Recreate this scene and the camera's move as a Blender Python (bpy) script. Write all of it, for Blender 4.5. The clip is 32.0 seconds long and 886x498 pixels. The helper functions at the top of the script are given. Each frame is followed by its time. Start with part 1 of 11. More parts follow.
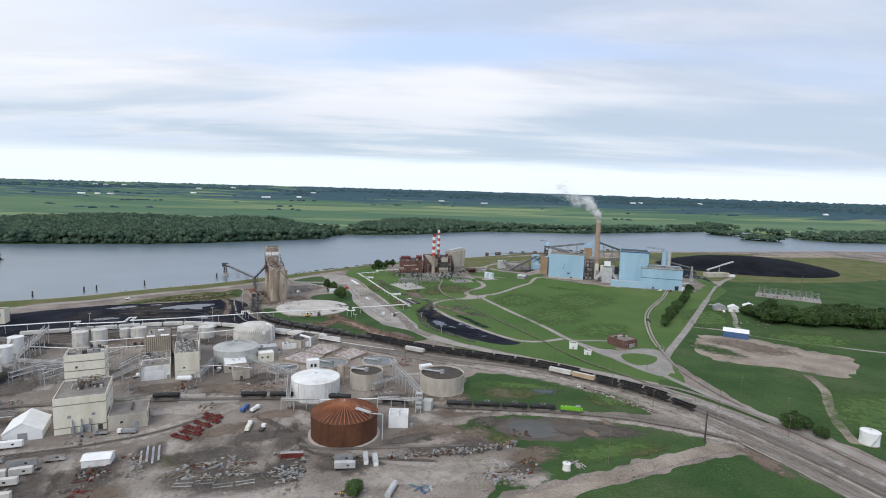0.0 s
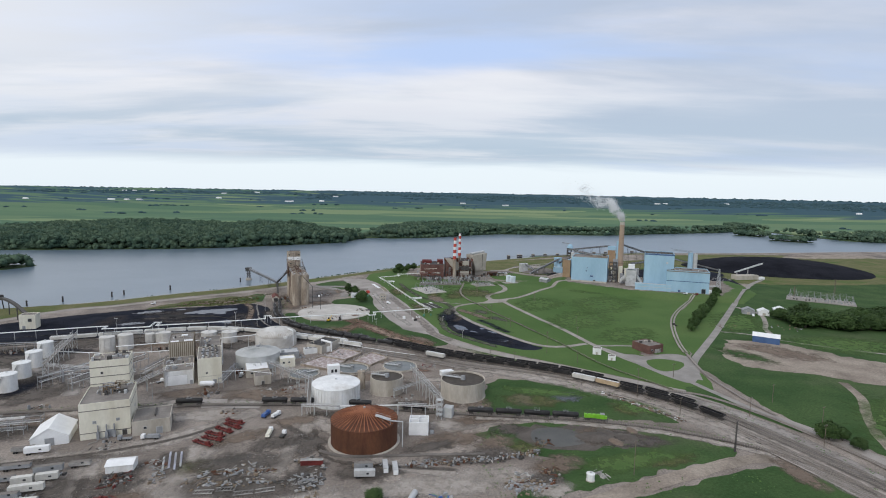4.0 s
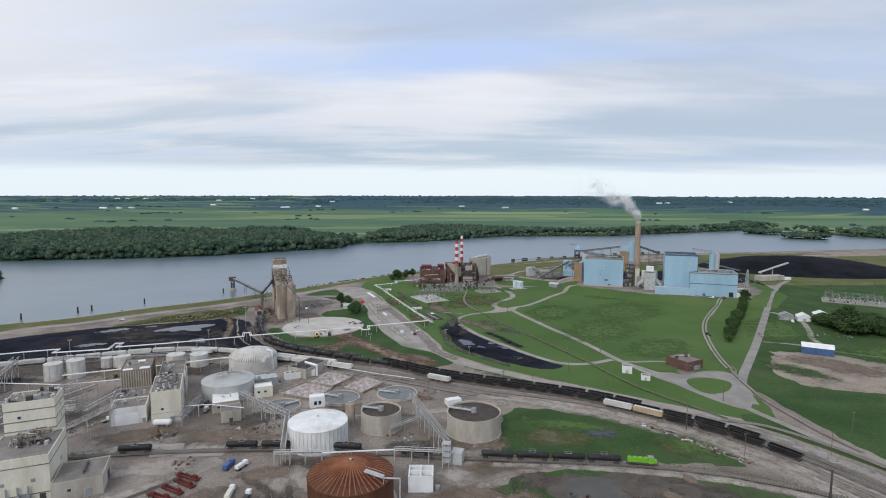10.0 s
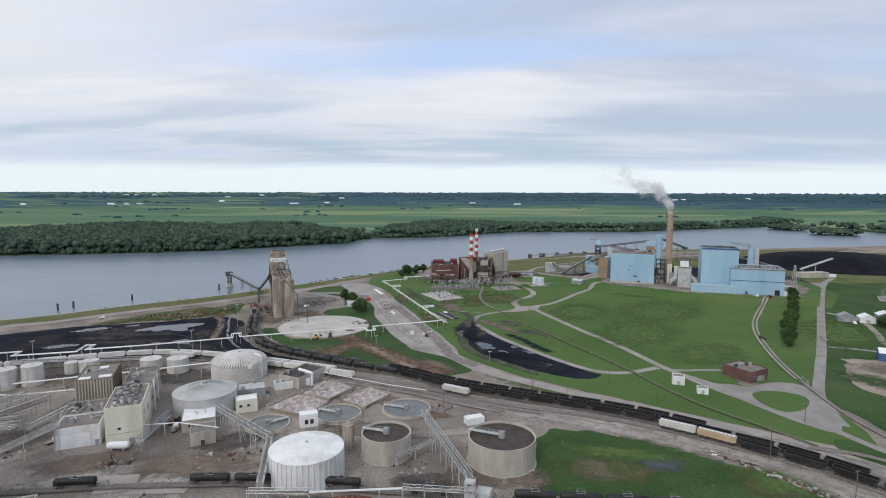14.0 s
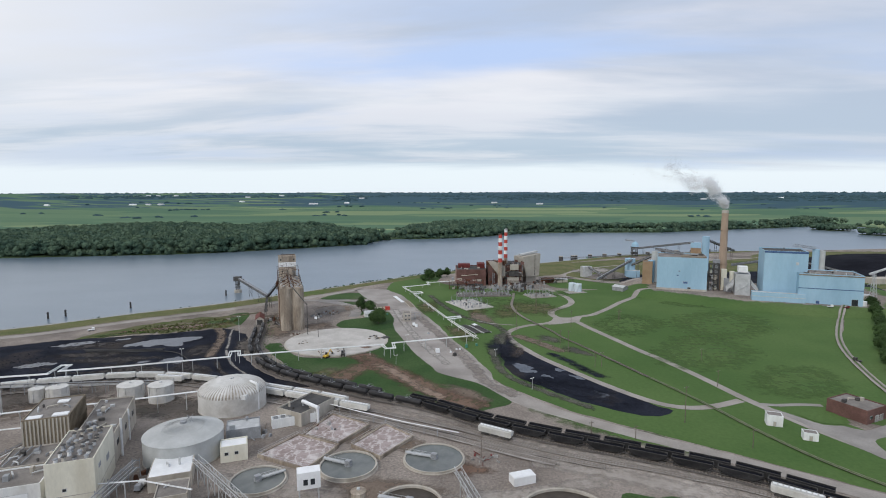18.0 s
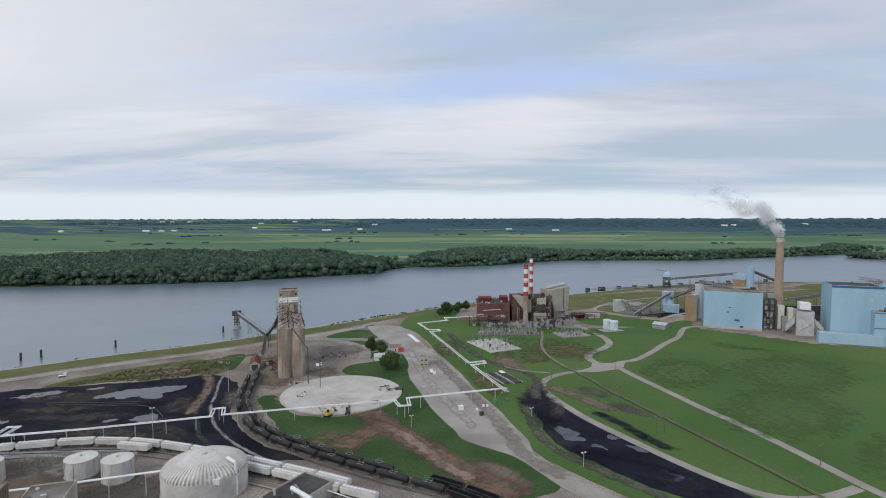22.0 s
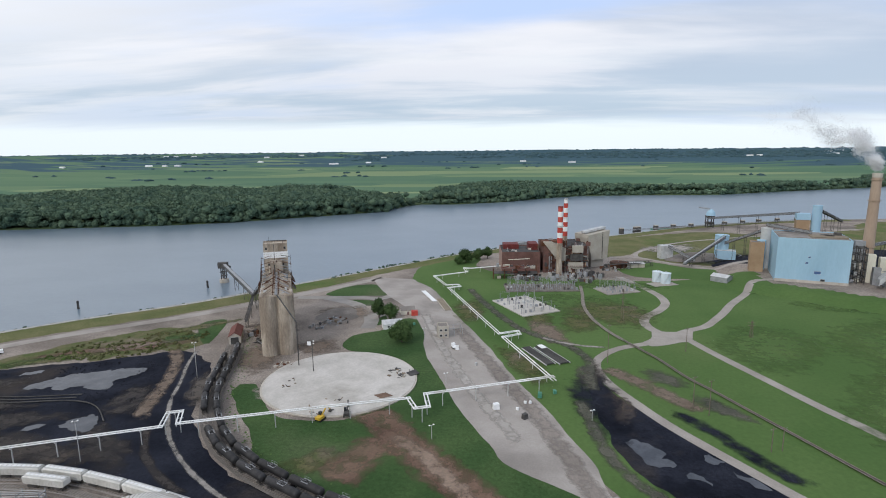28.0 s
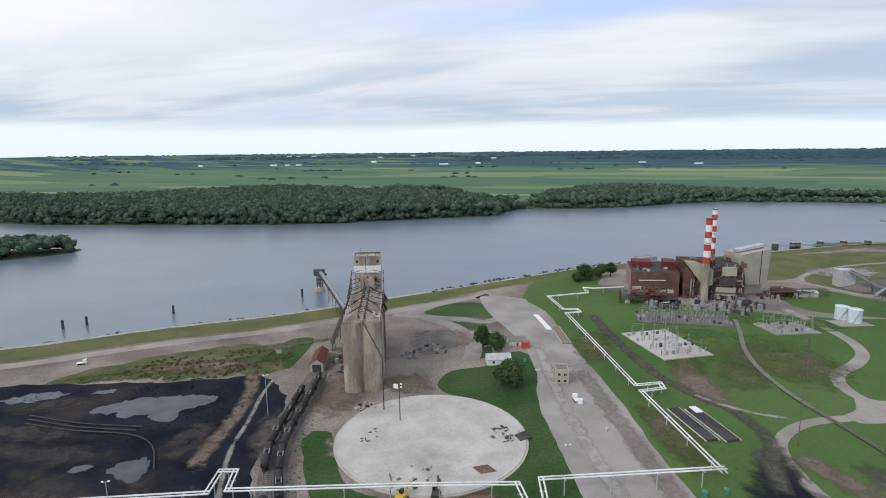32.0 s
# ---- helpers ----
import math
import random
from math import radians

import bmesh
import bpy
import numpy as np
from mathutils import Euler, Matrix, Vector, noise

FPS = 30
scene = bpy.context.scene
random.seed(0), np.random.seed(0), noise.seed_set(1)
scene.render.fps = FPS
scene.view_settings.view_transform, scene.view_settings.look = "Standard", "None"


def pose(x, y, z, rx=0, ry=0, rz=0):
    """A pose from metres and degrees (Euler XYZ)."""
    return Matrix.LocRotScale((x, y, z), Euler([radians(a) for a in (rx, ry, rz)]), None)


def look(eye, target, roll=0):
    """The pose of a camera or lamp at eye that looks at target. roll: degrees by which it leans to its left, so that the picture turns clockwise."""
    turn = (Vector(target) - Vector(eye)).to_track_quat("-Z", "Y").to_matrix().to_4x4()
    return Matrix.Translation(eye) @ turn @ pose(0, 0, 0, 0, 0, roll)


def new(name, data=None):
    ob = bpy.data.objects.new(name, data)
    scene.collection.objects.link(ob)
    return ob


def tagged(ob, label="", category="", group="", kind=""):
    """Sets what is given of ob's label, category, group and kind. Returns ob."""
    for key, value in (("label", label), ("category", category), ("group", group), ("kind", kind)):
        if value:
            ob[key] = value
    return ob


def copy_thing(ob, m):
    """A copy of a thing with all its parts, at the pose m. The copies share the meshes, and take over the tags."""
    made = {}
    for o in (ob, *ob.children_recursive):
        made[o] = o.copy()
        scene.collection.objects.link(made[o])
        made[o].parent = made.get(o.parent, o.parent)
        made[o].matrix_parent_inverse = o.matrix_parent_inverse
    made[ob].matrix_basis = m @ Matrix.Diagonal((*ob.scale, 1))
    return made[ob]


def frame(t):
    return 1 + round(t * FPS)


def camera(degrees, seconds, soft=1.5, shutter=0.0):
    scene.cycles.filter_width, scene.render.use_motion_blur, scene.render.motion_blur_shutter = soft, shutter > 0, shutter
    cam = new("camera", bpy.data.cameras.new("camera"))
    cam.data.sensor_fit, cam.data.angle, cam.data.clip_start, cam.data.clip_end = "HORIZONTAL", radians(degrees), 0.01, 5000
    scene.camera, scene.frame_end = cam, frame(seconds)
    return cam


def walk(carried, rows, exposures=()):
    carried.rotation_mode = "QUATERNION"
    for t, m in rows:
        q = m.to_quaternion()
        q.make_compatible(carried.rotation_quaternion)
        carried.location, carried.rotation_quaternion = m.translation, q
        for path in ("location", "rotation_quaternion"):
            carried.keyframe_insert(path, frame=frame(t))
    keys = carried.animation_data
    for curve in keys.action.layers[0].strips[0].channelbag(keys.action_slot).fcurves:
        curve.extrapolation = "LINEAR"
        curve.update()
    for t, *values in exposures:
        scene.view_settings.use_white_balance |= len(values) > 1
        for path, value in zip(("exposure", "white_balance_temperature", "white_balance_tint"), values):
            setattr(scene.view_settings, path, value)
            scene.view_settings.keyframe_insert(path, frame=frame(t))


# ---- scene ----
cam = camera(78.6, 32.0, soft=1.0)
PATH = [
    (0, (-0.624, -19.667, 136.819), (-0.549, -17.682, 136.592), 1.7),
    (0.5, (2.011, -19.545, 137.514), (1.71, -17.583, 137.274), 1.9),
    (1, (2.856, -19.163, 137.971), (2.517, -17.206, 137.732), 1.8),
    (1.5, (2.624, -18.36, 138.086), (2.427, -16.384, 137.854), 1.6),
    (2, (1.683, -17.942, 137.904), (1.648, -15.954, 137.68), 1.5),
    (2.5, (0.969, -18.171, 137.637), (0.952, -16.183, 137.417), 1.4),
    (3, (1.151, -18.368, 137.766), (1.133, -16.38, 137.546), 1.2),
    (3.5, (0.978, -17.802, 137.983), (0.971, -15.814, 137.763), 1.2),
    (5.5, (-0.039, -4.975, 137.858), (-0.048, -2.986, 137.646), 0.8),
    (6, (0.0, 0.0, 137.452), (0.0, 1.989, 137.245), 0.6),
    (6.5, (-0.127, 5.34, 137.849), (-0.11, 7.329, 137.641), 0.6),
    (7, (-0.703, 11.01, 138.015), (-0.666, 12.999, 137.809), 0.6),
    (7.5, (-1.335, 16.743, 137.799), (-1.298, 18.731, 137.592), 0.5),
    (8, (-1.514, 22.561, 136.955), (-1.491, 24.551, 136.748), 0.5),
    (8.5, (-1.68, 28.172, 135.661), (-1.674, 30.161, 135.455), 0.4),
    (9, (-1.541, 34.776, 134.014), (-1.545, 36.766, 133.81), 0.3),
    (9.5, (-1.928, 41.669, 132.847), (-1.928, 43.658, 132.641), 0.2),
    (10, (-2.11, 48.968, 131.254), (-2.112, 50.958, 131.048), 0.1),
    (10.5, (-2.424, 55.635, 129.602), (-2.44, 57.624, 129.395), 0.2),
    (11, (-2.489, 62.43, 128.204), (-2.508, 64.42, 127.997), 0.1),
    (11.5, (-2.789, 69.425, 126.716), (-2.807, 71.414, 126.509), 0.1),
    (12, (-3.069, 76.997, 125.132), (-3.09, 78.986, 124.923), 0.0),
    (12.5, (-3.834, 84.611, 123.522), (-3.86, 86.6, 123.312), 0.0),
    (13, (-4.756, 92.56, 122.238), (-4.787, 94.548, 122.026), 0.1),
    (13.5, (-5.766, 100.018, 120.589), (-5.801, 102.007, 120.376), 0.1),
    (15.5, (-11.145, 131.714, 115.468), (-11.199, 133.702, 115.255), 0.4),
    (16, (-12.125, 139.365, 115.632), (-12.195, 141.353, 115.418), 0.3),
    (16.5, (-12.557, 147.168, 115.596), (-12.645, 149.154, 115.381), 0.1),
    (17, (-13.126, 154.854, 115.461), (-13.228, 156.839, 115.246), 0.1),
    (17.5, (-14.302, 162.628, 115.196), (-14.409, 164.614, 114.983), -0.0),
    (18, (-15.886, 170.266, 115.058), (-15.997, 172.252, 114.846), -0.1),
    (18.5, (-17.741, 177.875, 115.33), (-17.855, 179.86, 115.118), -0.1),
    (19, (-19.601, 185.487, 115.438), (-19.719, 187.472, 115.226), 0.0),
    (19.5, (-20.981, 193.174, 114.833), (-21.106, 195.159, 114.626), -0.0),
    (20, (-22.477, 200.92, 114.545), (-22.607, 202.905, 114.34), -0.1),
    (20.5, (-24.023, 208.417, 114.895), (-24.159, 210.402, 114.688), -0.0),
    (21, (-25.431, 215.66, 115.421), (-25.573, 217.644, 115.211), 0.0),
    (21.5, (-26.482, 222.967, 115.43), (-26.631, 224.955, 115.267), -0.0),
    (22, (-26.23, 230.005, 115.144), (-26.389, 231.995, 115.028), -0.1),
    (22.5, (-26.651, 237.297, 115.264), (-26.816, 239.287, 115.146), -0.2),
    (23, (-28.08, 244.713, 115.618), (-28.25, 246.697, 115.43), -0.2),
    (23.5, (-29.422, 252.058, 115.688), (-29.595, 254.033, 115.422), -0.3),
    (24, (-30.528, 259.551, 115.734), (-30.705, 261.526, 115.467), -0.4),
    (24.5, (-31.917, 266.898, 115.772), (-32.098, 268.859, 115.42), -0.3),
    (25, (-33.303, 274.373, 115.739), (-33.487, 276.333, 115.384), -0.4),
    (25.5, (-34.646, 281.784, 115.405), (-34.833, 283.743, 115.051), -0.5),
    (27.5, (-40.006, 310.982, 115.559), (-40.201, 312.94, 115.202), -0.5),
    (28, (-41.439, 318.723, 115.906), (-41.635, 320.68, 115.545), -0.6),
    (28.5, (-43.278, 326.118, 116.146), (-43.472, 328.075, 115.782), -0.6),
    (29, (-45.364, 333.402, 116.4), (-45.662, 335.346, 116.037), -0.5),
    (29.5, (-46.902, 341.149, 116.352), (-47.27, 343.081, 115.99), -0.6),
    (30, (-47.936, 349.025, 116.006), (-48.313, 350.955, 115.643), -0.6),
    (30.5, (-49.504, 356.342, 115.423), (-49.876, 358.274, 115.064), -0.6),
    (31, (-51.248, 363.874, 115.091), (-51.615, 365.808, 114.734), -0.6),
    (31.5, (-53.1, 371.499, 115.138), (-53.539, 373.418, 114.782), -0.7),
    (32, (-55.075, 379.716, 115.271), (-55.655, 381.597, 114.915), -0.6),
]
walk(cam, [(t, look(eye, target, roll)) for t, eye, target, roll in PATH], [(0, 0.16), (0.6, 0.02), (6, -0.03), (16, -0.02), (20, -0.02), (21.3, -0.07), (22, -0.15), (22.7, -0.17), (23.6, -0.04), (24.5, 0.0), (28, 0.08), (32, 0.06)])

# ---- sky, sun and world ----
SUN_EL, SUN_AZ = radians(40), radians(208)
world = bpy.data.worlds.new("overcast_sky")
scene.world = world
world.use_nodes = True
wn, wl = world.node_tree.nodes, world.node_tree.links
wn.clear()


def wnode(kind, **kw):
    n = wn.new(kind)
    for k, v in kw.items():
        n.inputs[k].default_value = v
    return n


def wmath(op, a, b=0.0, clamp=False):
    n = wn.new("ShaderNodeMath")
    n.operation = op
    n.use_clamp = clamp
    for i, v in enumerate((a, b)):
        if isinstance(v, (int, float)):
            n.inputs[i].default_value = v
        else:
            wl.new(v, n.inputs[i])
    return n.outputs[0]


def wmix(f, a, b):
    n = wn.new("ShaderNodeMix")
    n.data_type = "RGBA"
    for i, v in ((0, f), (6, a), (7, b)):
        if isinstance(v, (int, float)):
            n.inputs[i].default_value = v
        elif isinstance(v, tuple):
            n.inputs[i].default_value = (*v, 1)
        else:
            wl.new(v, n.inputs[i])
    return n.outputs[2]


sky = wn.new("ShaderNodeTexSky")
sky.sky_type = "NISHITA"
sky.sun_disc = False
sky.sun_elevation, sky.sun_rotation = SUN_EL, SUN_AZ
sky_dim = wn.new("ShaderNodeVectorMath")
sky_dim.operation = "SCALE"
sky_dim.inputs["Scale"].default_value = 0.1
wl.new(sky.outputs[0], sky_dim.inputs[0])
co = wn.new("ShaderNodeTexCoord")
sep = wn.new("ShaderNodeSeparateXYZ")
wl.new(co.outputs["Generated"], sep.inputs[0])
up = wmath("MAXIMUM", sep.outputs["Z"], 0.0)
# a flat cloud deck: the direction laid onto a level sheet
deck = wmath("ADD", up, 0.09)
flat = wn.new("ShaderNodeCombineXYZ")
wl.new(wmath("DIVIDE", sep.outputs["X"], deck), flat.inputs[0])
wl.new(wmath("DIVIDE", sep.outputs["Y"], deck), flat.inputs[1])


def cloud(scale, detail, rough, shift):
    mp = wn.new("ShaderNodeMapping")
    mp.inputs["Location"].default_value = shift
    mp.inputs["Scale"].default_value = (0.42, 1.0, 1.0)
    wl.new(flat.outputs[0], mp.inputs[0])
    n = wnode("ShaderNodeTexNoise", Scale=scale, Detail=detail, Roughness=rough, Distortion=0.25)
    wl.new(mp.outputs[0], n.inputs["Vector"])
    return n.outputs["Fac"]


def wramp(v, lo, hi):
    n = wn.new("ShaderNodeMapRange")
    n.interpolation_type = "SMOOTHSTEP"
    n.inputs["From Min"].default_value, n.inputs["From Max"].default_value = lo, hi
    wl.new(v, n.inputs["Value"])
    return n.outputs[0]


big, mid, fine = cloud(0.42, 6, 0.52, (3.1, 1.7, 0)), cloud(0.85, 6, 0.55, (7.2, 4.4, 2)), cloud(0.5, 6, 0.52, (1.2, 9.4, 5))
grey_white = wmix(wramp(mid, 0.38, 0.60), (0.50, 0.57, 0.69), (0.83, 0.83, 0.89))
blue_part = wmix(wramp(fine, 0.50, 0.66), grey_white, (0.52, 0.66, 0.95))
thick = wmix(wramp(big, 0.50, 0.66), blue_part, (0.88, 0.89, 0.93))
# the cloud is thinner and brighter towards the hidden sun in the west
west = wramp(wmath("SUBTRACT", wmath("MULTIPLY", up, 0.5), sep.outputs["X"]), 0.1, 0.95)
clouds = wmix(wmath("MULTIPLY", west, 0.75), thick, (0.98, 0.98, 1.0))
deck_low = wmix(wramp(up, 0.055, 0.20), (0.46, 0.57, 0.70), clouds)
band = wmix(wmath("MULTIPLY", wramp(mid, 0.40, 0.60), 0.55), deck_low, clouds)
low_edge = wmath("ADD", up, wmath("MULTIPLY", wmath("SUBTRACT", mid, 0.5), 0.05))
east = wmix(wmath("MULTIPLY", wramp(sep.outputs["X"], 0.05, 0.75), 0.55), band, (0.50, 0.58, 0.72))
rim = wmix(wramp(low_edge, 0.030, 0.060), (0.84, 0.93, 1.0), east)
with_blue = wmix(0.92, sky_dim.outputs[0], rim)
bg = wnode("ShaderNodeBackground", Strength=1.04)
wl.new(with_blue, bg.inputs["Color"])
wo = wn.new("ShaderNodeOutputWorld")
wl.new(bg.outputs[0], wo.inputs["Surface"])

sun_data = bpy.data.lights.new("sun", "SUN")
sun_data.energy, sun_data.angle, sun_data.color = 1.2, radians(14), (1.0, 0.96, 0.9)
sun = new("sun", sun_data)
sun.matrix_world = look((math.sin(SUN_AZ) * 100, math.cos(SUN_AZ) * 100, math.tan(SUN_EL) * 100), (0, 0, 0))
scene.view_settings.exposure = 0.0


# ---- materials ----
def mat(name, a, b, scale=0.15, fine=2.0, rough=0.85, metal=0.0, bump=0.15, grit=0.25, rnd=0.0, stretch=(1, 1, 1), c=None, spec=0.3, cut=(0.38, 0.62), depth=0.05):
    """Two colours mottled at a wide scale, darkened and lit by a fine grain, with a little relief."""
    m = bpy.data.materials.new(name)
    m.use_nodes = True
    N, L = m.node_tree.nodes, m.node_tree.links
    p = N["Principled BSDF"]
    p.inputs["Roughness"].default_value, p.inputs["Metallic"].default_value = rough, metal
    p.inputs["Specular IOR Level"].default_value = spec
    tc = N.new("ShaderNodeTexCoord")
    mp = N.new("ShaderNodeMapping")
    mp.inputs["Scale"].default_value = stretch
    L.new(tc.outputs["Object"], mp.inputs[0])

    def noise_tex(s, d, r=0.55):
        n = N.new("ShaderNodeTexNoise")
        n.inputs["Scale"].default_value, n.inputs["Detail"].default_value, n.inputs["Roughness"].default_value = s, d, r
        L.new(mp.outputs[0], n.inputs["Vector"])
        return n.outputs["Fac"]

    def mix(f, x, y, blend="MIX"):
        n = N.new("ShaderNodeMix")
        n.data_type, n.blend_type = "RGBA", blend
        for i, v in ((0, f), (6, x), (7, y)):
            if isinstance(v, (int, float)):
                n.inputs[i].default_value = v
            elif isinstance(v, tuple):
                n.inputs[i].default_value = (*v, 1)
            else:
                L.new(v, n.inputs[i])
        return n.outputs[2]

    def ramp(v, lo, hi, to0=0.0, to1=1.0):
        n = N.new("ShaderNodeMapRange")
        for k, w in (("From Min", lo), ("From Max", hi), ("To Min", to0), ("To Max", to1)):
            n.inputs[k].default_value = w
        L.new(v, n.inputs["Value"])
        return n.outputs[0]

    wide, grain = noise_tex(scale, 5), noise_tex(fine, 4, 0.65)
    col = mix(ramp(wide, *cut), a, b)
    if c:
        col = mix(ramp(noise_tex(scale * 0.37, 4), 0.55, 0.68), col, c)
    tone = ramp(grain, 0.25, 0.75, 1 - grit, 1 + grit)
    if grit >= 0.2:  # coarse surfaces are speckled as well
        sp = ramp(noise_tex(fine * 4.2, 2, 0.7), 0.3, 0.7, 1 - grit * 0.7, 1 + grit * 0.7)
        ms = N.new("ShaderNodeMath")
        ms.operation = "MULTIPLY"
        L.new(tone, ms.inputs[0]), L.new(sp, ms.inputs[1])
        tone = ms.outputs[0]
    if rnd:
        oi = N.new("ShaderNodeObjectInfo")
        r = ramp(oi.outputs["Random"], 0, 1, 1 - rnd, 1 + rnd)
        mm = N.new("ShaderNodeMath")
        mm.operation = "MULTIPLY"
        L.new(tone, mm.inputs[0]), L.new(r, mm.inputs[1])
        tone = mm.outputs[0]
    vm = N.new("ShaderNodeVectorMath")
    vm.operation = "SCALE"
    L.new(col, vm.inputs[0]), L.new(tone, vm.inputs["Scale"])
    L.new(vm.outputs[0], p.inputs["Base Color"])
    if bump:
        bp = N.new("ShaderNodeBump")
        bp.inputs["Strength"].default_value, bp.inputs["Distance"].default_value = bump, depth
        L.new(grain, bp.inputs["Height"]), L.new(bp.outputs[0], p.inputs["Normal"])
    return m


M = dict(
    yard=mat("yard_dirt", (0.175, 0.148, 0.127), (0.295, 0.256, 0.222), 0.03, 0.9, 0.95, grit=0.45, c=(0.105, 0.09, 0.078), depth=0.3),
    grass=mat("grass", (0.036, 0.074, 0.025), (0.058, 0.100, 0.036), 0.03, 0.6, 0.95, grit=0.32, c=(0.078, 0.106, 0.050), depth=0.3, spec=0.1),
    lawn=mat("mown_lawn", (0.067, 0.123, 0.037), (0.090, 0.148, 0.048), 0.012, 0.5, 0.95, grit=0.15, c=(0.110, 0.157, 0.058), depth=0.2, spec=0.1),
    rough_grass=mat("rough_grass", (0.10, 0.115, 0.045), (0.15, 0.145, 0.070), 0.04, 0.8, 0.95, grit=0.3, c=(0.07, 0.12, 0.03), spec=0.1),
    gravel=mat("gravel_road", (0.275, 0.25, 0.225), (0.35, 0.322, 0.292), 0.06, 1.5, 0.95, grit=0.15, c=(0.25, 0.225, 0.20)),
    road=mat("worn_asphalt_road", (0.24, 0.225, 0.208), (0.305, 0.287, 0.265), 0.08, 1.2, 0.9, grit=0.12, c=(0.23, 0.215, 0.20)),
    concrete=mat("weathered_concrete", (0.275, 0.25, 0.228), (0.355, 0.327, 0.30), 0.05, 1.3, 0.9, grit=0.12, c=(0.225, 0.205, 0.187)),
    pad=mat("pale_concrete_pad", (0.43, 0.41, 0.375), (0.53, 0.505, 0.47), 0.07, 0.8, 0.9, grit=0.12, c=(0.35, 0.33, 0.295)),
    coal=mat("coal_dust", (0.011, 0.013, 0.020), (0.023, 0.026, 0.037), 0.05, 0.7, 0.95, grit=0.34, c=(0.044, 0.039, 0.037), depth=0.3, spec=0.05),
    coal_pile=mat("stacked_coal", (0.009, 0.010, 0.014), (0.018, 0.019, 0.025), 0.03, 0.4, 0.95, grit=0.3, spec=0.05, depth=0.5),
    soil=mat("bare_soil", (0.235, 0.195, 0.16), (0.32, 0.275, 0.225), 0.05, 0.6, 0.95, grit=0.28, c=(0.15, 0.125, 0.10)),
    red_soil=mat("red_brown_soil", (0.125, 0.078, 0.056), (0.19, 0.125, 0.09), 0.06, 0.8, 0.95, grit=0.3, c=(0.12, 0.10, 0.06)),
    ballast=mat("track_ballast", (0.28, 0.255, 0.232), (0.37, 0.34, 0.312), 0.08, 2.0, 0.95, grit=0.25),
    dark_ballast=mat("oil_dark_ballast", (0.12, 0.108, 0.098), (0.19, 0.172, 0.155), 0.08, 2.0, 0.95, grit=0.3),
    riprap=mat("riprap_stone", (0.30, 0.29, 0.27), (0.42, 0.41, 0.38), 0.3, 1.2, 0.95, grit=0.3, depth=0.4),
    water=mat("river_water", (0.117, 0.163, 0.206), (0.140, 0.187, 0.230), 0.01, 0.25, 0.28, bump=0.35, grit=0.08, spec=0.5, stretch=(1, 1.6, 1), depth=0.3),
    puddle=mat("standing_water", (0.050, 0.057, 0.070), (0.078, 0.085, 0.100), 0.09, 1.0, 0.16, bump=0.05, grit=0.12, spec=0.22),
    bluff=mat("far_bank_ground", (0.045, 0.075, 0.03), (0.07, 0.10, 0.045), 0.01, 0.1, 0.95, grit=0.2, bump=0),
)


def soften(name, base):
    """A thin dusting of base that breaks up into the ground below towards its rim."""
    m = M[base].copy()
    m.name = name
    N, L = m.node_tree.nodes, m.node_tree.links
    p = N["Principled BSDF"]
    out = next(n for n in N if n.type == "OUTPUT_MATERIAL")
    at = N.new("ShaderNodeAttribute")
    at.attribute_name = "cover"
    tc = N.new("ShaderNodeTexCoord")
    nz = N.new("ShaderNodeTexNoise")
    nz.inputs["Scale"].default_value, nz.inputs["Detail"].default_value, nz.inputs["Roughness"].default_value = 0.16, 5.0, 0.65
    L.new(tc.outputs["Object"], nz.inputs["Vector"])
    mr = N.new("ShaderNodeMapRange")
    mr.inputs["From Min"].default_value, mr.inputs["From Max"].default_value = 0.3, 0.7
    mr.inputs["To Min"].default_value, mr.inputs["To Max"].default_value = -0.6, 0.4
    L.new(nz.outputs["Fac"], mr.inputs["Value"])
    ad = N.new("ShaderNodeMath")
    ad.operation = "ADD"
    L.new(at.outputs["Fac"], ad.inputs[0]), L.new(mr.outputs[0], ad.inputs[1])
    r2 = N.new("ShaderNodeMapRange")
    r2.inputs["From Min"].default_value, r2.inputs["From Max"].default_value = 0.0, 0.85
    r2.inputs["To Max"].default_value = 0.9
    L.new(ad.outputs[0], r2.inputs["Value"])
    tr = N.new("ShaderNodeBsdfTransparent")
    mx = N.new("ShaderNodeMixShader")
    L.new(r2.outputs[0], mx.inputs[0]), L.new(tr.outputs[0], mx.inputs[1]), L.new(p.outputs[0], mx.inputs[2])
    L.new(mx.outputs[0], out.inputs["Surface"])
    M[name] = m


M["mud"] = mat("wet_mud", (0.075, 0.064, 0.054), (0.115, 0.098, 0.083), 0.08, 0.8, 0.7, grit=0.3, c=(0.055, 0.05, 0.042))
M["dry"] = mat("dry_pale_dirt", (0.32, 0.285, 0.25), (0.40, 0.36, 0.32), 0.06, 0.7, 0.95, grit=0.2, c=(0.27, 0.235, 0.205))
M["stain"] = mat("coal_stained_grass", (0.070, 0.072, 0.058), (0.115, 0.115, 0.090), 0.09, 0.8, 0.95, grit=0.3, c=(0.11, 0.105, 0.085), spec=0.1)
M["worn_slab"] = mat("traffic_worn_concrete", (0.215, 0.188, 0.166), (0.275, 0.242, 0.215), 0.05, 0.9, 0.9, grit=0.15, stretch=(1.4, 0.5, 1))
M["pale_slab"] = mat("scraped_pale_concrete", (0.36, 0.335, 0.305), (0.42, 0.395, 0.365), 0.06, 0.9, 0.9, grit=0.12)
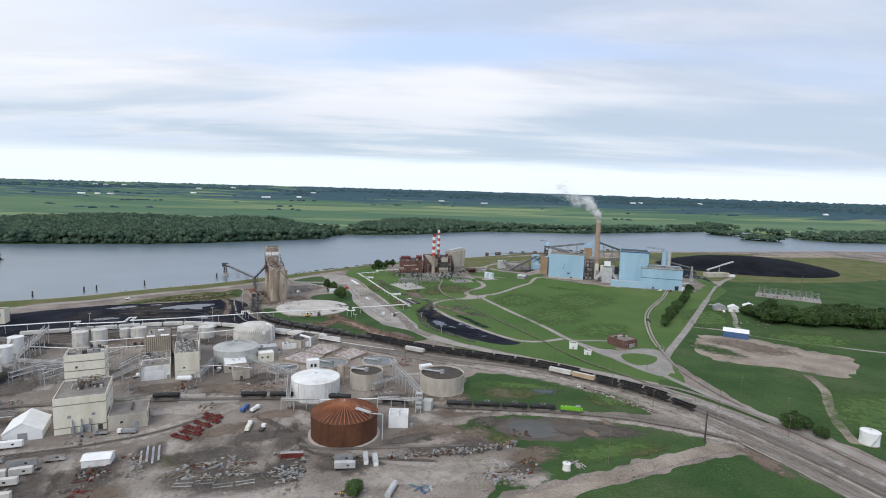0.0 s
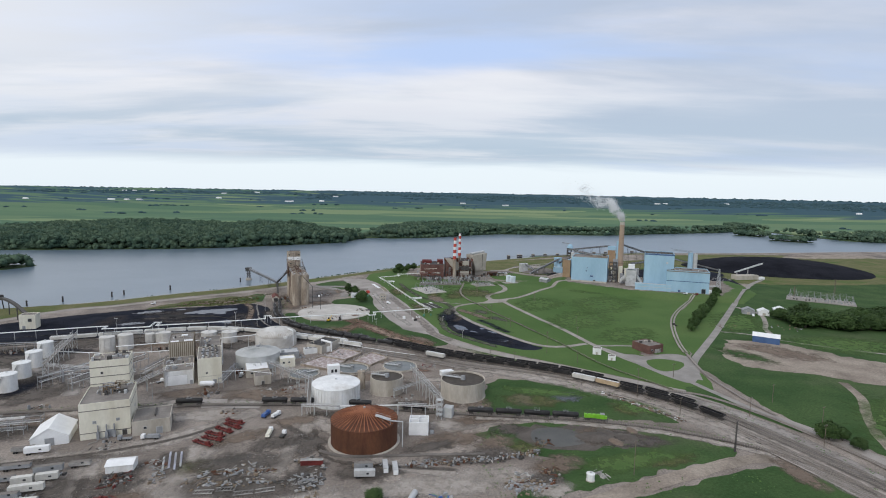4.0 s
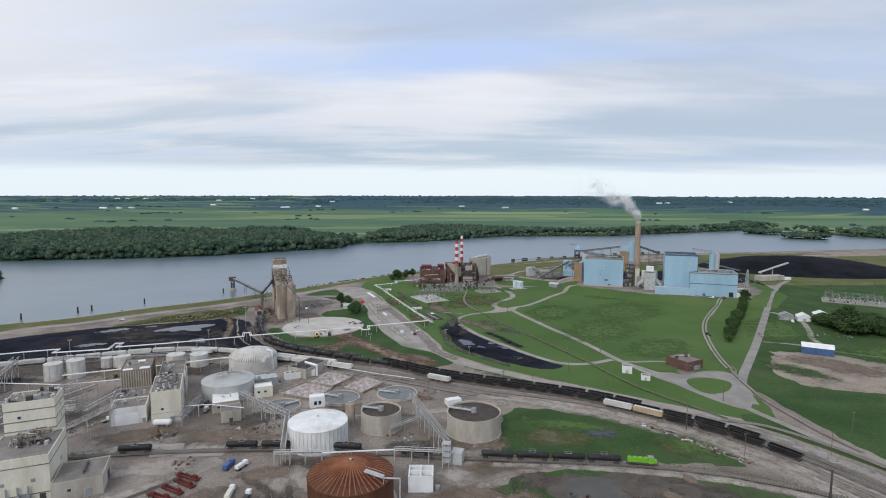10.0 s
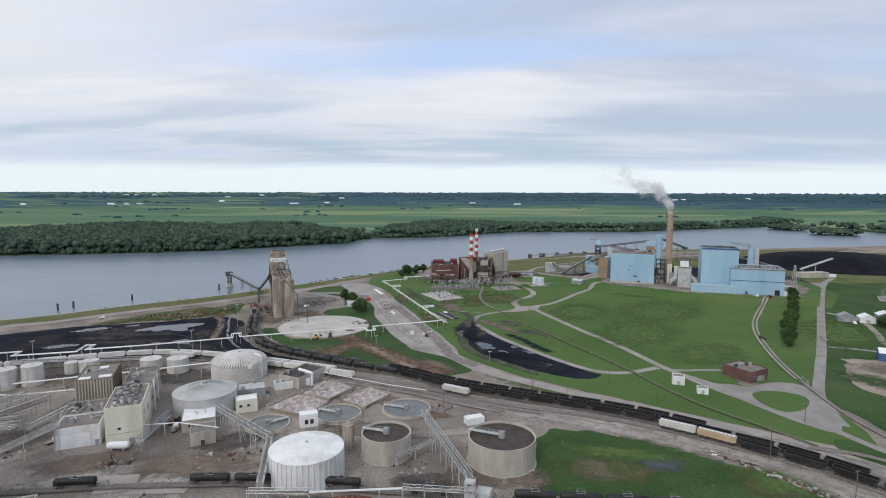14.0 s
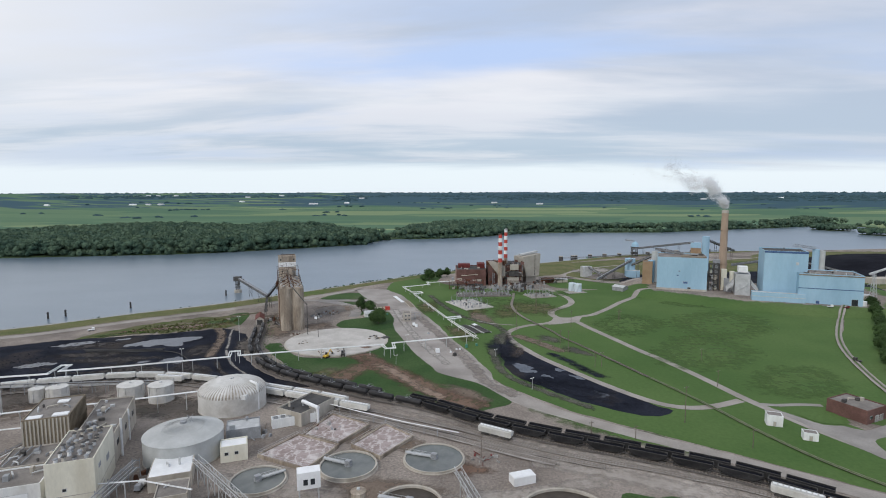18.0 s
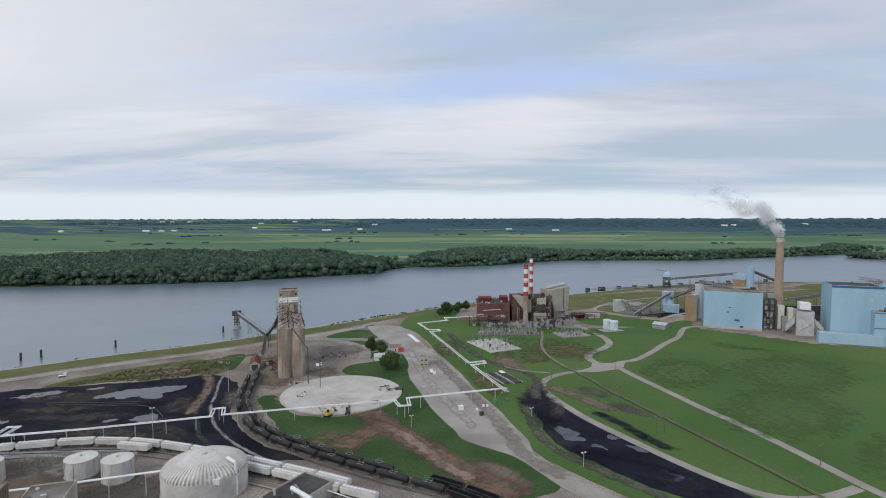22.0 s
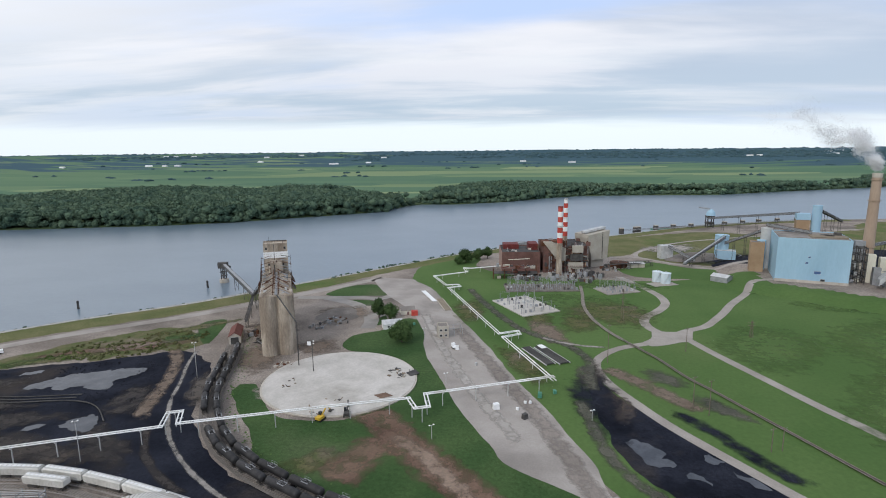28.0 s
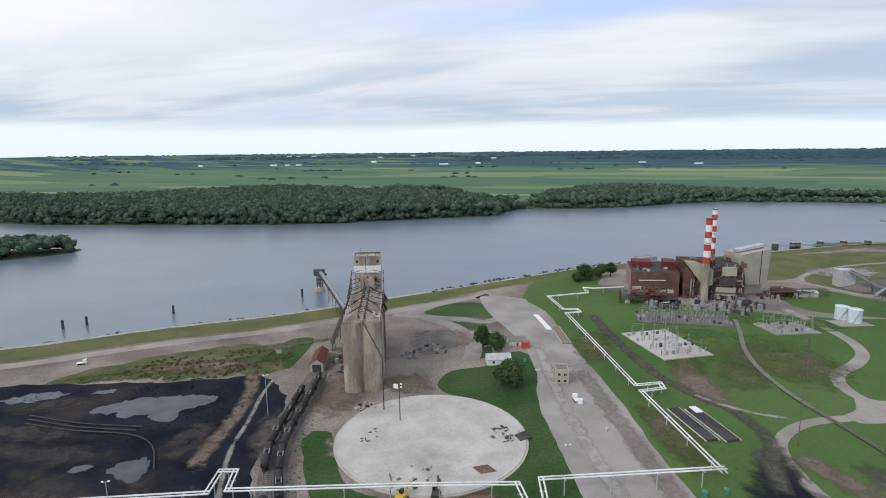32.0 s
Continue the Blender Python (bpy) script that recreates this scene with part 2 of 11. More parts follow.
M["brown"] = mat("brown_dirt", (0.15, 0.115, 0.088), (0.205, 0.16, 0.125), 0.06, 0.7, 0.95, grit=0.28)
M["grime"] = mat("brown_coal_grime", (0.028, 0.025, 0.025), (0.046, 0.040, 0.037), 0.08, 0.8, 0.9, grit=0.3, c=(0.075, 0.062, 0.052))
M["olive"] = mat("dry_olive_grass", (0.078, 0.138, 0.044), (0.094, 0.152, 0.050), 0.05, 0.8, 0.95, grit=0.14, spec=0.1)
M["stripped"] = mat("stripped_earth", (0.20, 0.145, 0.108), (0.28, 0.21, 0.162), 0.08, 0.8, 0.95, grit=0.3)
M["pond_water"] = mat("muddy_pond_water", (0.070, 0.070, 0.062), (0.095, 0.092, 0.080), 0.1, 1.0, 0.3, bump=0.03, grit=0.1, spec=0.25)
M["weedy"] = mat("weedy_ground", (0.075, 0.098, 0.034), (0.125, 0.118, 0.062), 0.12, 0.8, 0.95, grit=0.35, c=(0.16, 0.135, 0.10), spec=0.1)
for k, b in (("soft_mud", "mud"), ("soft_dry", "dry"), ("soft_brown", "brown"), ("soft_grass", "grass"), ("soft_weed", "weedy"), ("soft_coal", "coal"), ("soft_slab", "concrete"), ("soft_tar", "road"), ("soft_red", "red_soil"), ("soft_soil", "stripped"), ("soft_olive", "olive"), ("soft_puddle", "puddle"), ("soft_grime", "grime"), ("soft_stain", "stain"), ("soft_brown_slab", "worn_slab"), ("soft_pale", "pale_slab")):
    soften(k, b)


# ---- building helpers ----
def part(name, bm, material, parent=None, label="", smooth=False):
    me = bpy.data.meshes.new(name)
    bm.normal_update()
    bm.to_mesh(me)
    bm.free()
    if smooth:
        me.polygons.foreach_set("use_smooth", [True] * len(me.polygons))
    me.materials.append(M[material] if isinstance(material, str) else material)
    ob = new(name, me)
    if parent:
        ob.parent = parent
    if label:
        tagged(ob, label)
    return ob


def again(name, ob, parent, m=None):
    """The same mesh once more, as a part of its own."""
    o = new(name, ob.data)
    o.parent = parent
    if m is not None:
        o.matrix_basis = m
    return o


TERRACE = [(170, 776), (250, 712), (306, 692), (374, 680), (424, 742), (450, 850), (400, 905), (262, 920), (188, 862)]


def inside(x, y):
    """Metres within the edge of the flood-safe terrace of the blue power plant."""
    d = 1e9
    for (ax, ay), (bx, by) in zip(TERRACE, TERRACE[1:] + TERRACE[:1]):
        d = min(d, ((bx - ax) * (y - ay) - (by - ay) * (x - ax)) / math.hypot(bx - ax, by - ay))
    return d


def lift(x, y):
    """Height of the terrace slope at x, y, sunk under the level ground round it."""
    f = min(max((inside(x, y) + 22) / 25, 0.0), 1.0)
    return 5.4 * f * f * (3 - 2 * f) - 0.4


def thing(name, x, y, label, category, group="", rz=0.0, z=0.0, kind=""):
    e = new(name)
    e.empty_display_size = 1.0
    e.matrix_world = pose(x, y, z + max(lift(x, y), 0.0), 0, 0, rz)
    return tagged(e, label, category, group, kind)


def box(bm, x, y, z, sx, sy, sz, rz=0.0, taper=1.0):
    """A block on z, centred on x, y; taper narrows its top."""
    c, s = math.cos(radians(rz)), math.sin(radians(rz))
    vs = []
    for zz, k in ((z, 1.0), (z + sz, taper)):
        for a, b in ((-1, -1), (1, -1), (1, 1), (-1, 1)):
            px, py = a * sx / 2 * k, b * sy / 2 * k
            vs.append(bm.verts.new((x + px * c - py * s, y + px * s + py * c, zz)))
    for f in ((3, 2, 1, 0), (4, 5, 6, 7), (0, 1, 5, 4), (1, 2, 6, 5), (2, 3, 7, 6), (3, 0, 4, 7)):
        bm.faces.new([vs[i] for i in f])
    return vs


def cyl(bm, x, y, z, r, h, n=24, r2=None, top=True, bottom=False):
    r2 = r if r2 is None else r2
    lo = [bm.verts.new((x + r * math.cos(2 * math.pi * i / n), y + r * math.sin(2 * math.pi * i / n), z)) for i in range(n)]
    if r2 < 1e-6:
        tip = bm.verts.new((x, y, z + h))
        for i in range(n):
            bm.faces.new((lo[i], lo[(i + 1) % n], tip))
        return
    hi = [bm.verts.new((x + r2 * math.cos(2 * math.pi * i / n), y + r2 * math.sin(2 * math.pi * i / n), z + h)) for i in range(n)]
    for i in range(n):
        bm.faces.new((lo[i], lo[(i + 1) % n], hi[(i + 1) % n], hi[i]))
    if top:
        bm.faces.new(hi)
    if bottom:
        bm.faces.new(lo[::-1])


def rod(bm, p, q, r, n=6, caps=True):
    """A round bar from p to q."""
    p, q = Vector(p), Vector(q)
    d = (q - p).normalized()
    a = d.orthogonal().normalized()
    b = d.cross(a)
    ring = [[bm.verts.new(o + (a * math.cos(2 * math.pi * i / n) + b * math.sin(2 * math.pi * i / n)) * r) for i in range(n)] for o in (p, q)]
    for i in range(n):
        bm.faces.new((ring[0][i], ring[0][(i + 1) % n], ring[1][(i + 1) % n], ring[1][i]))
    if caps:
        bm.faces.new(ring[0][::-1]), bm.faces.new(ring[1])


def sweep(bm, pts, r, n=6):
    """One unbroken tube through the points."""
    pts = [Vector(p) for p in pts]
    prev = None
    for i, p in enumerate(pts):
        d = (pts[min(i + 1, len(pts) - 1)] - pts[max(i - 1, 0)]).normalized()
        a = d.cross(Vector((0, 0, 1)))
        a = a.normalized() if a.length > 0.01 else Vector((1, 0, 0))
        b = d.cross(a)
        ring = [bm.verts.new(p + (a * math.cos(2 * math.pi * k / n) + b * math.sin(2 * math.pi * k / n)) * r) for k in range(n)]
        if prev:
            for k in range(n):
                bm.faces.new((prev[k], prev[(k + 1) % n], ring[(k + 1) % n], ring[k]))
        else:
            bm.faces.new(ring[::-1])
        prev = ring
    bm.faces.new(prev)


def beam(bm, p, q, w, h):
    """A level-sided bar of width w and height h whose top runs from p to q."""
    p, q = Vector(p), Vector(q)
    d = q - p
    side = Vector((-d.y, d.x, 0)).normalized() * w / 2
    low = Vector((0, 0, -h))
    vs = [bm.verts.new(v) for v in (p - side + low, p + side + low, p + side, p - side, q - side + low, q + side + low, q + side, q - side)]
    for f in ((0, 1, 2, 3), (7, 6, 5, 4), (0, 4, 5, 1), (1, 5, 6, 2), (2, 6, 7, 3), (3, 7, 4, 0)):
        bm.faces.new([vs[i] for i in f])


def prism(bm, pts, z0, z1):
    lo = [bm.verts.new((x, y, z0)) for x, y in pts]
    hi = [bm.verts.new((x, y, z1)) for x, y in pts]
    n = len(pts)
    for i in range(n):
        bm.faces.new((lo[i], lo[(i + 1) % n], hi[(i + 1) % n], hi[i]))
    bm.faces.new(hi), bm.faces.new(lo[::-1])


def gable(bm, sx, sy, eave, ridge, over=0.4, thick=0.25, z=0.0):
    """Two roof slabs over a block of sx by sy, ridge along x."""
    for s in (-1, 1):
        y1, y0 = s * (sy / 2 + over), 0.0
        drop = (ridge - eave) * (over / (sy / 2))
        a = [(-sx / 2 - over, y1, eave - drop), (sx / 2 + over, y1, eave - drop), (sx / 2 + over, y0, ridge), (-sx / 2 - over, y0, ridge)]
        lo = [bm.verts.new((p[0], p[1], p[2] + z)) for p in a]
        hi = [bm.verts.new((p[0], p[1], p[2] + z + thick)) for p in a]
        for i in range(4):
            bm.faces.new((lo[i], lo[(i + 1) % 4], hi[(i + 1) % 4], hi[i]))
        bm.faces.new(hi), bm.faces.new(lo[::-1])


def gable_body(bm, sx, sy, eave, ridge):
    """Walls with pointed ends, ridge along x."""
    prof = [(-sy / 2, 0), (sy / 2, 0), (sy / 2, eave), (0, ridge), (-sy / 2, eave)]
    a = [bm.verts.new((-sx / 2, y, z)) for y, z in prof]
    b = [bm.verts.new((sx / 2, y, z)) for y, z in prof]
    for i in range(5):
        bm.faces.new((a[i], a[(i + 1) % 5], b[(i + 1) % 5], b[i]))
    bm.faces.new(a[::-1]), bm.faces.new(b)


def smooth_line(pts, step=4.0, closed=False):
    """A Catmull-Rom curve through the points, cut about every step metres."""
    n = len(pts)
    out = []
    for i in range(n if closed else n - 1):
        p0, p1, p2, p3 = (np.array(pts[(i + k) % n] if closed else pts[min(max(i + k, 0), n - 1)], float) for k in (-1, 0, 1, 2))
        m = max(1, int(np.linalg.norm(p2 - p1) / step))
        for j in range(m):
            t = j / m
            out.append(0.5 * (2 * p1 + (p2 - p0) * t + (2 * p0 - 5 * p1 + 4 * p2 - p3) * t * t + (3 * p1 - p0 - 3 * p2 + p3) * t**3))
    if not closed:
        out.append(np.array(pts[-1], float))
    return out


LEVELS = {}


def level_z(level):
    """Sheets of one level lie a millimetre apart, levels some centimetres."""
    LEVELS[level] = LEVELS.get(level, 0) + 1
    return 0.02 + 0.035 * level + 0.001 * LEVELS[level]


def patch(name, pts, material, level, label, category, curved=True, jitter=0.5, step=4.0, ragged=0.12):
    """A level sheet of ground cover with an uneven edge; levels lie some centimetres above one another."""
    line = smooth_line(pts, step, True) if curved else [np.array(p, float) for p in pts]
    bm = bmesh.new()
    z = level_z(level)
    vs = []
    for p in line:
        k = noise.noise_vector(Vector((p[0] * ragged, p[1] * ragged, level)))
        vs.append(bm.verts.new((p[0] + k.x * jitter * 2, p[1] + k.y * jitter * 2, z)))
    f = bm.faces.new(vs)
    if f.calc_area() and f.normal.z < 0:
        f.normal_flip()
    bm.normal_update()
    if f.normal.z < 0:
        f.normal_flip()
    bmesh.ops.triangulate(bm, faces=[f])
    return tagged(part(name, bm, material), label, category, kind="structure")


def strip_mesh(bm, line, width, z, jitter=0.0):
    prev = None
    for i, p in enumerate(line):
        d = line[min(i + 1, len(line) - 1)] - line[max(i - 1, 0)]
        d = d / (np.linalg.norm(d) + 1e-9)
        s = np.array((-d[1], d[0])) * width / 2
        j = 1 + jitter * noise.noise(Vector((p[0] * 0.1, p[1] * 0.1, 3.0)))
        up_z = z + max(lift(p[0], p[1]), 0.0)
        a, b = bm.verts.new((*(p[:2] + s * j), up_z)), bm.verts.new((*(p[:2] - s * j), up_z))
        if prev:
            bm.faces.new((prev[1], b, a, prev[0]))
        prev = (a, b)


def strip(name, pts, width, material, level, label, category, jitter=0.12, step=5.0):
    bm = bmesh.new()
    strip_mesh(bm, smooth_line(pts, step), width, level_z(level), jitter)
    return tagged(part(name, bm, material), label, category, kind="structure")


# ---- ground sheet, river and far plain ----
BANK = np.array([(-5000, -4000), (-1500, -420), (-900, 80), (-568, 467), (-508, 545), (-470, 575), (-434, 590), (-394, 618), (-346, 663), (-288, 709), (-250, 748), (-176, 828), (-100, 912), (-55, 952), (110, 1064), (270, 1178), (473, 1240), (663, 1268), (1074, 1363), (2000, 1500), (5000, 1800)], float)
SHORE = np.array([(-5000, -200), (-2000, 1250), (-1322, 1150), (-1215, 1115), (-1092, 1066), (-1000, 1060), (-916, 1083), (-851, 1092), (-682, 1136), (-588, 1155), (-495, 1199), (-340, 1305), (-265, 1360), (-246, 1455), (-215, 1505), (-132, 1505), (-23, 1560), (85, 1662), (175, 1722), (347, 1738), (520, 1745), (696, 1839), (1000, 1975), (1240, 2120), (1262, 1740), (1330, 1660), (1500, 1670), (2000, 1800), (5000, 2300)], float)


def bank_y(x):
    return float(np.interp(x, BANK[:, 0], BANK[:, 1]))


def shore_y(x):
    return float(np.interp(x, SHORE[:, 0], SHORE[:, 1]))


FAR0, FAR1, EYE = 2500.0, 4750.0, 122.0


def far_z(x, y):
    """The plain climbs slowly with distance to low hills on the horizon."""
    d = math.hypot(x, y - 200)
    if d <= FAR0:
        return 0.0
    s = min((d - FAR0) / (FAR1 - FAR0), 1.0)
    real = 1.0 / ((1 - s) / FAR0 + s / 42000)
    return EYE * (1 - d / real) - (30 * (d - FAR1) / 200 if d > FAR1 else 0)


def ground_z(x, y):
    yb, ys = bank_y(x), shore_y(x)
    if y > ys + 15:
        return far_z(x, y)
    if yb - 4 < y < ys + 15:
        return -6.0
    return 0.0


def build_ground():
    xs = sorted({*range(-5000, -1500, 250), *range(-1500, -520, 60), *range(-520, 1300, 24), *range(1300, 5001, 200)})
    cols = []
    for x in xs:
        yb, ys = bank_y(x), shore_y(x)
        y0 = min(-1800, yb - 900)
        rows = [(y0 + (yb - 40 - y0) * k / 10, 0.0) for k in range(10)]
        rows += [(yb - 40, 0.0), (yb - 14, 0.0), (yb - 9, -0.2), (yb + 3, -3.4), (yb + 16, -6.0)]
        rows += [(yb + 16 + (ys - 32 - yb) * k / 4, -6.0) for k in range(1, 4)]
        rows += [(ys - 16, -6.0), (ys - 3, -3.5), (ys + 4, -1.2), (ys + 15, 0.0)]
        for k in range(1, 45):
            y = ys + 15 + (5400 - ys - 15) * (k / 44) ** 1.15
            rows.append((y, far_z(x, y)))
        cols.append([(x, y, z) for y, z in rows])
    verts = [v for c in cols for v in c]
    m = len(cols[0])
    faces = [(i * m + j, (i + 1) * m + j, (i + 1) * m + j + 1, i * m + j + 1) for i in range(len(cols) - 1) for j in range(m - 1)]
    me = bpy.data.meshes.new("ground")
    me.from_pydata(verts, [], faces)
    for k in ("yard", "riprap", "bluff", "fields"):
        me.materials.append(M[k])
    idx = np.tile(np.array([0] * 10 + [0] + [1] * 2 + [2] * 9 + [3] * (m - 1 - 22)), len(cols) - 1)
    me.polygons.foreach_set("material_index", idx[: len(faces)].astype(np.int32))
    ob = new("ground", me)
    tagged(ob, "bare gravel and dirt ground reaching to the far plain", "ground", kind="structure")
    bm = bmesh.new()
    line = []
    for x in xs:
        for y in (bank_y(x) - 3, shore_y(x) + 6):
            line.append(bm.verts.new((x, y, -3.0)))
    for i in range(len(xs) - 1):
        bm.faces.new((line[2 * i], line[2 * i + 2], line[2 * i + 3], line[2 * i + 1]))
    tagged(part("water", bm, "water"), "wide slow grey river with faint ripples", "river", kind="structure")


def field_material():
    """Crop parcels of the far plain, in long strips."""
    m = mat("crop_fields", (0.082, 0.150, 0.080), (0.118, 0.186, 0.100), 0.002, 0.02, 0.95, bump=0, grit=0.12, spec=0.1)
    N, L = m.node_tree.nodes, m.node_tree.links
    p = N["Principled BSDF"]
    tc = N.new("ShaderNodeTexCoord")
    mp = N.new("ShaderNodeMapping")
    mp.inputs["Scale"].default_value = (0.0011, 0.0042, 0.0)
    mp.inputs["Rotation"].default_value = (0, 0, radians(9))
    L.new(tc.outputs["Object"], mp.inputs[0])
    v = N.new("ShaderNodeTexVoronoi")
    v.distance = "CHEBYCHEV"
    v.inputs["Scale"].default_value, v.inputs["Randomness"].default_value = 1.3, 0.8
    L.new(mp.outputs[0], v.inputs["Vector"])
    rp = N.new("ShaderNodeValToRGB")
    e = rp.color_ramp.elements
    e[0].color, e[1].color = (0.068, 0.140, 0.092, 1), (0.26, 0.31, 0.16, 1)
    e.new(0.35).color = (0.082, 0.158, 0.094, 1)
    e.new(0.62).color = (0.115, 0.190, 0.108, 1)
    e.new(0.82).color = (0.165, 0.230, 0.118, 1)
    sp = N.new("ShaderNodeSeparateColor")
    L.new(v.outputs["Color"], sp.inputs[0]), L.new(sp.outputs[0], rp.inputs[0])
    old = p.inputs["Base Color"].links[0].from_socket
    mx = N.new("ShaderNodeMix")
    mx.data_type = "RGBA"
    mx.inputs[0].default_value = 0.75
    L.new(old, mx.inputs[6]), L.new(rp.outputs[0], mx.inputs[7])
    # beyond the crops the low hills carry woods, painted hazy blue, with pale clearings
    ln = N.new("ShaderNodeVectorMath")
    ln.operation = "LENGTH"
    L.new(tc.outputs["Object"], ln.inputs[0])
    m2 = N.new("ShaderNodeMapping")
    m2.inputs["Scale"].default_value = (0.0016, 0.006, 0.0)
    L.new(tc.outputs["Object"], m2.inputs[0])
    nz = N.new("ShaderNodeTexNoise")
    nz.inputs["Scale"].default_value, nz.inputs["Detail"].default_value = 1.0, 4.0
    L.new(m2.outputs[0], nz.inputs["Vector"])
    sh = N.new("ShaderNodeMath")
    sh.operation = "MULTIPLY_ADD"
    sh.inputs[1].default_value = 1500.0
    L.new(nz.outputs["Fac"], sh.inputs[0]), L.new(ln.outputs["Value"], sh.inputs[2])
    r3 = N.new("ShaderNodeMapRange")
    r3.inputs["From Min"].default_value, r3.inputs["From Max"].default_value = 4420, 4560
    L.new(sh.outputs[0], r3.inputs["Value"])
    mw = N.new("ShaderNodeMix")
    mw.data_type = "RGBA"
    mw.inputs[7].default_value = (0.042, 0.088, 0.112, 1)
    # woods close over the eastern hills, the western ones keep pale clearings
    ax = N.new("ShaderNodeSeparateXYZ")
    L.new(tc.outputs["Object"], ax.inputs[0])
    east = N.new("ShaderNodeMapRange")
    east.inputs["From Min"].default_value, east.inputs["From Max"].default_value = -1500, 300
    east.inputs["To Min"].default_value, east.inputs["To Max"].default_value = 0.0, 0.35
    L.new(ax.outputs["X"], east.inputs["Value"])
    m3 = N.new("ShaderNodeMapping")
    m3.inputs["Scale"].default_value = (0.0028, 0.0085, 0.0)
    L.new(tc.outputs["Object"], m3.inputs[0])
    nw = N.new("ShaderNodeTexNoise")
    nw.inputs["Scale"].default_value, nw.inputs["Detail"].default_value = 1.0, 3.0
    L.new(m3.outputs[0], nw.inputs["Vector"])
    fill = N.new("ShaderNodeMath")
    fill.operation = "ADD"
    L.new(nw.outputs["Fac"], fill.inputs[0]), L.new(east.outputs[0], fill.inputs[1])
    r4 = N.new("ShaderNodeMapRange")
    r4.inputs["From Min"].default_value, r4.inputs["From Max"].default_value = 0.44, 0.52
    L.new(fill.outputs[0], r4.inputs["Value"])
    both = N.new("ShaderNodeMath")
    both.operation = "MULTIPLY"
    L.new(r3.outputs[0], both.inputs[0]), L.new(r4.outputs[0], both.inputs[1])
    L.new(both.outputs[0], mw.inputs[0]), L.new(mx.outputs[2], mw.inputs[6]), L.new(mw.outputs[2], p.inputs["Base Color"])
    return m


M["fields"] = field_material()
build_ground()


# ---- ground cover of the near bank ----
def cover_mesh(name, verts, faces, cover, material, label, category):
    me = bpy.data.meshes.new(name)
    me.from_pydata(verts, [], faces)
    at = me.attributes.new("cover", "FLOAT", "POINT")
    at.data.foreach_set("value", cover)
    me.materials.append(M[material])
    return tagged(new(name, me), label, category, kind="structure")


def blob(name, x, y, rx, ry, rz, material, level, label, category="soil"):
    """An uneven spread of dirt, mud or grass that thins out at its rim."""
    n, z = 20, level_z(level)
    c, s = math.cos(radians(rz)), math.sin(radians(rz))
    verts, cover, faces = [(x, y, z)], [1.0], []
    for ring, f in ((0.45, 0.9), (0.8, 0.45), (1.1, 0.0)):
        for k in range(n):
            a = 2 * math.pi * k / n
            q = ring * (1 + 0.35 * noise.noise(Vector((math.cos(a) * 1.3 + x, math.sin(a) * 1.3 + y, 2.0))))
            u, v = rx * q * math.cos(a), ry * q * math.sin(a)
            verts.append((x + u * c - v * s, y + u * s + v * c, z))
            cover.append(f)
    for k in range(n):
        faces.append((0, 1 + k, 1 + (k + 1) % n))
        for r in (0, 1):
            a, b = 1 + r * n, 1 + (r + 1) * n
            faces.append((a + k, b + k, b + (k + 1) % n, a + (k + 1) % n))
    return cover_mesh(name, verts, faces, cover, material, label, category)


def soft_strip(name, pts, width, material, level, label, category="road"):
    """A worn lane whose edges fade into the dirt."""
    z, verts, cover, faces = level_z(level), [], [], []
    line = smooth_line(pts, 5.0)
    for i, p in enumerate(line):
        d = line[min(i + 1, len(line) - 1)] - line[max(i - 1, 0)]
        d = d / (np.linalg.norm(d) + 1e-9)
        for o, f in ((-0.75, 0.0), (-0.3, 0.85), (0.3, 0.85), (0.75, 0.0)):
            verts.append((p[0] - d[1] * o * width, p[1] + d[0] * o * width, z))
            cover.append(f if 0 < i < len(line) - 1 else 0.0)
        if i:
            for k in range(3):
                a = (i - 1) * 4 + k
                faces.append((a, a + 1, a + 5, a + 4))
    return cover_mesh(name, verts, faces, cover, material, label, category)


def inland(x, d):
    """A point d metres inland of the bank line at x, measured square to the bank."""
    s = (bank_y(x + 30) - bank_y(x - 30)) / 60
    n = math.hypot(s, 1)
    return (x + d * s / n, bank_y(x) - d / n)


BX = [-560, -500, -430, -394, -346, -288, -250, -210, -176, -140, -100, -55, 20, 110, 200, 300, 400, 500]
patch("bank_grass", [inland(x, 8) for x in BX] + [inland(x, (70 if x < -440 else 36) if x < -180 else 30) for x in BX[::-1]], "rough_grass", 1, "olive unmown grass on the river levee", "grass", jitter=1.2)
strip("riprap_edge", [inland(x, 9.6) for x in BX[2:]], 3.6, "riprap", 3, "pale broken stone along the water edge", "riprap", 0.4)
strip("levee_road", [inland(x, 78 if x < -440 else 44) for x in BX[:9]] + [(-150, 786), (-128, 792)], 9, "gravel", 2, "pale gravel road along the levee", "road")
patch("west_rough", [(-330, 560), (-316, 571), (-292, 590), (-270, 592), (-240, 606), (-226, 604), (-222, 625), (-236, 640), (-262, 648), (-290, 625), (-318, 596)], "weedy", 1, "weedy verge beside the coal yard", "grass", jitter=3)
patch("coal_yard", [(-560, 400), (-480, 430), (-448, 470), (-400, 520), (-345, 560), (-300, 577), (-262, 590), (-236, 604), (-222, 606), (-200, 590), (-191, 568), (-184, 549), (-173, 528), (-157, 507), (-137, 490), (-112, 477), (-140, 472), (-180, 482), (-205, 486), (-230, 484), (-262, 474), (-330, 446), (-420, 404), (-560, 330)], "coal", 1, "black coal dust yard with puddles", "coal yard", jitter=1.5)
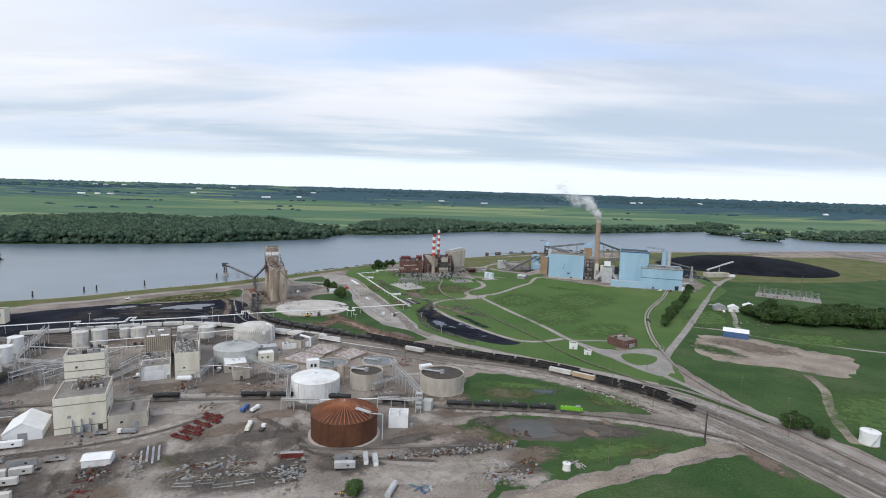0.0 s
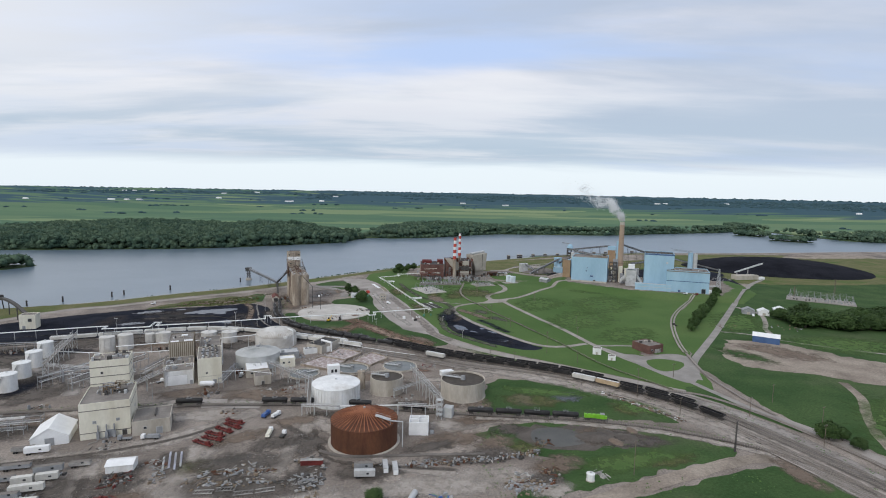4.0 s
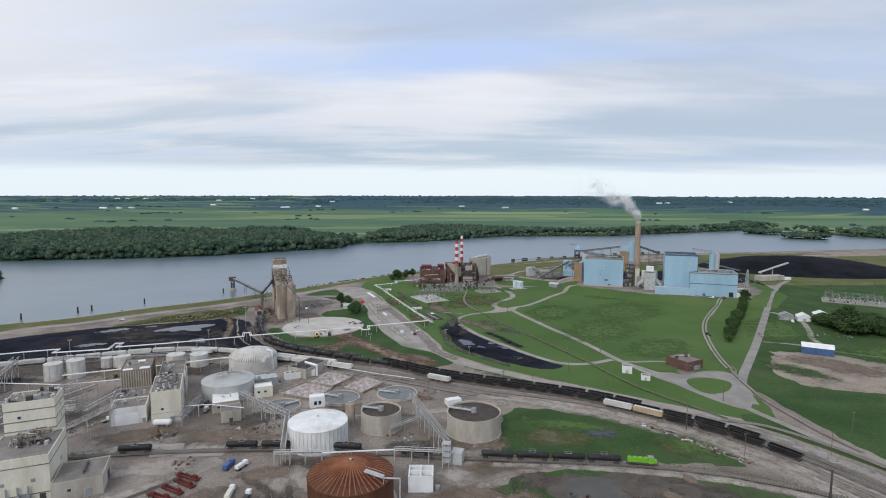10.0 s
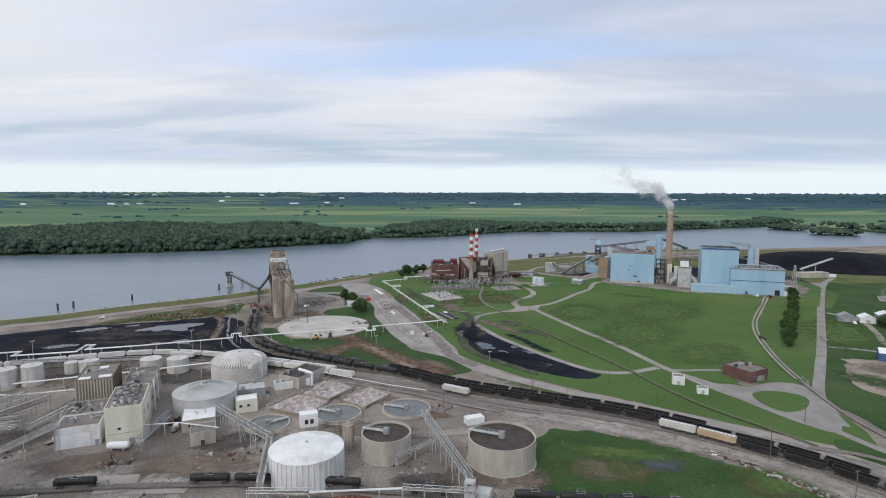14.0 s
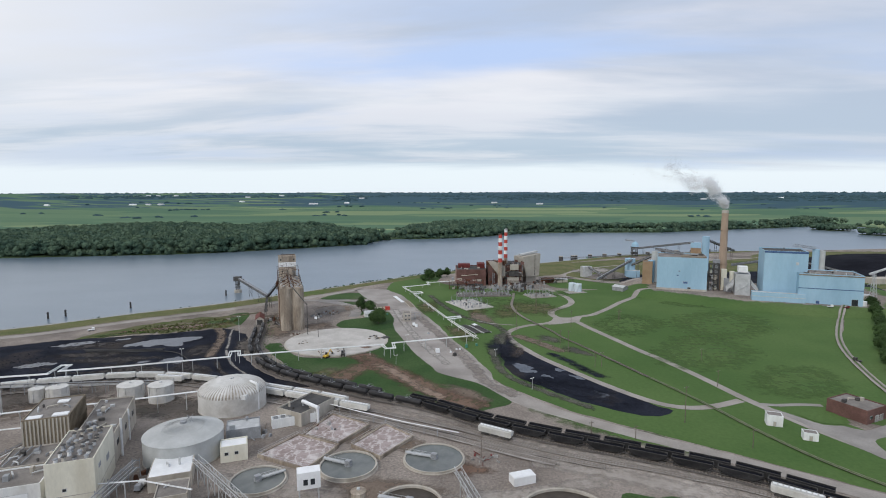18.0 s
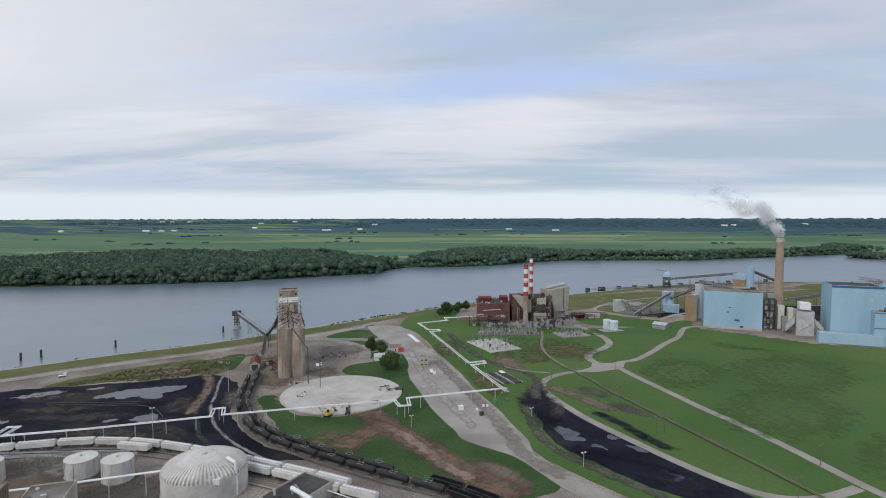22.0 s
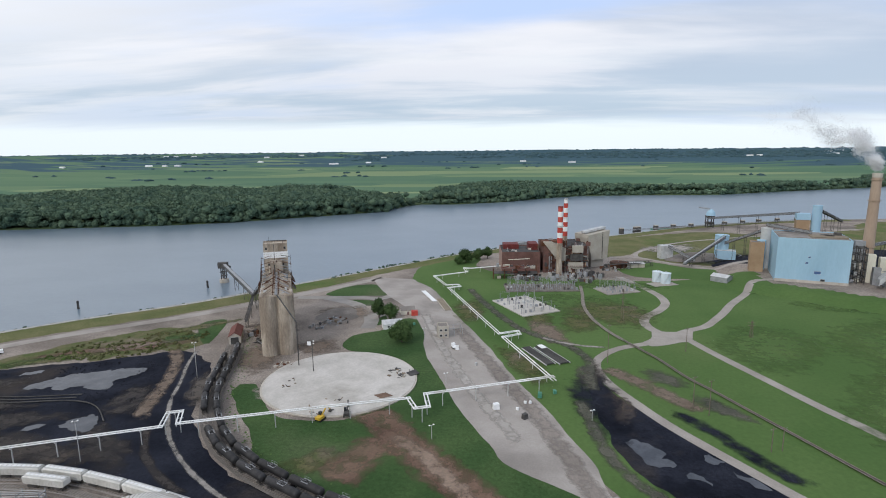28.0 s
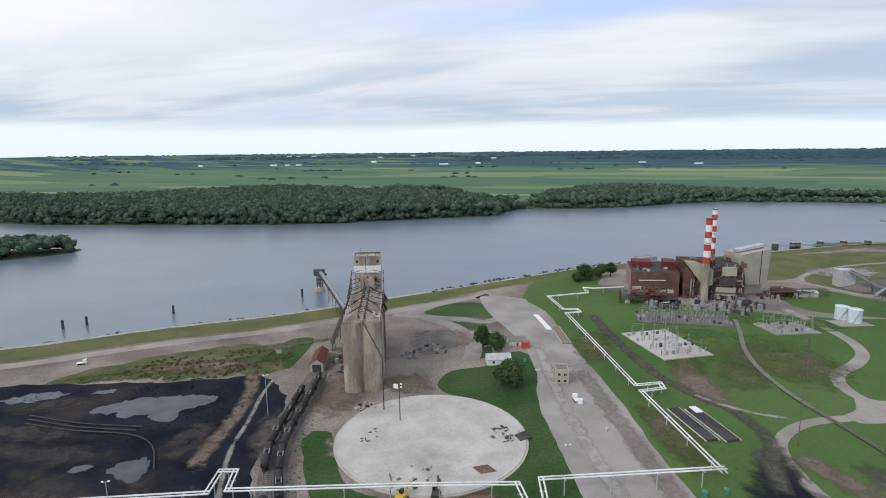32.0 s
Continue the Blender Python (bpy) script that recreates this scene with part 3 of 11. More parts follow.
soft_strip("yard_lane", [(-218, 609), (-212.5, 590), (-201, 562), (-195.5, 546), (-187.5, 531), (-178, 516), (-165, 501), (-148.5, 486.5), (-128.5, 473)], 1.8, "soft_tar", 3, "narrow worn lane beside the coal yard")
patch("elevator_lawn", [(-142, 516), (-171, 557), (-164, 566), (-158, 560), (-140, 535), (-112, 532), (-96, 545), (-84, 575), (-85, 588), (-99, 605), (-114, 611.5), (-128, 615), (-134, 627), (-131.5, 641), (-119, 650), (-110, 659), (-106, 676), (-96, 676), (-80, 640), (-68, 590), (-50, 545), (-34, 506), (-14, 490), (-2, 476), (6, 458), (-20, 442), (-40, 447), (-64, 458), (-110, 482), (-130, 496)], "grass", 1, "green lawn below the grain elevator", "lawn", jitter=0.6)
patch("ring_lawn", [(-180, 737), (-171, 761), (-149, 773), (-128, 756), (-121, 745), (-124, 738), (-144, 735.6), (-163, 733)], "grass", 1, "small lawn inside the driveway loop", "lawn")
patch("ring_lawn", [(-162.5, 718.4), (-147, 723.6), (-130, 716), (-120, 690), (-117, 666), (-124, 660), (-129, 664), (-134, 680), (-140, 691), (-150, 707)], "grass", 1, "small lawn inside the driveway loop", "lawn")
patch("levee_grass", [(-243, 656), (-232.6, 668), (-225.7, 659), (-217, 620), (-226, 626)], "grass", 2, "triangle of green grass by the levee", "lawn")
patch("truck_yard", [(-150, 792), (-136, 752), (-111, 708), (-98, 682), (-87, 648), (-85.5, 631), (-81, 610), (-73, 588), (-62, 558), (-51, 531.5), (-43.5, 517.8), (-38.8, 505.4), (-32.4, 500), (-22.4, 493.5), (-16.8, 489.5), (-9, 482), (4.4, 461), (15, 449), (24, 442), (31, 447), (19, 462), (9, 474), (1, 480.5), (-3, 493), (-3.6, 504), (-5.6, 512), (-10.5, 525), (-18, 547.8), (-32.8, 586), (-42.3, 617), (-53.5, 648), (-72.3, 696.5), (-94, 758), (-112, 785), (-118, 794)], "concrete", 3, "cracked pale concrete truck yard", "yard", jitter=0.35)
strip("ring_road", [(-122, 745), (-132, 728), (-150, 730), (-175, 728), (-200, 727)], 8, "road", 2, "asphalt drive to the grain elevator", "road")
strip("ring_road", [(-126, 655), (-127, 672), (-134, 690), (-150, 712), (-176, 727)], 10, "road", 2, "asphalt drive to the grain elevator", "road")
strip("house_drive", [(-128, 676), (-118, 690), (-104, 700)], 5, "concrete", 2, "short driveway", "road")
MEADOW = [(-118, 800), (-106, 752), (-74, 680), (-52, 620), (-34, 580), (-20, 540), (-6, 500), (10, 476), (36, 448), (70, 424), (110, 397), (150, 370), (178, 352), (196, 360), (200, 400), (178, 425), (170, 446), (212, 436), (250, 560), (340, 706), (330, 726), (285, 752), (250, 745), (240, 770), (205, 800), (170, 790), (150, 812), (110, 800), (60, 800), (-20, 815), (-60, 850), (-60, 900), (-110, 870)]
patch("power_plant_lawn", MEADOW, "lawn", 0, "broad mown lawn before the power plants", "lawn", jitter=0.6)
patch("coal_basin", [(8, 590), (4, 574), (4, 556), (5, 528), (8, 509), (14, 496), (24, 484), (36, 470), (48, 458), (64, 447), (80, 444), (90, 450), (82, 460), (71, 474), (58, 492), (46, 511), (33, 533), (24, 550), (16, 567), (11, 582)], "coal", 1, "black coal-dust basin with shallow puddles", "coal yard", jitter=1.2)
strip("basin_road", [(60, 643), (47, 637.5), (32, 630), (21.5, 620.5), (14, 608), (12.4, 594), (15.5, 578), (21.5, 562), (29, 544.5), (37, 529.5), (50.5, 507.5), (62.5, 488.5), (77, 469), (89, 458), (101, 455), (114, 458), (132, 467)], 5.2, "gravel", 3, "pale gravel loop road round the basin", "road", 0.08)
strip("plant_road", [(70, 812), (78, 787), (84.5, 764), (87.5, 745), (85, 725), (74, 706), (63, 693), (58, 680), (59, 666), (66, 652)], 6.6, "gravel", 3, "pale concrete road across the lawn", "road", 0.06)
strip("plant_road", [(72, 655), (76, 646), (81, 628.5), (89.6, 603.4), (98.3, 578.6), (105.5, 558), (111.8, 543.5), (119, 524), (127, 499), (134, 474), (139, 460), (152, 428), (170, 396), (184, 374)], 5.4, "gravel", 3, "pale concrete road across the lawn", "road", 0.06)
strip("plant_road", [(68, 652), (80, 663.5), (94.7, 673), (106.8, 688), (120, 706.5), (134, 728.5), (156, 757.5), (167, 775), (178, 786), (200, 792)], 5.6, "gravel", 3, "pale concrete road across the lawn", "road", 0.06)
patch("junction", [(61, 672), (63.3, 662), (76, 661.5), (84, 665.5), (81, 655), (76.3, 643.5), (69.5, 642), (61.8, 637.5), (50.3, 634), (46, 639), (54, 648), (57.5, 660)], "gravel", 4, "pale concrete road junction", "road", jitter=0.2)
strip("gate_road", [(139, 462), (149, 461), (160, 462.5), (172, 462)], 3.6, "road", 3, "narrow drive to the brick office", "road", 0.05)
patch("gate_apron", [(141, 458), (150, 447), (157, 437), (166, 436), (173, 431), (188, 438), (200, 440), (209, 434), (208, 415), (203, 397), (194, 380), (184, 368), (176, 374), (166, 392), (156, 416), (147, 440)], "road", 4, "worn concrete apron at the gate", "road", jitter=0.15)
patch("traffic_island", [(169.4, 419.5), (184.5, 425), (198, 415.5), (188, 399), (173, 393.4), (167.5, 405)], "lawn", 6, "oval grass traffic island", "lawn", jitter=0.2)
patch("office_lawn", [(157.5, 457), (168, 459.5), (172, 449), (172, 439.5), (164, 437.5), (157.5, 438.5), (152, 449)], "lawn", 6, "small lawn beside the brick office", "lawn", jitter=0.2)
patch("gate_verge", [(178, 361), (187, 356), (196, 332), (207, 309), (216, 290), (212, 288), (200, 308), (186, 330), (172, 349)], "grass", 5, "grass strip between the two roads", "lawn", jitter=0.3)
strip("gate_road", [(184, 372), (189, 357), (194, 344), (200, 327), (210, 305), (222, 280)], 5, "road", 5, "pale road from the gate along the railway", "road", 0.06)
strip("rail_crossing", [(211, 437), (208.6, 424), (206.6, 410), (205.3, 402)], 2.6, "dark_ballast", 7, "dark planked rail crossing in the drive", "crossing", 0.02)
strip("main_drive", [(192, 376), (206, 415), (240, 466), (273, 514), (330, 600), (387, 686), (440, 763), (480, 818), (520, 860)], 6.5, "road", 4, "straight pale concrete drive to the power plant", "road", 0.04)
strip("river_road", [(-4, 486), (12, 460), (31, 443), (58, 424), (98, 398), (141, 369), (174, 346), (198, 322), (216, 298), (230, 266), (243, 220), (256, 170)], 9, "gravel", 4, "pale gravel road along the railway", "road", 0.1)
patch("east_verge", [(206, 400), (214, 436), (250, 488), (330, 610), (402, 716), (470, 800), (560, 880), (900, 820), (720, 420), (420, 200), (290, 330), (230, 380)], "grass", 0, "green verge along the drive", "grass", jitter=0.5)
patch("east_lawn", [(219, 436), (255, 487), (345, 621), (434, 745), (360, 740), (345, 712), (300, 640), (262, 585), (232, 515)], "lawn", 1, "mown lawn with a row of trees", "lawn")
patch("east_lawn", [(210, 402), (226, 424), (262, 478), (290, 520), (350, 600), (420, 700), (520, 760), (700, 800), (900, 700), (700, 420), (420, 180), (300, 160), (262, 200), (248, 240), (232, 280), (214, 320)], "grass", 1, "rough grass field east of the drive", "grass", jitter=1.5)
patch("bare_field", [(240, 430), (256, 468), (272, 487), (290, 489), (316, 482), (344, 447), (372, 420), (330, 372), (297, 389), (279, 397), (250, 410)], "soil", 3, "bare tan earth field", "soil", jitter=3)
blob("field_stain", 300, 450, 40, 18, -40, "soft_brown", 4, "brown streaks on the bare field")
blob("field_stain", 262, 440, 14, 26, 30, "soft_grass", 4, "thin grass creeping over the field", "grass")
strip("field_track", [(300, 376), (290, 345), (272, 317), (256, 288), (246, 262)], 6, "soil", 3, "tan dirt track", "road", 0.2)
strip("east_lane", [(282, 520), (307, 510), (326, 490), (362, 468), (420, 440), (520, 400)], 4, "gravel", 3, "narrow pale lane past the blue shed", "road")
strip("east_lane", [(362, 640), (369, 604), (350, 560), (334, 532), (326, 500)], 5, "gravel", 3, "narrow pale lane past the houses", "road")
patch("plant_apron", [(196, 815), (206, 806), (248, 786), (250, 758), (262, 740), (290, 752), (330, 735), (372, 722), (398, 738), (420, 780), (440, 860), (430, 960), (300, 960), (190, 900), (120, 905), (90, 900), (70, 860), (80, 815), (110, 806), (150, 820)], "yard", 1, "bare gravel apron round the power plant", "yard", jitter=1.5)


def build_terrace():
    """The raised ground of the blue plant: grass slopes, gravel top and coal ground behind."""
    step, v, f, ix, mats = 5.0, [], [], {}, []
    for i in range(70):
        for j in range(70):
            x, y = 130 + i * step, 640 + j * step
            if lift(x, y) > -0.4:
                ix[i, j] = len(v)
                v.append((x, y, lift(x, y)))
    for (i, j) in list(ix):
        q = [(i, j), (i + 1, j), (i + 1, j + 1), (i, j + 1)]
        if all(k in ix for k in q):
            x, y = 132.5 + i * step, 642.5 + j * step
            d = inside(x, y) + 3 * noise.noise(Vector((x * 0.05, y * 0.05, 4)))
            f.append([ix[k] for k in q])
            mats.append(2 if y > 842 - 0.2 * (x - 266) else 1 if d > 12 or y > 820 else 0)
    me = bpy.data.meshes.new("terrace")
    me.from_pydata(v, [], f)
    for k in ("lawn", "yard", "coal"):
        me.materials.append(M[k])
    me.polygons.foreach_set("material_index", mats)
    me.polygons.foreach_set("use_smooth", [True] * len(f))
    tagged(new("terrace", me), "low raised terrace of grass and gravel under the power plant", "ground", kind="structure")


build_terrace()
patch("plant_green", [(82, 818), (120, 808), (186, 812), (200, 846), (150, 852), (112, 884), (78, 862)], "lawn", 2, "grass between plant sheds", "lawn")
patch("plant_green", [(100, 790), (124, 796), (150, 796), (168, 786), (150, 756), (108, 696), (94, 684), (95, 735)], "lawn", 2, "lawn between plant roads", "lawn")
patch("north_green", [(60, 905), (110, 925), (130, 960), (190, 990), (280, 1030), (300, 1060), (240, 1090), (120, 1035), (30, 985)], "rough_grass", 2, "rough grass between plant and river", "grass", jitter=2)
strip("north_road", [(80, 905), (108, 905), (140, 870), (172, 850), (206, 868), (260, 900)], 6, "gravel", 3, "gravel service road", "road")
strip("north_road", [(108, 905), (120, 940), (180, 1000), (260, 1040), (340, 1070), (480, 1130)], 5, "gravel", 3, "gravel service road", "road")
blob("ash_pad", 158, 962, 40, 24, 30, "soft_slab", 4, "pale ash-covered pad", "pad")
blob("coal_stock", 200, 900, 66, 26, 25, "soft_coal", 4, "black coal-stained ground under conveyors", "coal yard")
patch("east_flat", [(430, 860), (560, 820), (760, 860), (980, 1000), (1000, 1180), (840, 1230), (600, 1220), (470, 1140)], "rough_grass", 0, "rough ground round the coal pile", "grass", jitter=3)
patch("coal_apron", [(266, 850), (330, 838), (420, 860), (480, 900), (470, 955), (380, 960), (290, 930)], "coal", 3, "black coal ground behind the boiler building", "coal yard", jitter=2)
patch("north_green", [(112, 922), (130, 885), (190, 864), (205, 905), (262, 930), (300, 948), (440, 985), (470, 1110), (300, 1058), (190, 988), (132, 955)], "rough_grass", 2, "rough grass behind the power plant", "grass", jitter=2)
patch("sand_bar", [(760, 1180), (900, 1190), (1000, 1230), (960, 1260), (820, 1240)], "soil", 2, "pale sand flat by the river", "sand", jitter=4)
patch("yard_lawn", [(42, 368), (81, 362), (111, 345), (133, 316), (146, 299), (117, 301), (89, 305), (34, 309), (26, 322), (30, 345)], "grass", 1, "patchy green grass between railway tracks", "grass", jitter=2.5)
patch("yard_lawn", [(20, 276), (34, 290), (60, 296), (90, 292), (124, 288), (157, 272), (161, 262), (141, 251), (88, 230), (46, 212), (30, 205), (50, 232), (62, 248), (40, 262)], "grass", 1, "patchy green grass between railway tracks", "grass", jitter=2.5)
patch("south_field", [(70, 206), (104, 222), (158, 244), (176, 246), (212, 214), (236, 160), (150, 120), (60, 150)], "grass", 1, "green field beside the dirt road", "grass", jitter=1.5)
patch("pond", [(52.7, 282.7), (60, 287.5), (68.5, 288.6), (77, 285), (80.6, 280), (80, 269.4), (71, 265.5), (62.7, 265), (51.7, 270.3)], "pond_water", 3, "shallow muddy pond", "pond", jitter=1.0)
patch("mud", [(42, 284), (58, 293), (82, 290), (96, 288), (112, 284), (124, 274), (108, 266), (92, 266), (70, 261), (52, 264)], "mud", 2, "dark mud round the pond", "soil", jitter=3)
patch("slab", [(-136, 306), (-134, 322), (-112, 324), (-113, 308)], "concrete", 3, "pale concrete loading slab", "slab", False, 0.1)
strip("dirt_road", [(44, 204), (62, 209), (103, 229), (156, 253), (176, 256)], 9, "soil", 3, "light dirt road", "road", 0.3)

patch("tank_yard", [(-365, 364), (-374, 396), (-358, 422), (-319, 425), (-300, 420), (-284, 372), (-272, 330), (-282, 308), (-320, 298), (-336, 328)], "mud", 1, "oil-dark ground under the white tanks", "soil", jitter=3)
# worn lanes, wet mud and dry dirt of the yard
for pts, w, m in (
    ([(10, 395), (40, 385), (70, 372), (100, 355), (128, 333), (148, 312), (164, 288), (180, 256)], 11, "soft_dry"),
    ([(10, 395), (40, 385), (70, 372), (100, 355), (128, 333), (148, 312), (164, 288), (180, 256)], 8, "soft_dry"),
    ([(-330, 200), (-280, 214), (-240, 226), (-200, 238), (-176, 246), (-150, 262), (-124, 288), (-112, 308)], 12, "soft_dry"),
    ([(-150, 170), (-160, 198), (-168, 226), (-177, 246)], 11, "soft_dry"),
    ([(-300, 262), (-250, 286), (-200, 300), (-160, 318), (-120, 340), (-90, 352)], 9, "soft_dry"),
    ([(-130, 180), (-122, 215), (-122, 245), (-128, 262)], 13, "soft_dry"),
    ([(-130, 196), (-90, 203), (-40, 212), (0, 226), (36, 232), (60, 216)], 16, "soft_dry"),
    ([(-76, 290), (-78, 262), (-80, 236), (-84, 208)], 9, "soft_dry"),
    ([(-80, 300), (-30, 246), (10, 234)], 7, "soft_dry"),
    ([(2, 280), (40, 297), (90, 296), (130, 286), (165, 268)], 6, "soft_dry"),
    ([(-120, 372), (-60, 360), (0, 366), (40, 380)], 8, "soft_dry"),
    ([(-390, 352), (-340, 362), (-300, 368), (-260, 350), (-240, 320)], 10, "soft_slab"),
    ([(-163, 190), (-160, 205), (-166, 226)], 3.5, "soft_mud"),
    ([(-120, 292), (-140, 268), (-170, 250), (-215, 234), (-280, 216)], 3.0, "soft_mud"),
    ([(-72, 282), (-58, 248), (-30, 241), (10, 238)], 2.6, "soft_mud"),
    ([(-98, 290), (-80, 276), (-66, 262), (-58, 250)], 4, "soft_mud"),
):
    soft_strip("worn_lane", pts, w, m, 2 if m == "soft_dry" else 3, "worn dirt lane across the yard")
for pts in (
    [(-277, 550), (-276, 557), (-272, 563.5), (-263, 571), (-250, 576), (-234, 581), (-229, 579), (-231, 572), (-236, 562), (-233, 556), (-241, 553), (-250, 556), (-258, 551), (-266, 553)],
    [(-294, 567), (-291, 571), (-286, 573.5), (-284, 570), (-289, 567)],
    [(-229, 517), (-226, 525), (-222, 529), (-217, 526), (-213, 520), (-216, 514), (-222, 516)],
    [(-243, 513), (-240, 518), (-235, 519), (-237, 514)],
    [(-318, 500), (-310, 510), (-296, 511), (-300, 504), (-309, 499)],
    [(-330, 548), (-318, 560), (-304, 564), (-308, 556), (-318, 549)],
    [(12, 525), (19, 523.5), (22, 516), (23.6, 508.5), (17, 506.5), (13.5, 512)],
    [(36, 516), (41, 517), (44, 512), (39, 512)],
    [(48, 474), (54, 477), (60, 471), (56, 467), (50, 469)],
    [(44, 505), (49, 503), (52, 497), (47, 500)],
    [(28, 502), (31, 504), (33, 499), (29, 499)],
):
    patch("puddle", pts, "puddle", 5, "shallow ragged puddle on the ground", "puddle", jitter=1.5, step=1.2, ragged=0.33)
for pts, w, m, lab in (
    ([(-98, 542), (-80, 520), (-58, 494), (-34, 468), (-10, 446)], 15, "soft_red", "freshly dug red-brown earth"),
    ([(-100, 488), (-94, 502), (-86, 516), (-80, 526)], 15, "soft_red", "freshly dug red-brown earth"),
    ([(-84, 522), (-70, 509), (-56, 491), (-46, 476), (-30, 460)], 6, "soft_soil", "pale stripped track bed"),
    ([(-233, 614), (-230, 606), (-219, 589), (-212, 571), (-205.7, 551), (-200.5, 532), (-196, 524)], 6, "soft_brown", "worn brown earth ramp"),
    ([(18, 600), (24, 590), (36, 574), (50, 552)], 9, "soft_brown", "grey coal-stained verge"),
    ([(36, 552), (44, 542), (51, 528), (58, 513), (68, 498)], 6, "soft_coal", "coal-stained verge along the loop road"),
    ([(-64, 763), (-51, 723), (-37.4, 686), (-23, 657), (-10, 643), (2, 631), (10, 610), (7, 590), (5, 570)], 5.5, "soft_stain", "coal-stained track across the grass"),
    ([(-14, 646), (-2, 637), (10, 632), (24, 630)], 2.4, "soft_slab", "pale wheel track across the grass"),
    ([(-2, 560), (0, 530), (4, 506), (14, 488), (30, 470), (50, 450)], 5, "soft_stain", "coal-stained rim of the basin"),
    ([(-66, 660), (-50, 616), (-36, 578), (-22, 540), (-14, 512), (-8, 490), (10, 466)], 7, "soft_brown_slab", "worn brownish wheel lane on the concrete"),
    ([(-92, 690), (-78, 640), (-62, 592), (-46, 552), (-32, 520)], 5, "soft_pale", "scraped pale lane on the concrete"),
    ([(-420, 430), (-350, 462), (-290, 486), (-240, 496), (-205, 492)], 2.4, "soft_grime", "grey vehicle track on coal dust"),
    ([(-300, 500), (-262, 490), (-228, 496)], 1.8, "soft_grime", "grey vehicle track on coal dust"),
    ([(-190, 520), (-178, 500), (-160, 484), (-146, 476)], 3, "soft_grime", "grey vehicle track on coal dust"),
    ([(-60, 452), (-20, 434), (30, 408), (80, 386), (120, 358), (160, 318), (186, 276), (206, 226)], 13, "soft_dry", "pale trodden ground beside the tracks"),
    ([(-180, 470), (-130, 456), (-90, 440)], 8, "soft_dry", "pale trodden ground beside the tracks"),
    ([(100, 362), (136, 336), (166, 300), (184, 262), (200, 216)], 9, "soft_dry", "pale trodden ground beside the tracks"),
    ([(130, 366), (162, 344), (192, 306), (210, 262), (226, 210)], 9, "soft_slab", "pale trodden ground beside the tracks"),
    ([(20, 300), (60, 297), (110, 289), (150, 276), (176, 260)], 4, "soft_dry", "pale trodden ground beside the siding"),
):
    soft_strip("worn_lane", pts, w, m, 5, lab)
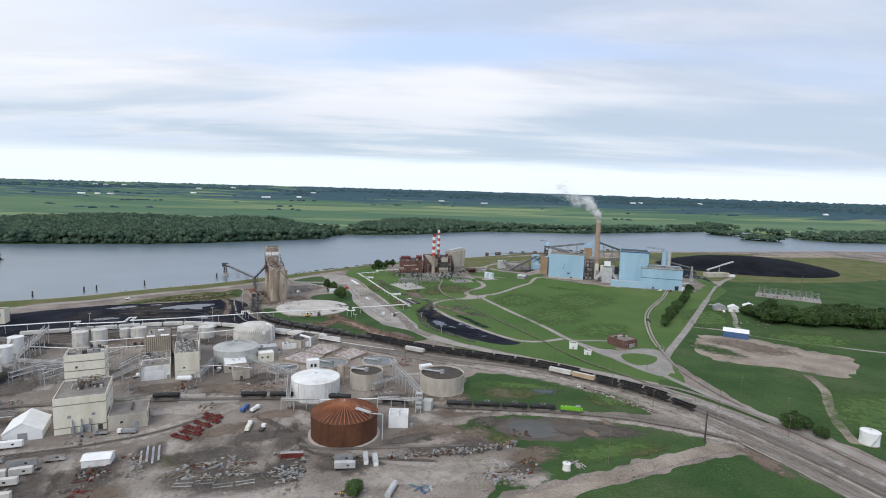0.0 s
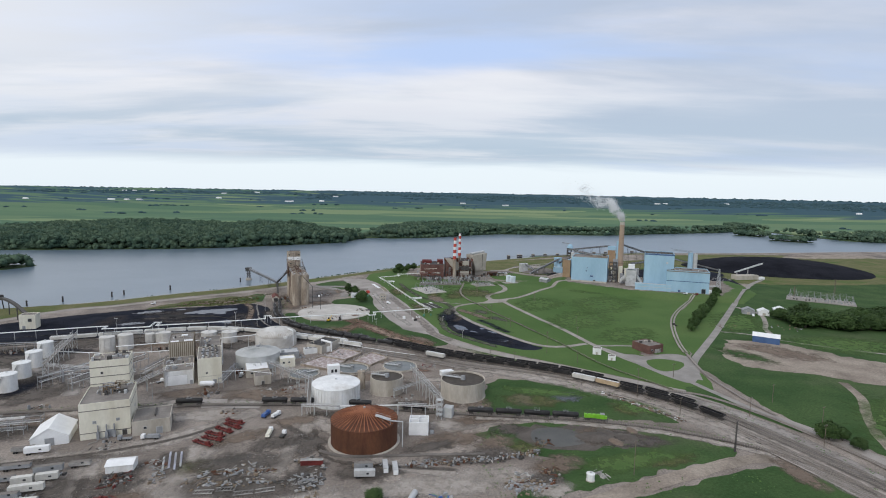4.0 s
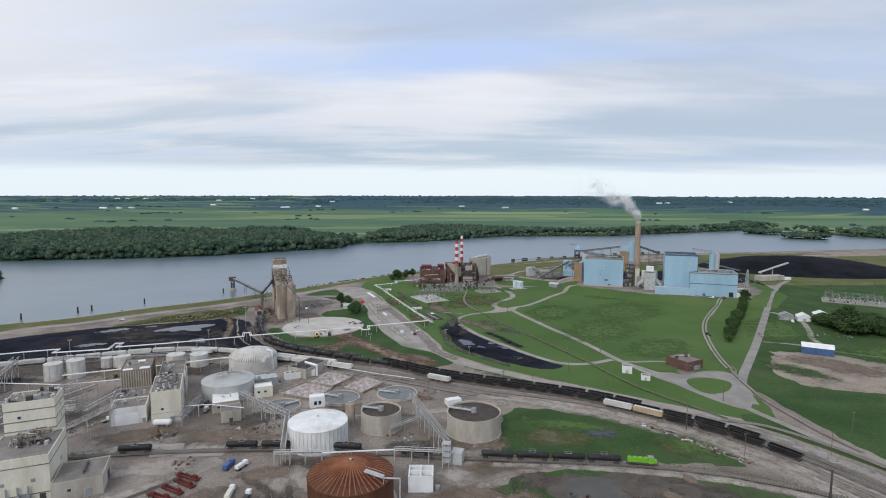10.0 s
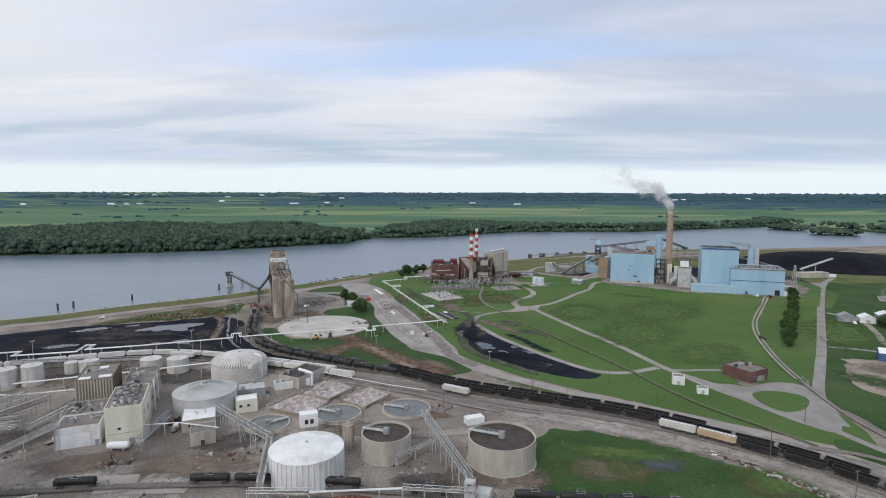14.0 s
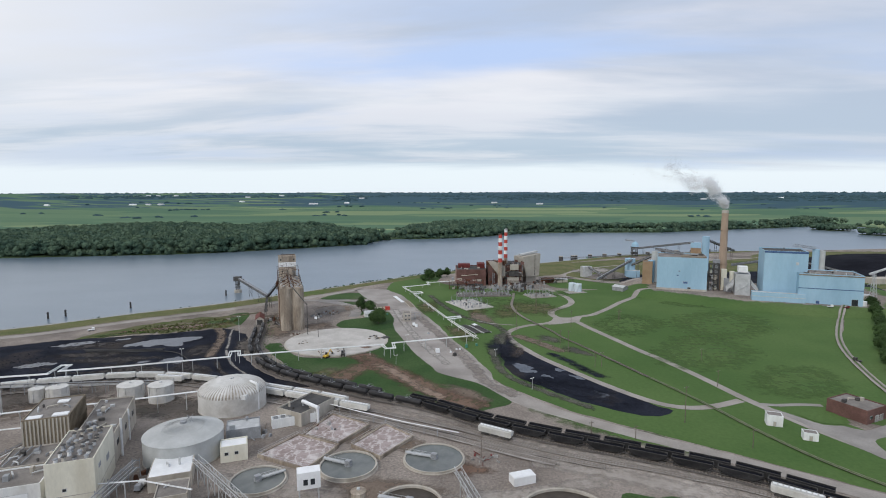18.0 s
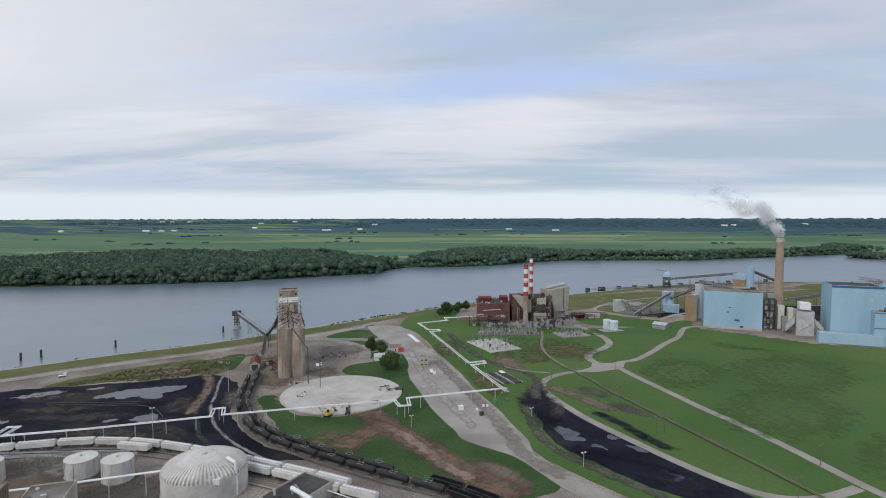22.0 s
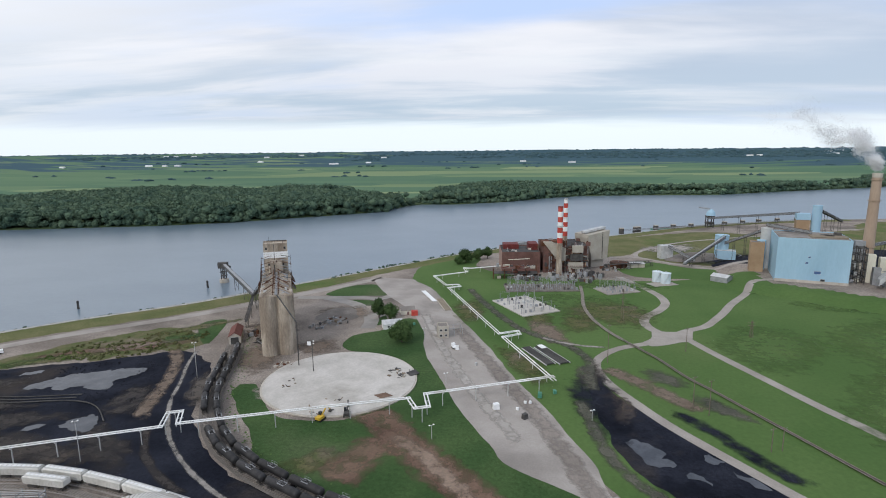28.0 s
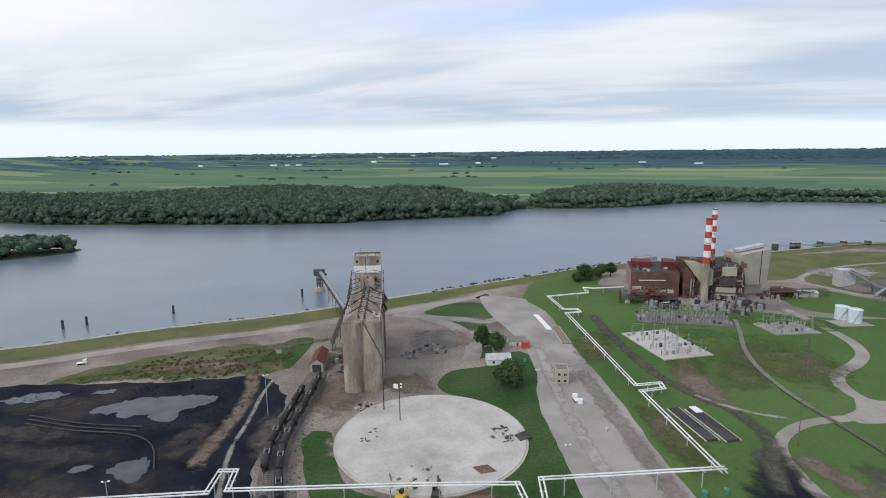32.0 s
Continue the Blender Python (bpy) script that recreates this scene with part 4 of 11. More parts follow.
for x, y, rx, ry, rz, m in (
    (-100, 200, 70, 20, 4, "soft_dry"), (-140, 190, 26, 34, 0, "soft_dry"), (-232, 190, 40, 16, 14, "soft_dry"), (-60, 205, 44, 14, 4, "soft_dry"), (0, 222, 40, 10, 8, "soft_dry"), (-140, 296, 26, 12, 10, "soft_dry"), (-180, 290, 24, 8, 14, "soft_dry"),
    (-232, 500, 40, 10, -10, "soft_grime"), (-262, 520, 34, 8, 8, "soft_grime"), (-215, 545, 9, 22, 20, "soft_grime"), (-285, 530, 30, 8, 10, "soft_grime"), (-200, 505, 26, 9, -40, "soft_grime"), (-300, 552, 24, 9, 25, "soft_grime"),
    (-252, 616, 30, 9, 28, "soft_red"), (-286, 600, 26, 7, 28, "soft_red"), (-240, 628, 16, 8, 40, "soft_grass"), (-300, 585, 24, 6, 28, "soft_grass"),
    (-8, 655, 10, 30, 22, "soft_brown"), (-14, 690, 12, 26, 18, "soft_weed"), (14, 676, 14, 22, 0, "soft_weed"), (60, 556, 6, 18, 38, "soft_stain"), (44, 588, 8, 14, 38, "soft_stain"), (-26, 600, 10, 30, 20, "soft_weed"), (8, 588, 9, 18, -8, "soft_mud"), (12, 556, 9, 16, 0, "soft_brown"),
    (86, 337, 12, 9, 20, "soft_puddle"), (100, 276, 20, 13, 0, "soft_mud"), (92, 284, 14, 8, 20, "soft_brown"), (-22, 386, 14, 7, -20, "soft_red"),
    (-100, 240, 26, 16, 10, "soft_mud"), (-118, 236, 12, 9, 0, "soft_weed"), (-88, 262, 18, 9, 20, "soft_mud"), (-110, 268, 20, 8, 40, "soft_brown"),
    (-70, 262, 10, 16, 0, "soft_mud"), (-84, 292, 16, 8, 20, "soft_brown"), (-60, 300, 20, 7, 0, "soft_mud"), (-5, 262, 20, 6, 20, "soft_mud"),
    (6, 270, 22, 10, 20, "soft_brown"), (20, 252, 30, 8, 12, "soft_mud"), (60, 246, 16, 10, 30, "soft_brown"), (52, 232, 12, 7, 20, "soft_mud"),
    (8, 292, 20, 10, 15, "soft_dry"), (30, 268, 12, 9, 30, "soft_brown"), (-188, 240, 22, 5, 14, "soft_mud"), (-224, 226, 24, 4, 14, "soft_mud"),
    (-180, 206, 20, 26, 110, "soft_mud"), (-222, 208, 16, 11, 14, "soft_tar"), (-250, 192, 26, 8, 14, "soft_mud"), (-225, 186, 18, 7, 10, "soft_brown"),
    (-150, 222, 14, 16, 0, "soft_mud"), (-140, 206, 16, 10, 0, "soft_brown"), (-64, 232, 10, 16, 0, "soft_mud"), (-90, 218, 34, 12, 6, "soft_mud"),
    (-134, 242, 8, 14, 20, "soft_mud"), (-36, 234, 18, 10, 5, "soft_mud"), (-255, 262, 34, 14, 14, "soft_mud"), (-230, 282, 26, 9, 14, "soft_brown"),
    (-290, 330, 36, 20, 40, "soft_coal"), (-262, 322, 26, 16, 60, "soft_mud"), (-330, 312, 42, 18, 20, "soft_mud"), (-350, 292, 40, 12, 16, "soft_mud"),
    (-340, 390, 46, 24, 12, "soft_mud"), (-330, 410, 50, 12, 12, "soft_coal"), (-420, 375, 60, 18, 14, "soft_slab"), (-400, 400, 50, 14, 14, "soft_mud"),
    (-290, 440, 80, 16, 20, "soft_mud"), (-220, 440, 70, 18, 6, "soft_brown"), (-180, 440, 50, 16, -10, "soft_mud"), (-215, 350, 22, 18, 30, "soft_mud"),
    (-240, 360, 26, 22, 20, "soft_tar"), (-170, 330, 24, 10, 20, "soft_brown"), (-120, 330, 30, 14, 10, "soft_brown"), (-110, 352, 20, 10, 30, "soft_mud"),
    (-48, 366, 26, 10, -10, "soft_brown"), (-20, 318, 14, 8, 0, "soft_mud"), (0, 320, 16, 10, 0, "soft_brown"), (24, 322, 12, 9, 0, "soft_brown"), (-60, 410, 40, 9, -24, "soft_brown"),
    (20, 296, 16, 9, 10, "soft_brown"), (36, 300, 18, 6, 5, "soft_brown"), (40, 286, 12, 8, 0, "soft_mud"), (100, 276, 22, 10, 10, "soft_brown"), (112, 272, 22, 7, 10, "soft_mud"), (46, 262, 12, 8, 0, "soft_weed"), (36, 278, 9, 7, 0, "soft_grass"),
    (60, 330, 22, 12, 0, "soft_weed"), (120, 318, 14, 9, -40, "soft_weed"), 
    (120, 252, 18, 6, 20, "soft_weed"), (180, 240, 18, 8, 100, "soft_brown"),
    (150, 560, 50, 34, 40, "soft_olive"), (200, 640, 60, 40, 50, "soft_olive"), (120, 640, 40, 30, 60, "soft_olive"), (230, 730, 50, 24, 0, "soft_olive"), (180, 500, 36, 24, 40, "soft_olive"), (20, 720, 40, 30, 0, "soft_olive"), (60, 780, 40, 16, 0, "soft_olive"), (320, 560, 30, 60, -30, "soft_olive"), (380, 480, 60, 30, 0, "soft_olive"), (300, 300, 60, 40, 30, "soft_olive"), (60, 420, 50, 9, -30, "soft_olive"), (130, 320, 20, 10, -40, "soft_olive"), (70, 345, 30, 8, -10, "soft_olive"), (100, 250, 36, 9, 20, "soft_olive"),
    (-60, 500, 18, 8, -50, "soft_weed"), (-20, 470, 20, 7, -40, "soft_brown"), (-110, 500, 14, 8, 30, "soft_weed"), (-150, 620, 16, 12, 0, "soft_brown"), (-176, 600, 12, 24, 20, "soft_brown"), (-186, 560, 9, 22, 25, "soft_mud"), (-150, 560, 10, 16, 30, "soft_dry"), (-130, 700, 18, 14, 0, "soft_dry"), (-262, 612, 24, 6, 28, "soft_brown"), (-290, 590, 26, 6, 28, "soft_weed"), (-190, 650, 18, 20, 40, "soft_brown"), (-240, 650, 30, 6, 42, "soft_weed"), (-150, 690, 22, 16, 0, "soft_brown"), (-60, 700, 12, 30, 0, "soft_weed"), (40, 700, 30, 30, 0, "soft_weed"), (6, 560, 12, 40, 0, "soft_coal"), (40, 480, 36, 10, -35, "soft_coal"), 
):
    tone = {"soft_mud": "dark wet mud in the yard", "soft_dry": "dry pale dirt in the yard", "soft_brown": "brown trodden dirt", "soft_weed": "weedy thin grass", "soft_grass": "clump of green grass", "soft_coal": "black coal dust stain", "soft_slab": "stained concrete paving", "soft_tar": "worn grey asphalt", "soft_olive": "drier olive patch of lawn", "soft_puddle": "wet sunken patch of grass", "soft_red": "red-brown soil spill", "soft_grime": "brown grime on coal dust", "soft_stain": "coal-stained grass"}[m]
    blob("ground_stain", x, y, rx, ry, rz, m, 4 if m in ("soft_mud", "soft_coal", "soft_grime") else 3 if m == "soft_brown" else 2, tone)


# ---- materials of built things ----
M.update(
    cream=mat("cream_cladding", (0.66, 0.635, 0.53), (0.73, 0.705, 0.60), 0.12, 1.0, 0.7, grit=0.08, c=(0.58, 0.545, 0.44), stretch=(1, 1, 0.35)),
    white=mat("chalky_white_paint", (0.68, 0.69, 0.68), (0.80, 0.81, 0.80), 0.15, 1.2, 0.6, grit=0.07, c=(0.55, 0.54, 0.51), stretch=(1, 1, 0.4)),
    clean_white=mat("white_sheet_metal", (0.74, 0.75, 0.75), (0.82, 0.83, 0.83), 0.2, 1.2, 0.5, grit=0.05),
    white_car=mat("dusty_white_railcar_paint", (0.52, 0.51, 0.47), (0.66, 0.65, 0.61), 0.2, 1.0, 0.6, grit=0.12, rnd=0.15, c=(0.38, 0.34, 0.28)),
    rust=mat("rusted_steel", (0.080, 0.035, 0.020), (0.126, 0.053, 0.028), 0.15, 1.3, 0.85, grit=0.22, c=(0.07, 0.026, 0.018), stretch=(1, 1, 0.3)),
    conc_wall=mat("stained_concrete_wall", (0.40, 0.37, 0.32), (0.50, 0.46, 0.40), 0.15, 1.0, 0.9, grit=0.12, c=(0.31, 0.28, 0.23), stretch=(1, 1, 0.3)),
    silo_conc=mat("old_silo_concrete", (0.25, 0.205, 0.16), (0.43, 0.375, 0.305), 0.12, 0.7, 0.9, grit=0.25, cut=(0.42, 0.58), c=(0.17, 0.138, 0.105), stretch=(1, 1, 0.18)),
    dome=mat("dull_grey_membrane", (0.42, 0.43, 0.42), (0.50, 0.51, 0.50), 0.1, 1.0, 0.6, grit=0.06, c=(0.36, 0.37, 0.36)),
    dome_white=mat("weathered_white_dome", (0.52, 0.51, 0.48), (0.64, 0.63, 0.60), 0.12, 1.0, 0.65, grit=0.1, c=(0.40, 0.37, 0.33)),
    brown_metal=mat("tan_ribbed_cladding", (0.185, 0.152, 0.108), (0.235, 0.195, 0.14), 0.2, 1.0, 0.7, grit=0.1),
    roof_grey=mat("gravel_roof", (0.17, 0.155, 0.14), (0.25, 0.23, 0.21), 0.1, 1.5, 0.95, grit=0.18, c=(0.12, 0.11, 0.10)),
    roof_dark=mat("tar_roof", (0.045, 0.045, 0.045), (0.08, 0.078, 0.075), 0.12, 1.2, 0.85, grit=0.15),
    steel=mat("galvanised_steel", (0.46, 0.47, 0.47), (0.58, 0.59, 0.59), 0.3, 2.0, 0.5, 0.3, grit=0.08),
    grey_steel=mat("grey_painted_steel", (0.24, 0.25, 0.26), (0.32, 0.33, 0.34), 0.3, 1.5, 0.6, grit=0.12),
    dark_steel=mat("dark_steel", (0.05, 0.048, 0.046), (0.09, 0.085, 0.08), 0.3, 1.5, 0.7, grit=0.15),
    black_car=mat("black_railcar_paint", (0.016, 0.016, 0.018), (0.032, 0.031, 0.031), 0.25, 1.2, 0.55, grit=0.2, rnd=0.3, c=(0.06, 0.05, 0.042)),
    brown_car=mat("tan_lettered_railcar", (0.40, 0.30, 0.19), (0.48, 0.38, 0.25), 0.2, 1.0, 0.7, grit=0.12),
    rail=mat("rail_steel", (0.22, 0.19, 0.165), (0.28, 0.245, 0.215), 0.5, 2.0, 0.6, 0.2, grit=0.1),
    tie=mat("wooden_sleeper", (0.21, 0.19, 0.168), (0.29, 0.262, 0.235), 0.4, 2.0, 0.9),
    loco_green=mat("bright_green_locomotive", (0.16, 0.42, 0.03), (0.20, 0.48, 0.04), 0.5, 2.0, 0.45, grit=0.06),
    glass=mat("dark_window_glass", (0.03, 0.035, 0.04), (0.045, 0.05, 0.055), 0.5, 2.0, 0.1, bump=0, grit=0.05, spec=0.5),
    blue=mat("pale_blue_cladding", (0.31, 0.48, 0.60), (0.355, 0.525, 0.645), 0.05, 0.6, 0.6, grit=0.05, c=(0.275, 0.435, 0.555), stretch=(1, 1, 0.3)),
    blue_deep=mat("deep_blue_cladding", (0.05, 0.10, 0.22), (0.07, 0.13, 0.27), 0.2, 1.0, 0.6, grit=0.08),
    brick=mat("red_brown_brick", (0.118, 0.064, 0.054), (0.165, 0.090, 0.076), 0.15, 1.6, 0.9, grit=0.2, c=(0.10, 0.052, 0.042)),
    pink_brick=mat("faded_pink_brick", (0.29, 0.195, 0.165), (0.34, 0.235, 0.20), 0.15, 1.6, 0.9, grit=0.12),
    tan=mat("tan_precast_panel", (0.36, 0.33, 0.28), (0.43, 0.40, 0.345), 0.1, 1.0, 0.85, grit=0.08, c=(0.37, 0.34, 0.29)),
    tan_brick=mat("brown_brick_cladding", (0.31, 0.21, 0.13), (0.37, 0.26, 0.165), 0.1, 1.0, 0.85, grit=0.1),
    chimney=mat("tan_chimney_brick", (0.345, 0.26, 0.195), (0.41, 0.315, 0.24), 0.08, 0.8, 0.9, grit=0.1, c=(0.29, 0.215, 0.165), stretch=(1, 1, 0.3)),
    red=mat("faded_red_paint", (0.40, 0.05, 0.04), (0.48, 0.075, 0.055), 0.3, 1.5, 0.6, grit=0.1),
    dark_red=mat("dark_red_paint", (0.105, 0.021, 0.019), (0.155, 0.031, 0.027), 0.3, 1.5, 0.65, grit=0.15),
    yellow=mat("yellow_machine_paint", (0.60, 0.38, 0.04), (0.66, 0.44, 0.06), 0.4, 2.0, 0.5, grit=0.08),
    truck_blue=mat("blue_truck_paint", (0.04, 0.095, 0.26), (0.06, 0.13, 0.34), 0.5, 2.0, 0.4, grit=0.05),
    teal=mat("teal_green_paint", (0.06, 0.20, 0.14), (0.09, 0.26, 0.19), 0.5, 2.0, 0.5, grit=0.08),
    rubber=mat("black_rubber", (0.015, 0.015, 0.015), (0.025, 0.025, 0.025), 1.0, 4.0, 0.8),
    sludge=mat("dark_tank_water", (0.050, 0.042, 0.034), (0.075, 0.062, 0.050), 0.2, 1.0, 0.6, bump=0.05, grit=0.2, spec=0.2),
    pool=mat("grey_settling_water", (0.11, 0.12, 0.115), (0.15, 0.16, 0.15), 0.15, 1.0, 0.25, bump=0.05, grit=0.08, spec=0.5),
    foam=mat("pinkish_foaming_water", (0.27, 0.215, 0.20), (0.37, 0.31, 0.295), 0.2, 1.2, 0.8, grit=0.12, cut=(0.42, 0.6)),
    timber=mat("weathered_timber", (0.15, 0.115, 0.08), (0.23, 0.18, 0.13), 0.4, 2.0, 0.9),
    pole=mat("utility_pole_wood", (0.13, 0.105, 0.085), (0.19, 0.155, 0.125), 0.4, 2.0, 0.9),
    dark_red_roof=mat("rusty_red_roof", (0.12, 0.045, 0.036), (0.17, 0.062, 0.05), 0.3, 1.5, 0.8),
    light_glass=mat("lamp_glass", (0.8, 0.8, 0.78), (0.85, 0.85, 0.83), 1, 3, 0.3, bump=0),
)

M["dirty_dome"] = mat("dirt_streaked_membrane", (0.27, 0.235, 0.19), (0.46, 0.43, 0.39), 0.25, 1.2, 0.8, grit=0.2)
M["pale_blue"] = mat("bluish_white_paint", (0.55, 0.64, 0.69), (0.63, 0.71, 0.75), 0.2, 1.0, 0.6, grit=0.06)
M["lilac_steel"] = mat("bluish_primed_steel", (0.42, 0.43, 0.52), (0.54, 0.55, 0.62), 0.3, 1.5, 0.6, grit=0.1)
M["scrap_pale"] = mat("dull_pale_scrap", (0.21, 0.205, 0.195), (0.37, 0.36, 0.34), 0.3, 1.5, 0.7, grit=0.2, rnd=0.3)
M["rust_rib"] = mat("bright_rust_rib", (0.20, 0.075, 0.04), (0.30, 0.12, 0.06), 0.2, 1.3, 0.85, grit=0.25)


# ---- railway ----
class Line:
    """A smoothed track line with places by the metre."""

    def __init__(self, pts, shift=0.0):
        p = np.array(smooth_line(pts, 3.0))
        d = np.gradient(p, axis=0)
        d /= np.linalg.norm(d, axis=1)[:, None]
        self.p = p + np.stack([-d[:, 1], d[:, 0]], 1) * shift
        self.s = np.r_[0, np.cumsum(np.linalg.norm(np.diff(self.p, axis=0), axis=1))]
        self.length = float(self.s[-1])

    def at(self, s):
        x, y = np.interp(s, self.s, self.p[:, 0]), np.interp(s, self.s, self.p[:, 1])
        a, b = max(s - 6, 0), min(s + 6, self.length)
        dx = np.interp(b, self.s, self.p[:, 0]) - np.interp(a, self.s, self.p[:, 0])
        dy = np.interp(b, self.s, self.p[:, 1]) - np.interp(a, self.s, self.p[:, 1])
        return float(x), float(y), math.degrees(math.atan2(dy, dx))

    def near(self, x, y):
        return float(self.s[np.argmin(np.hypot(self.p[:, 0] - x, self.p[:, 1] - y))])


MAIN = [(-208, 645), (-203, 622), (-195, 600), (-187, 574), (-179, 549), (-167, 526), (-151, 505), (-131, 489), (-110, 477), (-88, 466), (-64, 455), (-40, 444), (-8, 424), (24, 409), (57, 396), (92, 380), (125, 357), (148, 340), (168, 318), (183, 295), (199, 262), (213, 225), (226, 180)]
WHITE_LINE = [(-420, 404), (-340, 436), (-290, 457), (-261, 469), (-231, 478.5), (-212, 480.5), (-193, 480), (-166, 474.5), (-134, 465), (-101, 454), (-80, 446), (-66, 441), (-26, 424), (3, 409), (28, 398), (62, 386), (96, 371), (126, 350), (150, 330), (168, 308), (182, 282), (196, 250), (208, 215), (220, 170)]
SIDING = [(-330, 268), (-260, 292), (-200, 303), (-166, 308), (-132, 312), (-86, 314), (-40, 311), (0, 306), (55, 302), (87, 299), (115, 294), (140, 286), (168, 272), (190, 252), (206, 222)]
L_MAIN, L_MAIN2 = Line(MAIN), Line(MAIN, 5.2)
L_WHITE, L_WHITE2, L_WHITE3 = Line(WHITE_LINE), Line(WHITE_LINE[2:], -5.0), Line(WHITE_LINE[3:], -10.0)
L_SIDING = Line(SIDING)
L_EAST = Line([(160, 352), (182, 342), (200, 318), (214, 290), (226, 258), (238, 215), (250, 170)])
L_PLANT = Line([(350, 716), (344, 707), (318, 672), (300, 646), (270, 600), (249, 559), (230.5, 510), (217, 465), (209.5, 428), (204.5, 400), (202.8, 383), (204, 359), (206, 336), (212, 308)])
L_SPUR = Line([(30, 775), (27.5, 748), (23.5, 715), (24.4, 686), (29.2, 662), (35, 645), (42, 628.3), (49, 611), (55.5, 589), (63, 573), (70.5, 555), (81.5, 529), (91, 506), (101, 483), (112, 455), (122, 425), (134, 398), (150, 374), (166, 350)])


strip("track_ground", [tuple(L_WHITE.at(q)[:2]) for q in np.arange(L_WHITE.near(-10, 416), L_WHITE.length, 24.0)], 24, "dry", 1, "pale trodden ballast ground of the rail yard", "ground", 0.2)
TRACKS = []


def lay_track(line, s0, s1, bed, ballast, sleepers=True):
    g = tagged(new("railway_track"), "steel rails on sleepers and stone ballast", "railway track", kind="structure")
    pts = [np.array(line.at(s)[:2]) for s in np.arange(s0, s1, 4.0)]
    bm = bmesh.new()
    TRACKS.append(line)
    strip_mesh(bm, pts, bed, 0.58 + 0.004 * len(TRACKS), 0.2)
    part("ballast", bm, ballast, g)
    for side in (-0.75, 0.75):
        bm = bmesh.new()
        last = None
        for s in np.arange(s0, s1, 4.0):
            x, y, a = line.at(s)
            n = Vector((-math.sin(radians(a)), math.cos(radians(a)), 0)) * side
            q = Vector((x, y, (0.82 if line is L_SPUR else 1.02) + max(lift(x, y), 0.0))) + n
            if last:
                beam(bm, last, q, 0.16, 0.18)
            last = q
        part("rail", bm, "rail", g)
    if sleepers:
        bm = bmesh.new()
        for s in np.arange(s0, s1, 1.3):
            x, y, a = line.at(s)
            box(bm, x, y, 0.62, 0.5, 2.6, 0.22, a)
        tagged(part("sleepers", bm, "tie", g), kind="stuff")


for ln, a, b, w, k in ((L_MAIN, 0, L_MAIN.length, 5.0, "dark_ballast"), (L_MAIN2, 20, L_MAIN2.length, 5.0, "dark_ballast"), (L_WHITE, 0, L_WHITE.length, 3.6, "ballast"), (L_WHITE2, 0, L_WHITE2.near(40, 388), 3.6, "ballast"), (L_WHITE2, L_WHITE2.near(170, 288), L_WHITE2.length, 3.6, "ballast"), (L_WHITE3, 90, L_WHITE3.near(20, 390), 4.5, "ballast"), (L_WHITE3, L_WHITE3.near(176, 264), L_WHITE3.length, 4.5, "ballast"), (L_SIDING, 0, L_SIDING.length, 4.0, "dark_ballast"), (L_EAST, 0, L_EAST.length, 3.4, "ballast"), (L_PLANT, 0, L_PLANT.near(212, 442), 4.6, "gravel"), (L_PLANT, L_PLANT.near(212, 442), L_PLANT.length, 2.0, "gravel"), (L_SPUR, 0, L_SPUR.near(36, 642), 2.4, "dark_ballast"), (L_SPUR, L_SPUR.near(36, 642), L_SPUR.near(93, 500), 1.5, "mud"), (L_SPUR, L_SPUR.near(93, 500), L_SPUR.length, 1.3, "olive")):
    lay_track(ln, a, b, w, k, ln is not L_PLANT and (ln is not L_SPUR or a == 0))
verge = bmesh.new()
strip_mesh(verge, [np.array(L_PLANT.at(s)[:2]) for s in np.arange(0, L_PLANT.near(212, 442), 4.0)], 1.2, 0.66, 0.2)
tagged(part("track_weeds", verge, "olive"), "thin grass between the plant rails", "grass", kind="structure")
RAIL_Z = 1.02


def bogie_mesh():
    bm = bmesh.new()
    for x in (-0.9, 0.9):
        for y in (-0.75, 0.75):
            rod(bm, (x, y - 0.07, 0.45), (x, y + 0.07, 0.45), 0.45, 10)
        rod(bm, (x, -0.8, 0.45), (x, 0.8, 0.45), 0.09, 6)
    for y in (-1.0, 1.0):
        box(bm, 0, y, 0.4, 2.4, 0.2, 0.35)
    box(bm, 0, 0, 0.5, 0.5, 2.0, 0.35)
    return bm


def running_gear(t, x1=5.9):
    a = part("bogie", bogie_mesh(), "dark_steel", t)
    a.location.x = -x1
    again("bogie", a, t, pose(x1, 0, 0))
    bm = bmesh.new()
    box(bm, 0, 0, 0.95, 16.6, 0.5, 0.35)
    for x in (-8.5, 8.5):
        box(bm, x, 0, 0.85, 0.9, 0.3, 0.3)
    part("underframe", bm, "dark_steel", t)


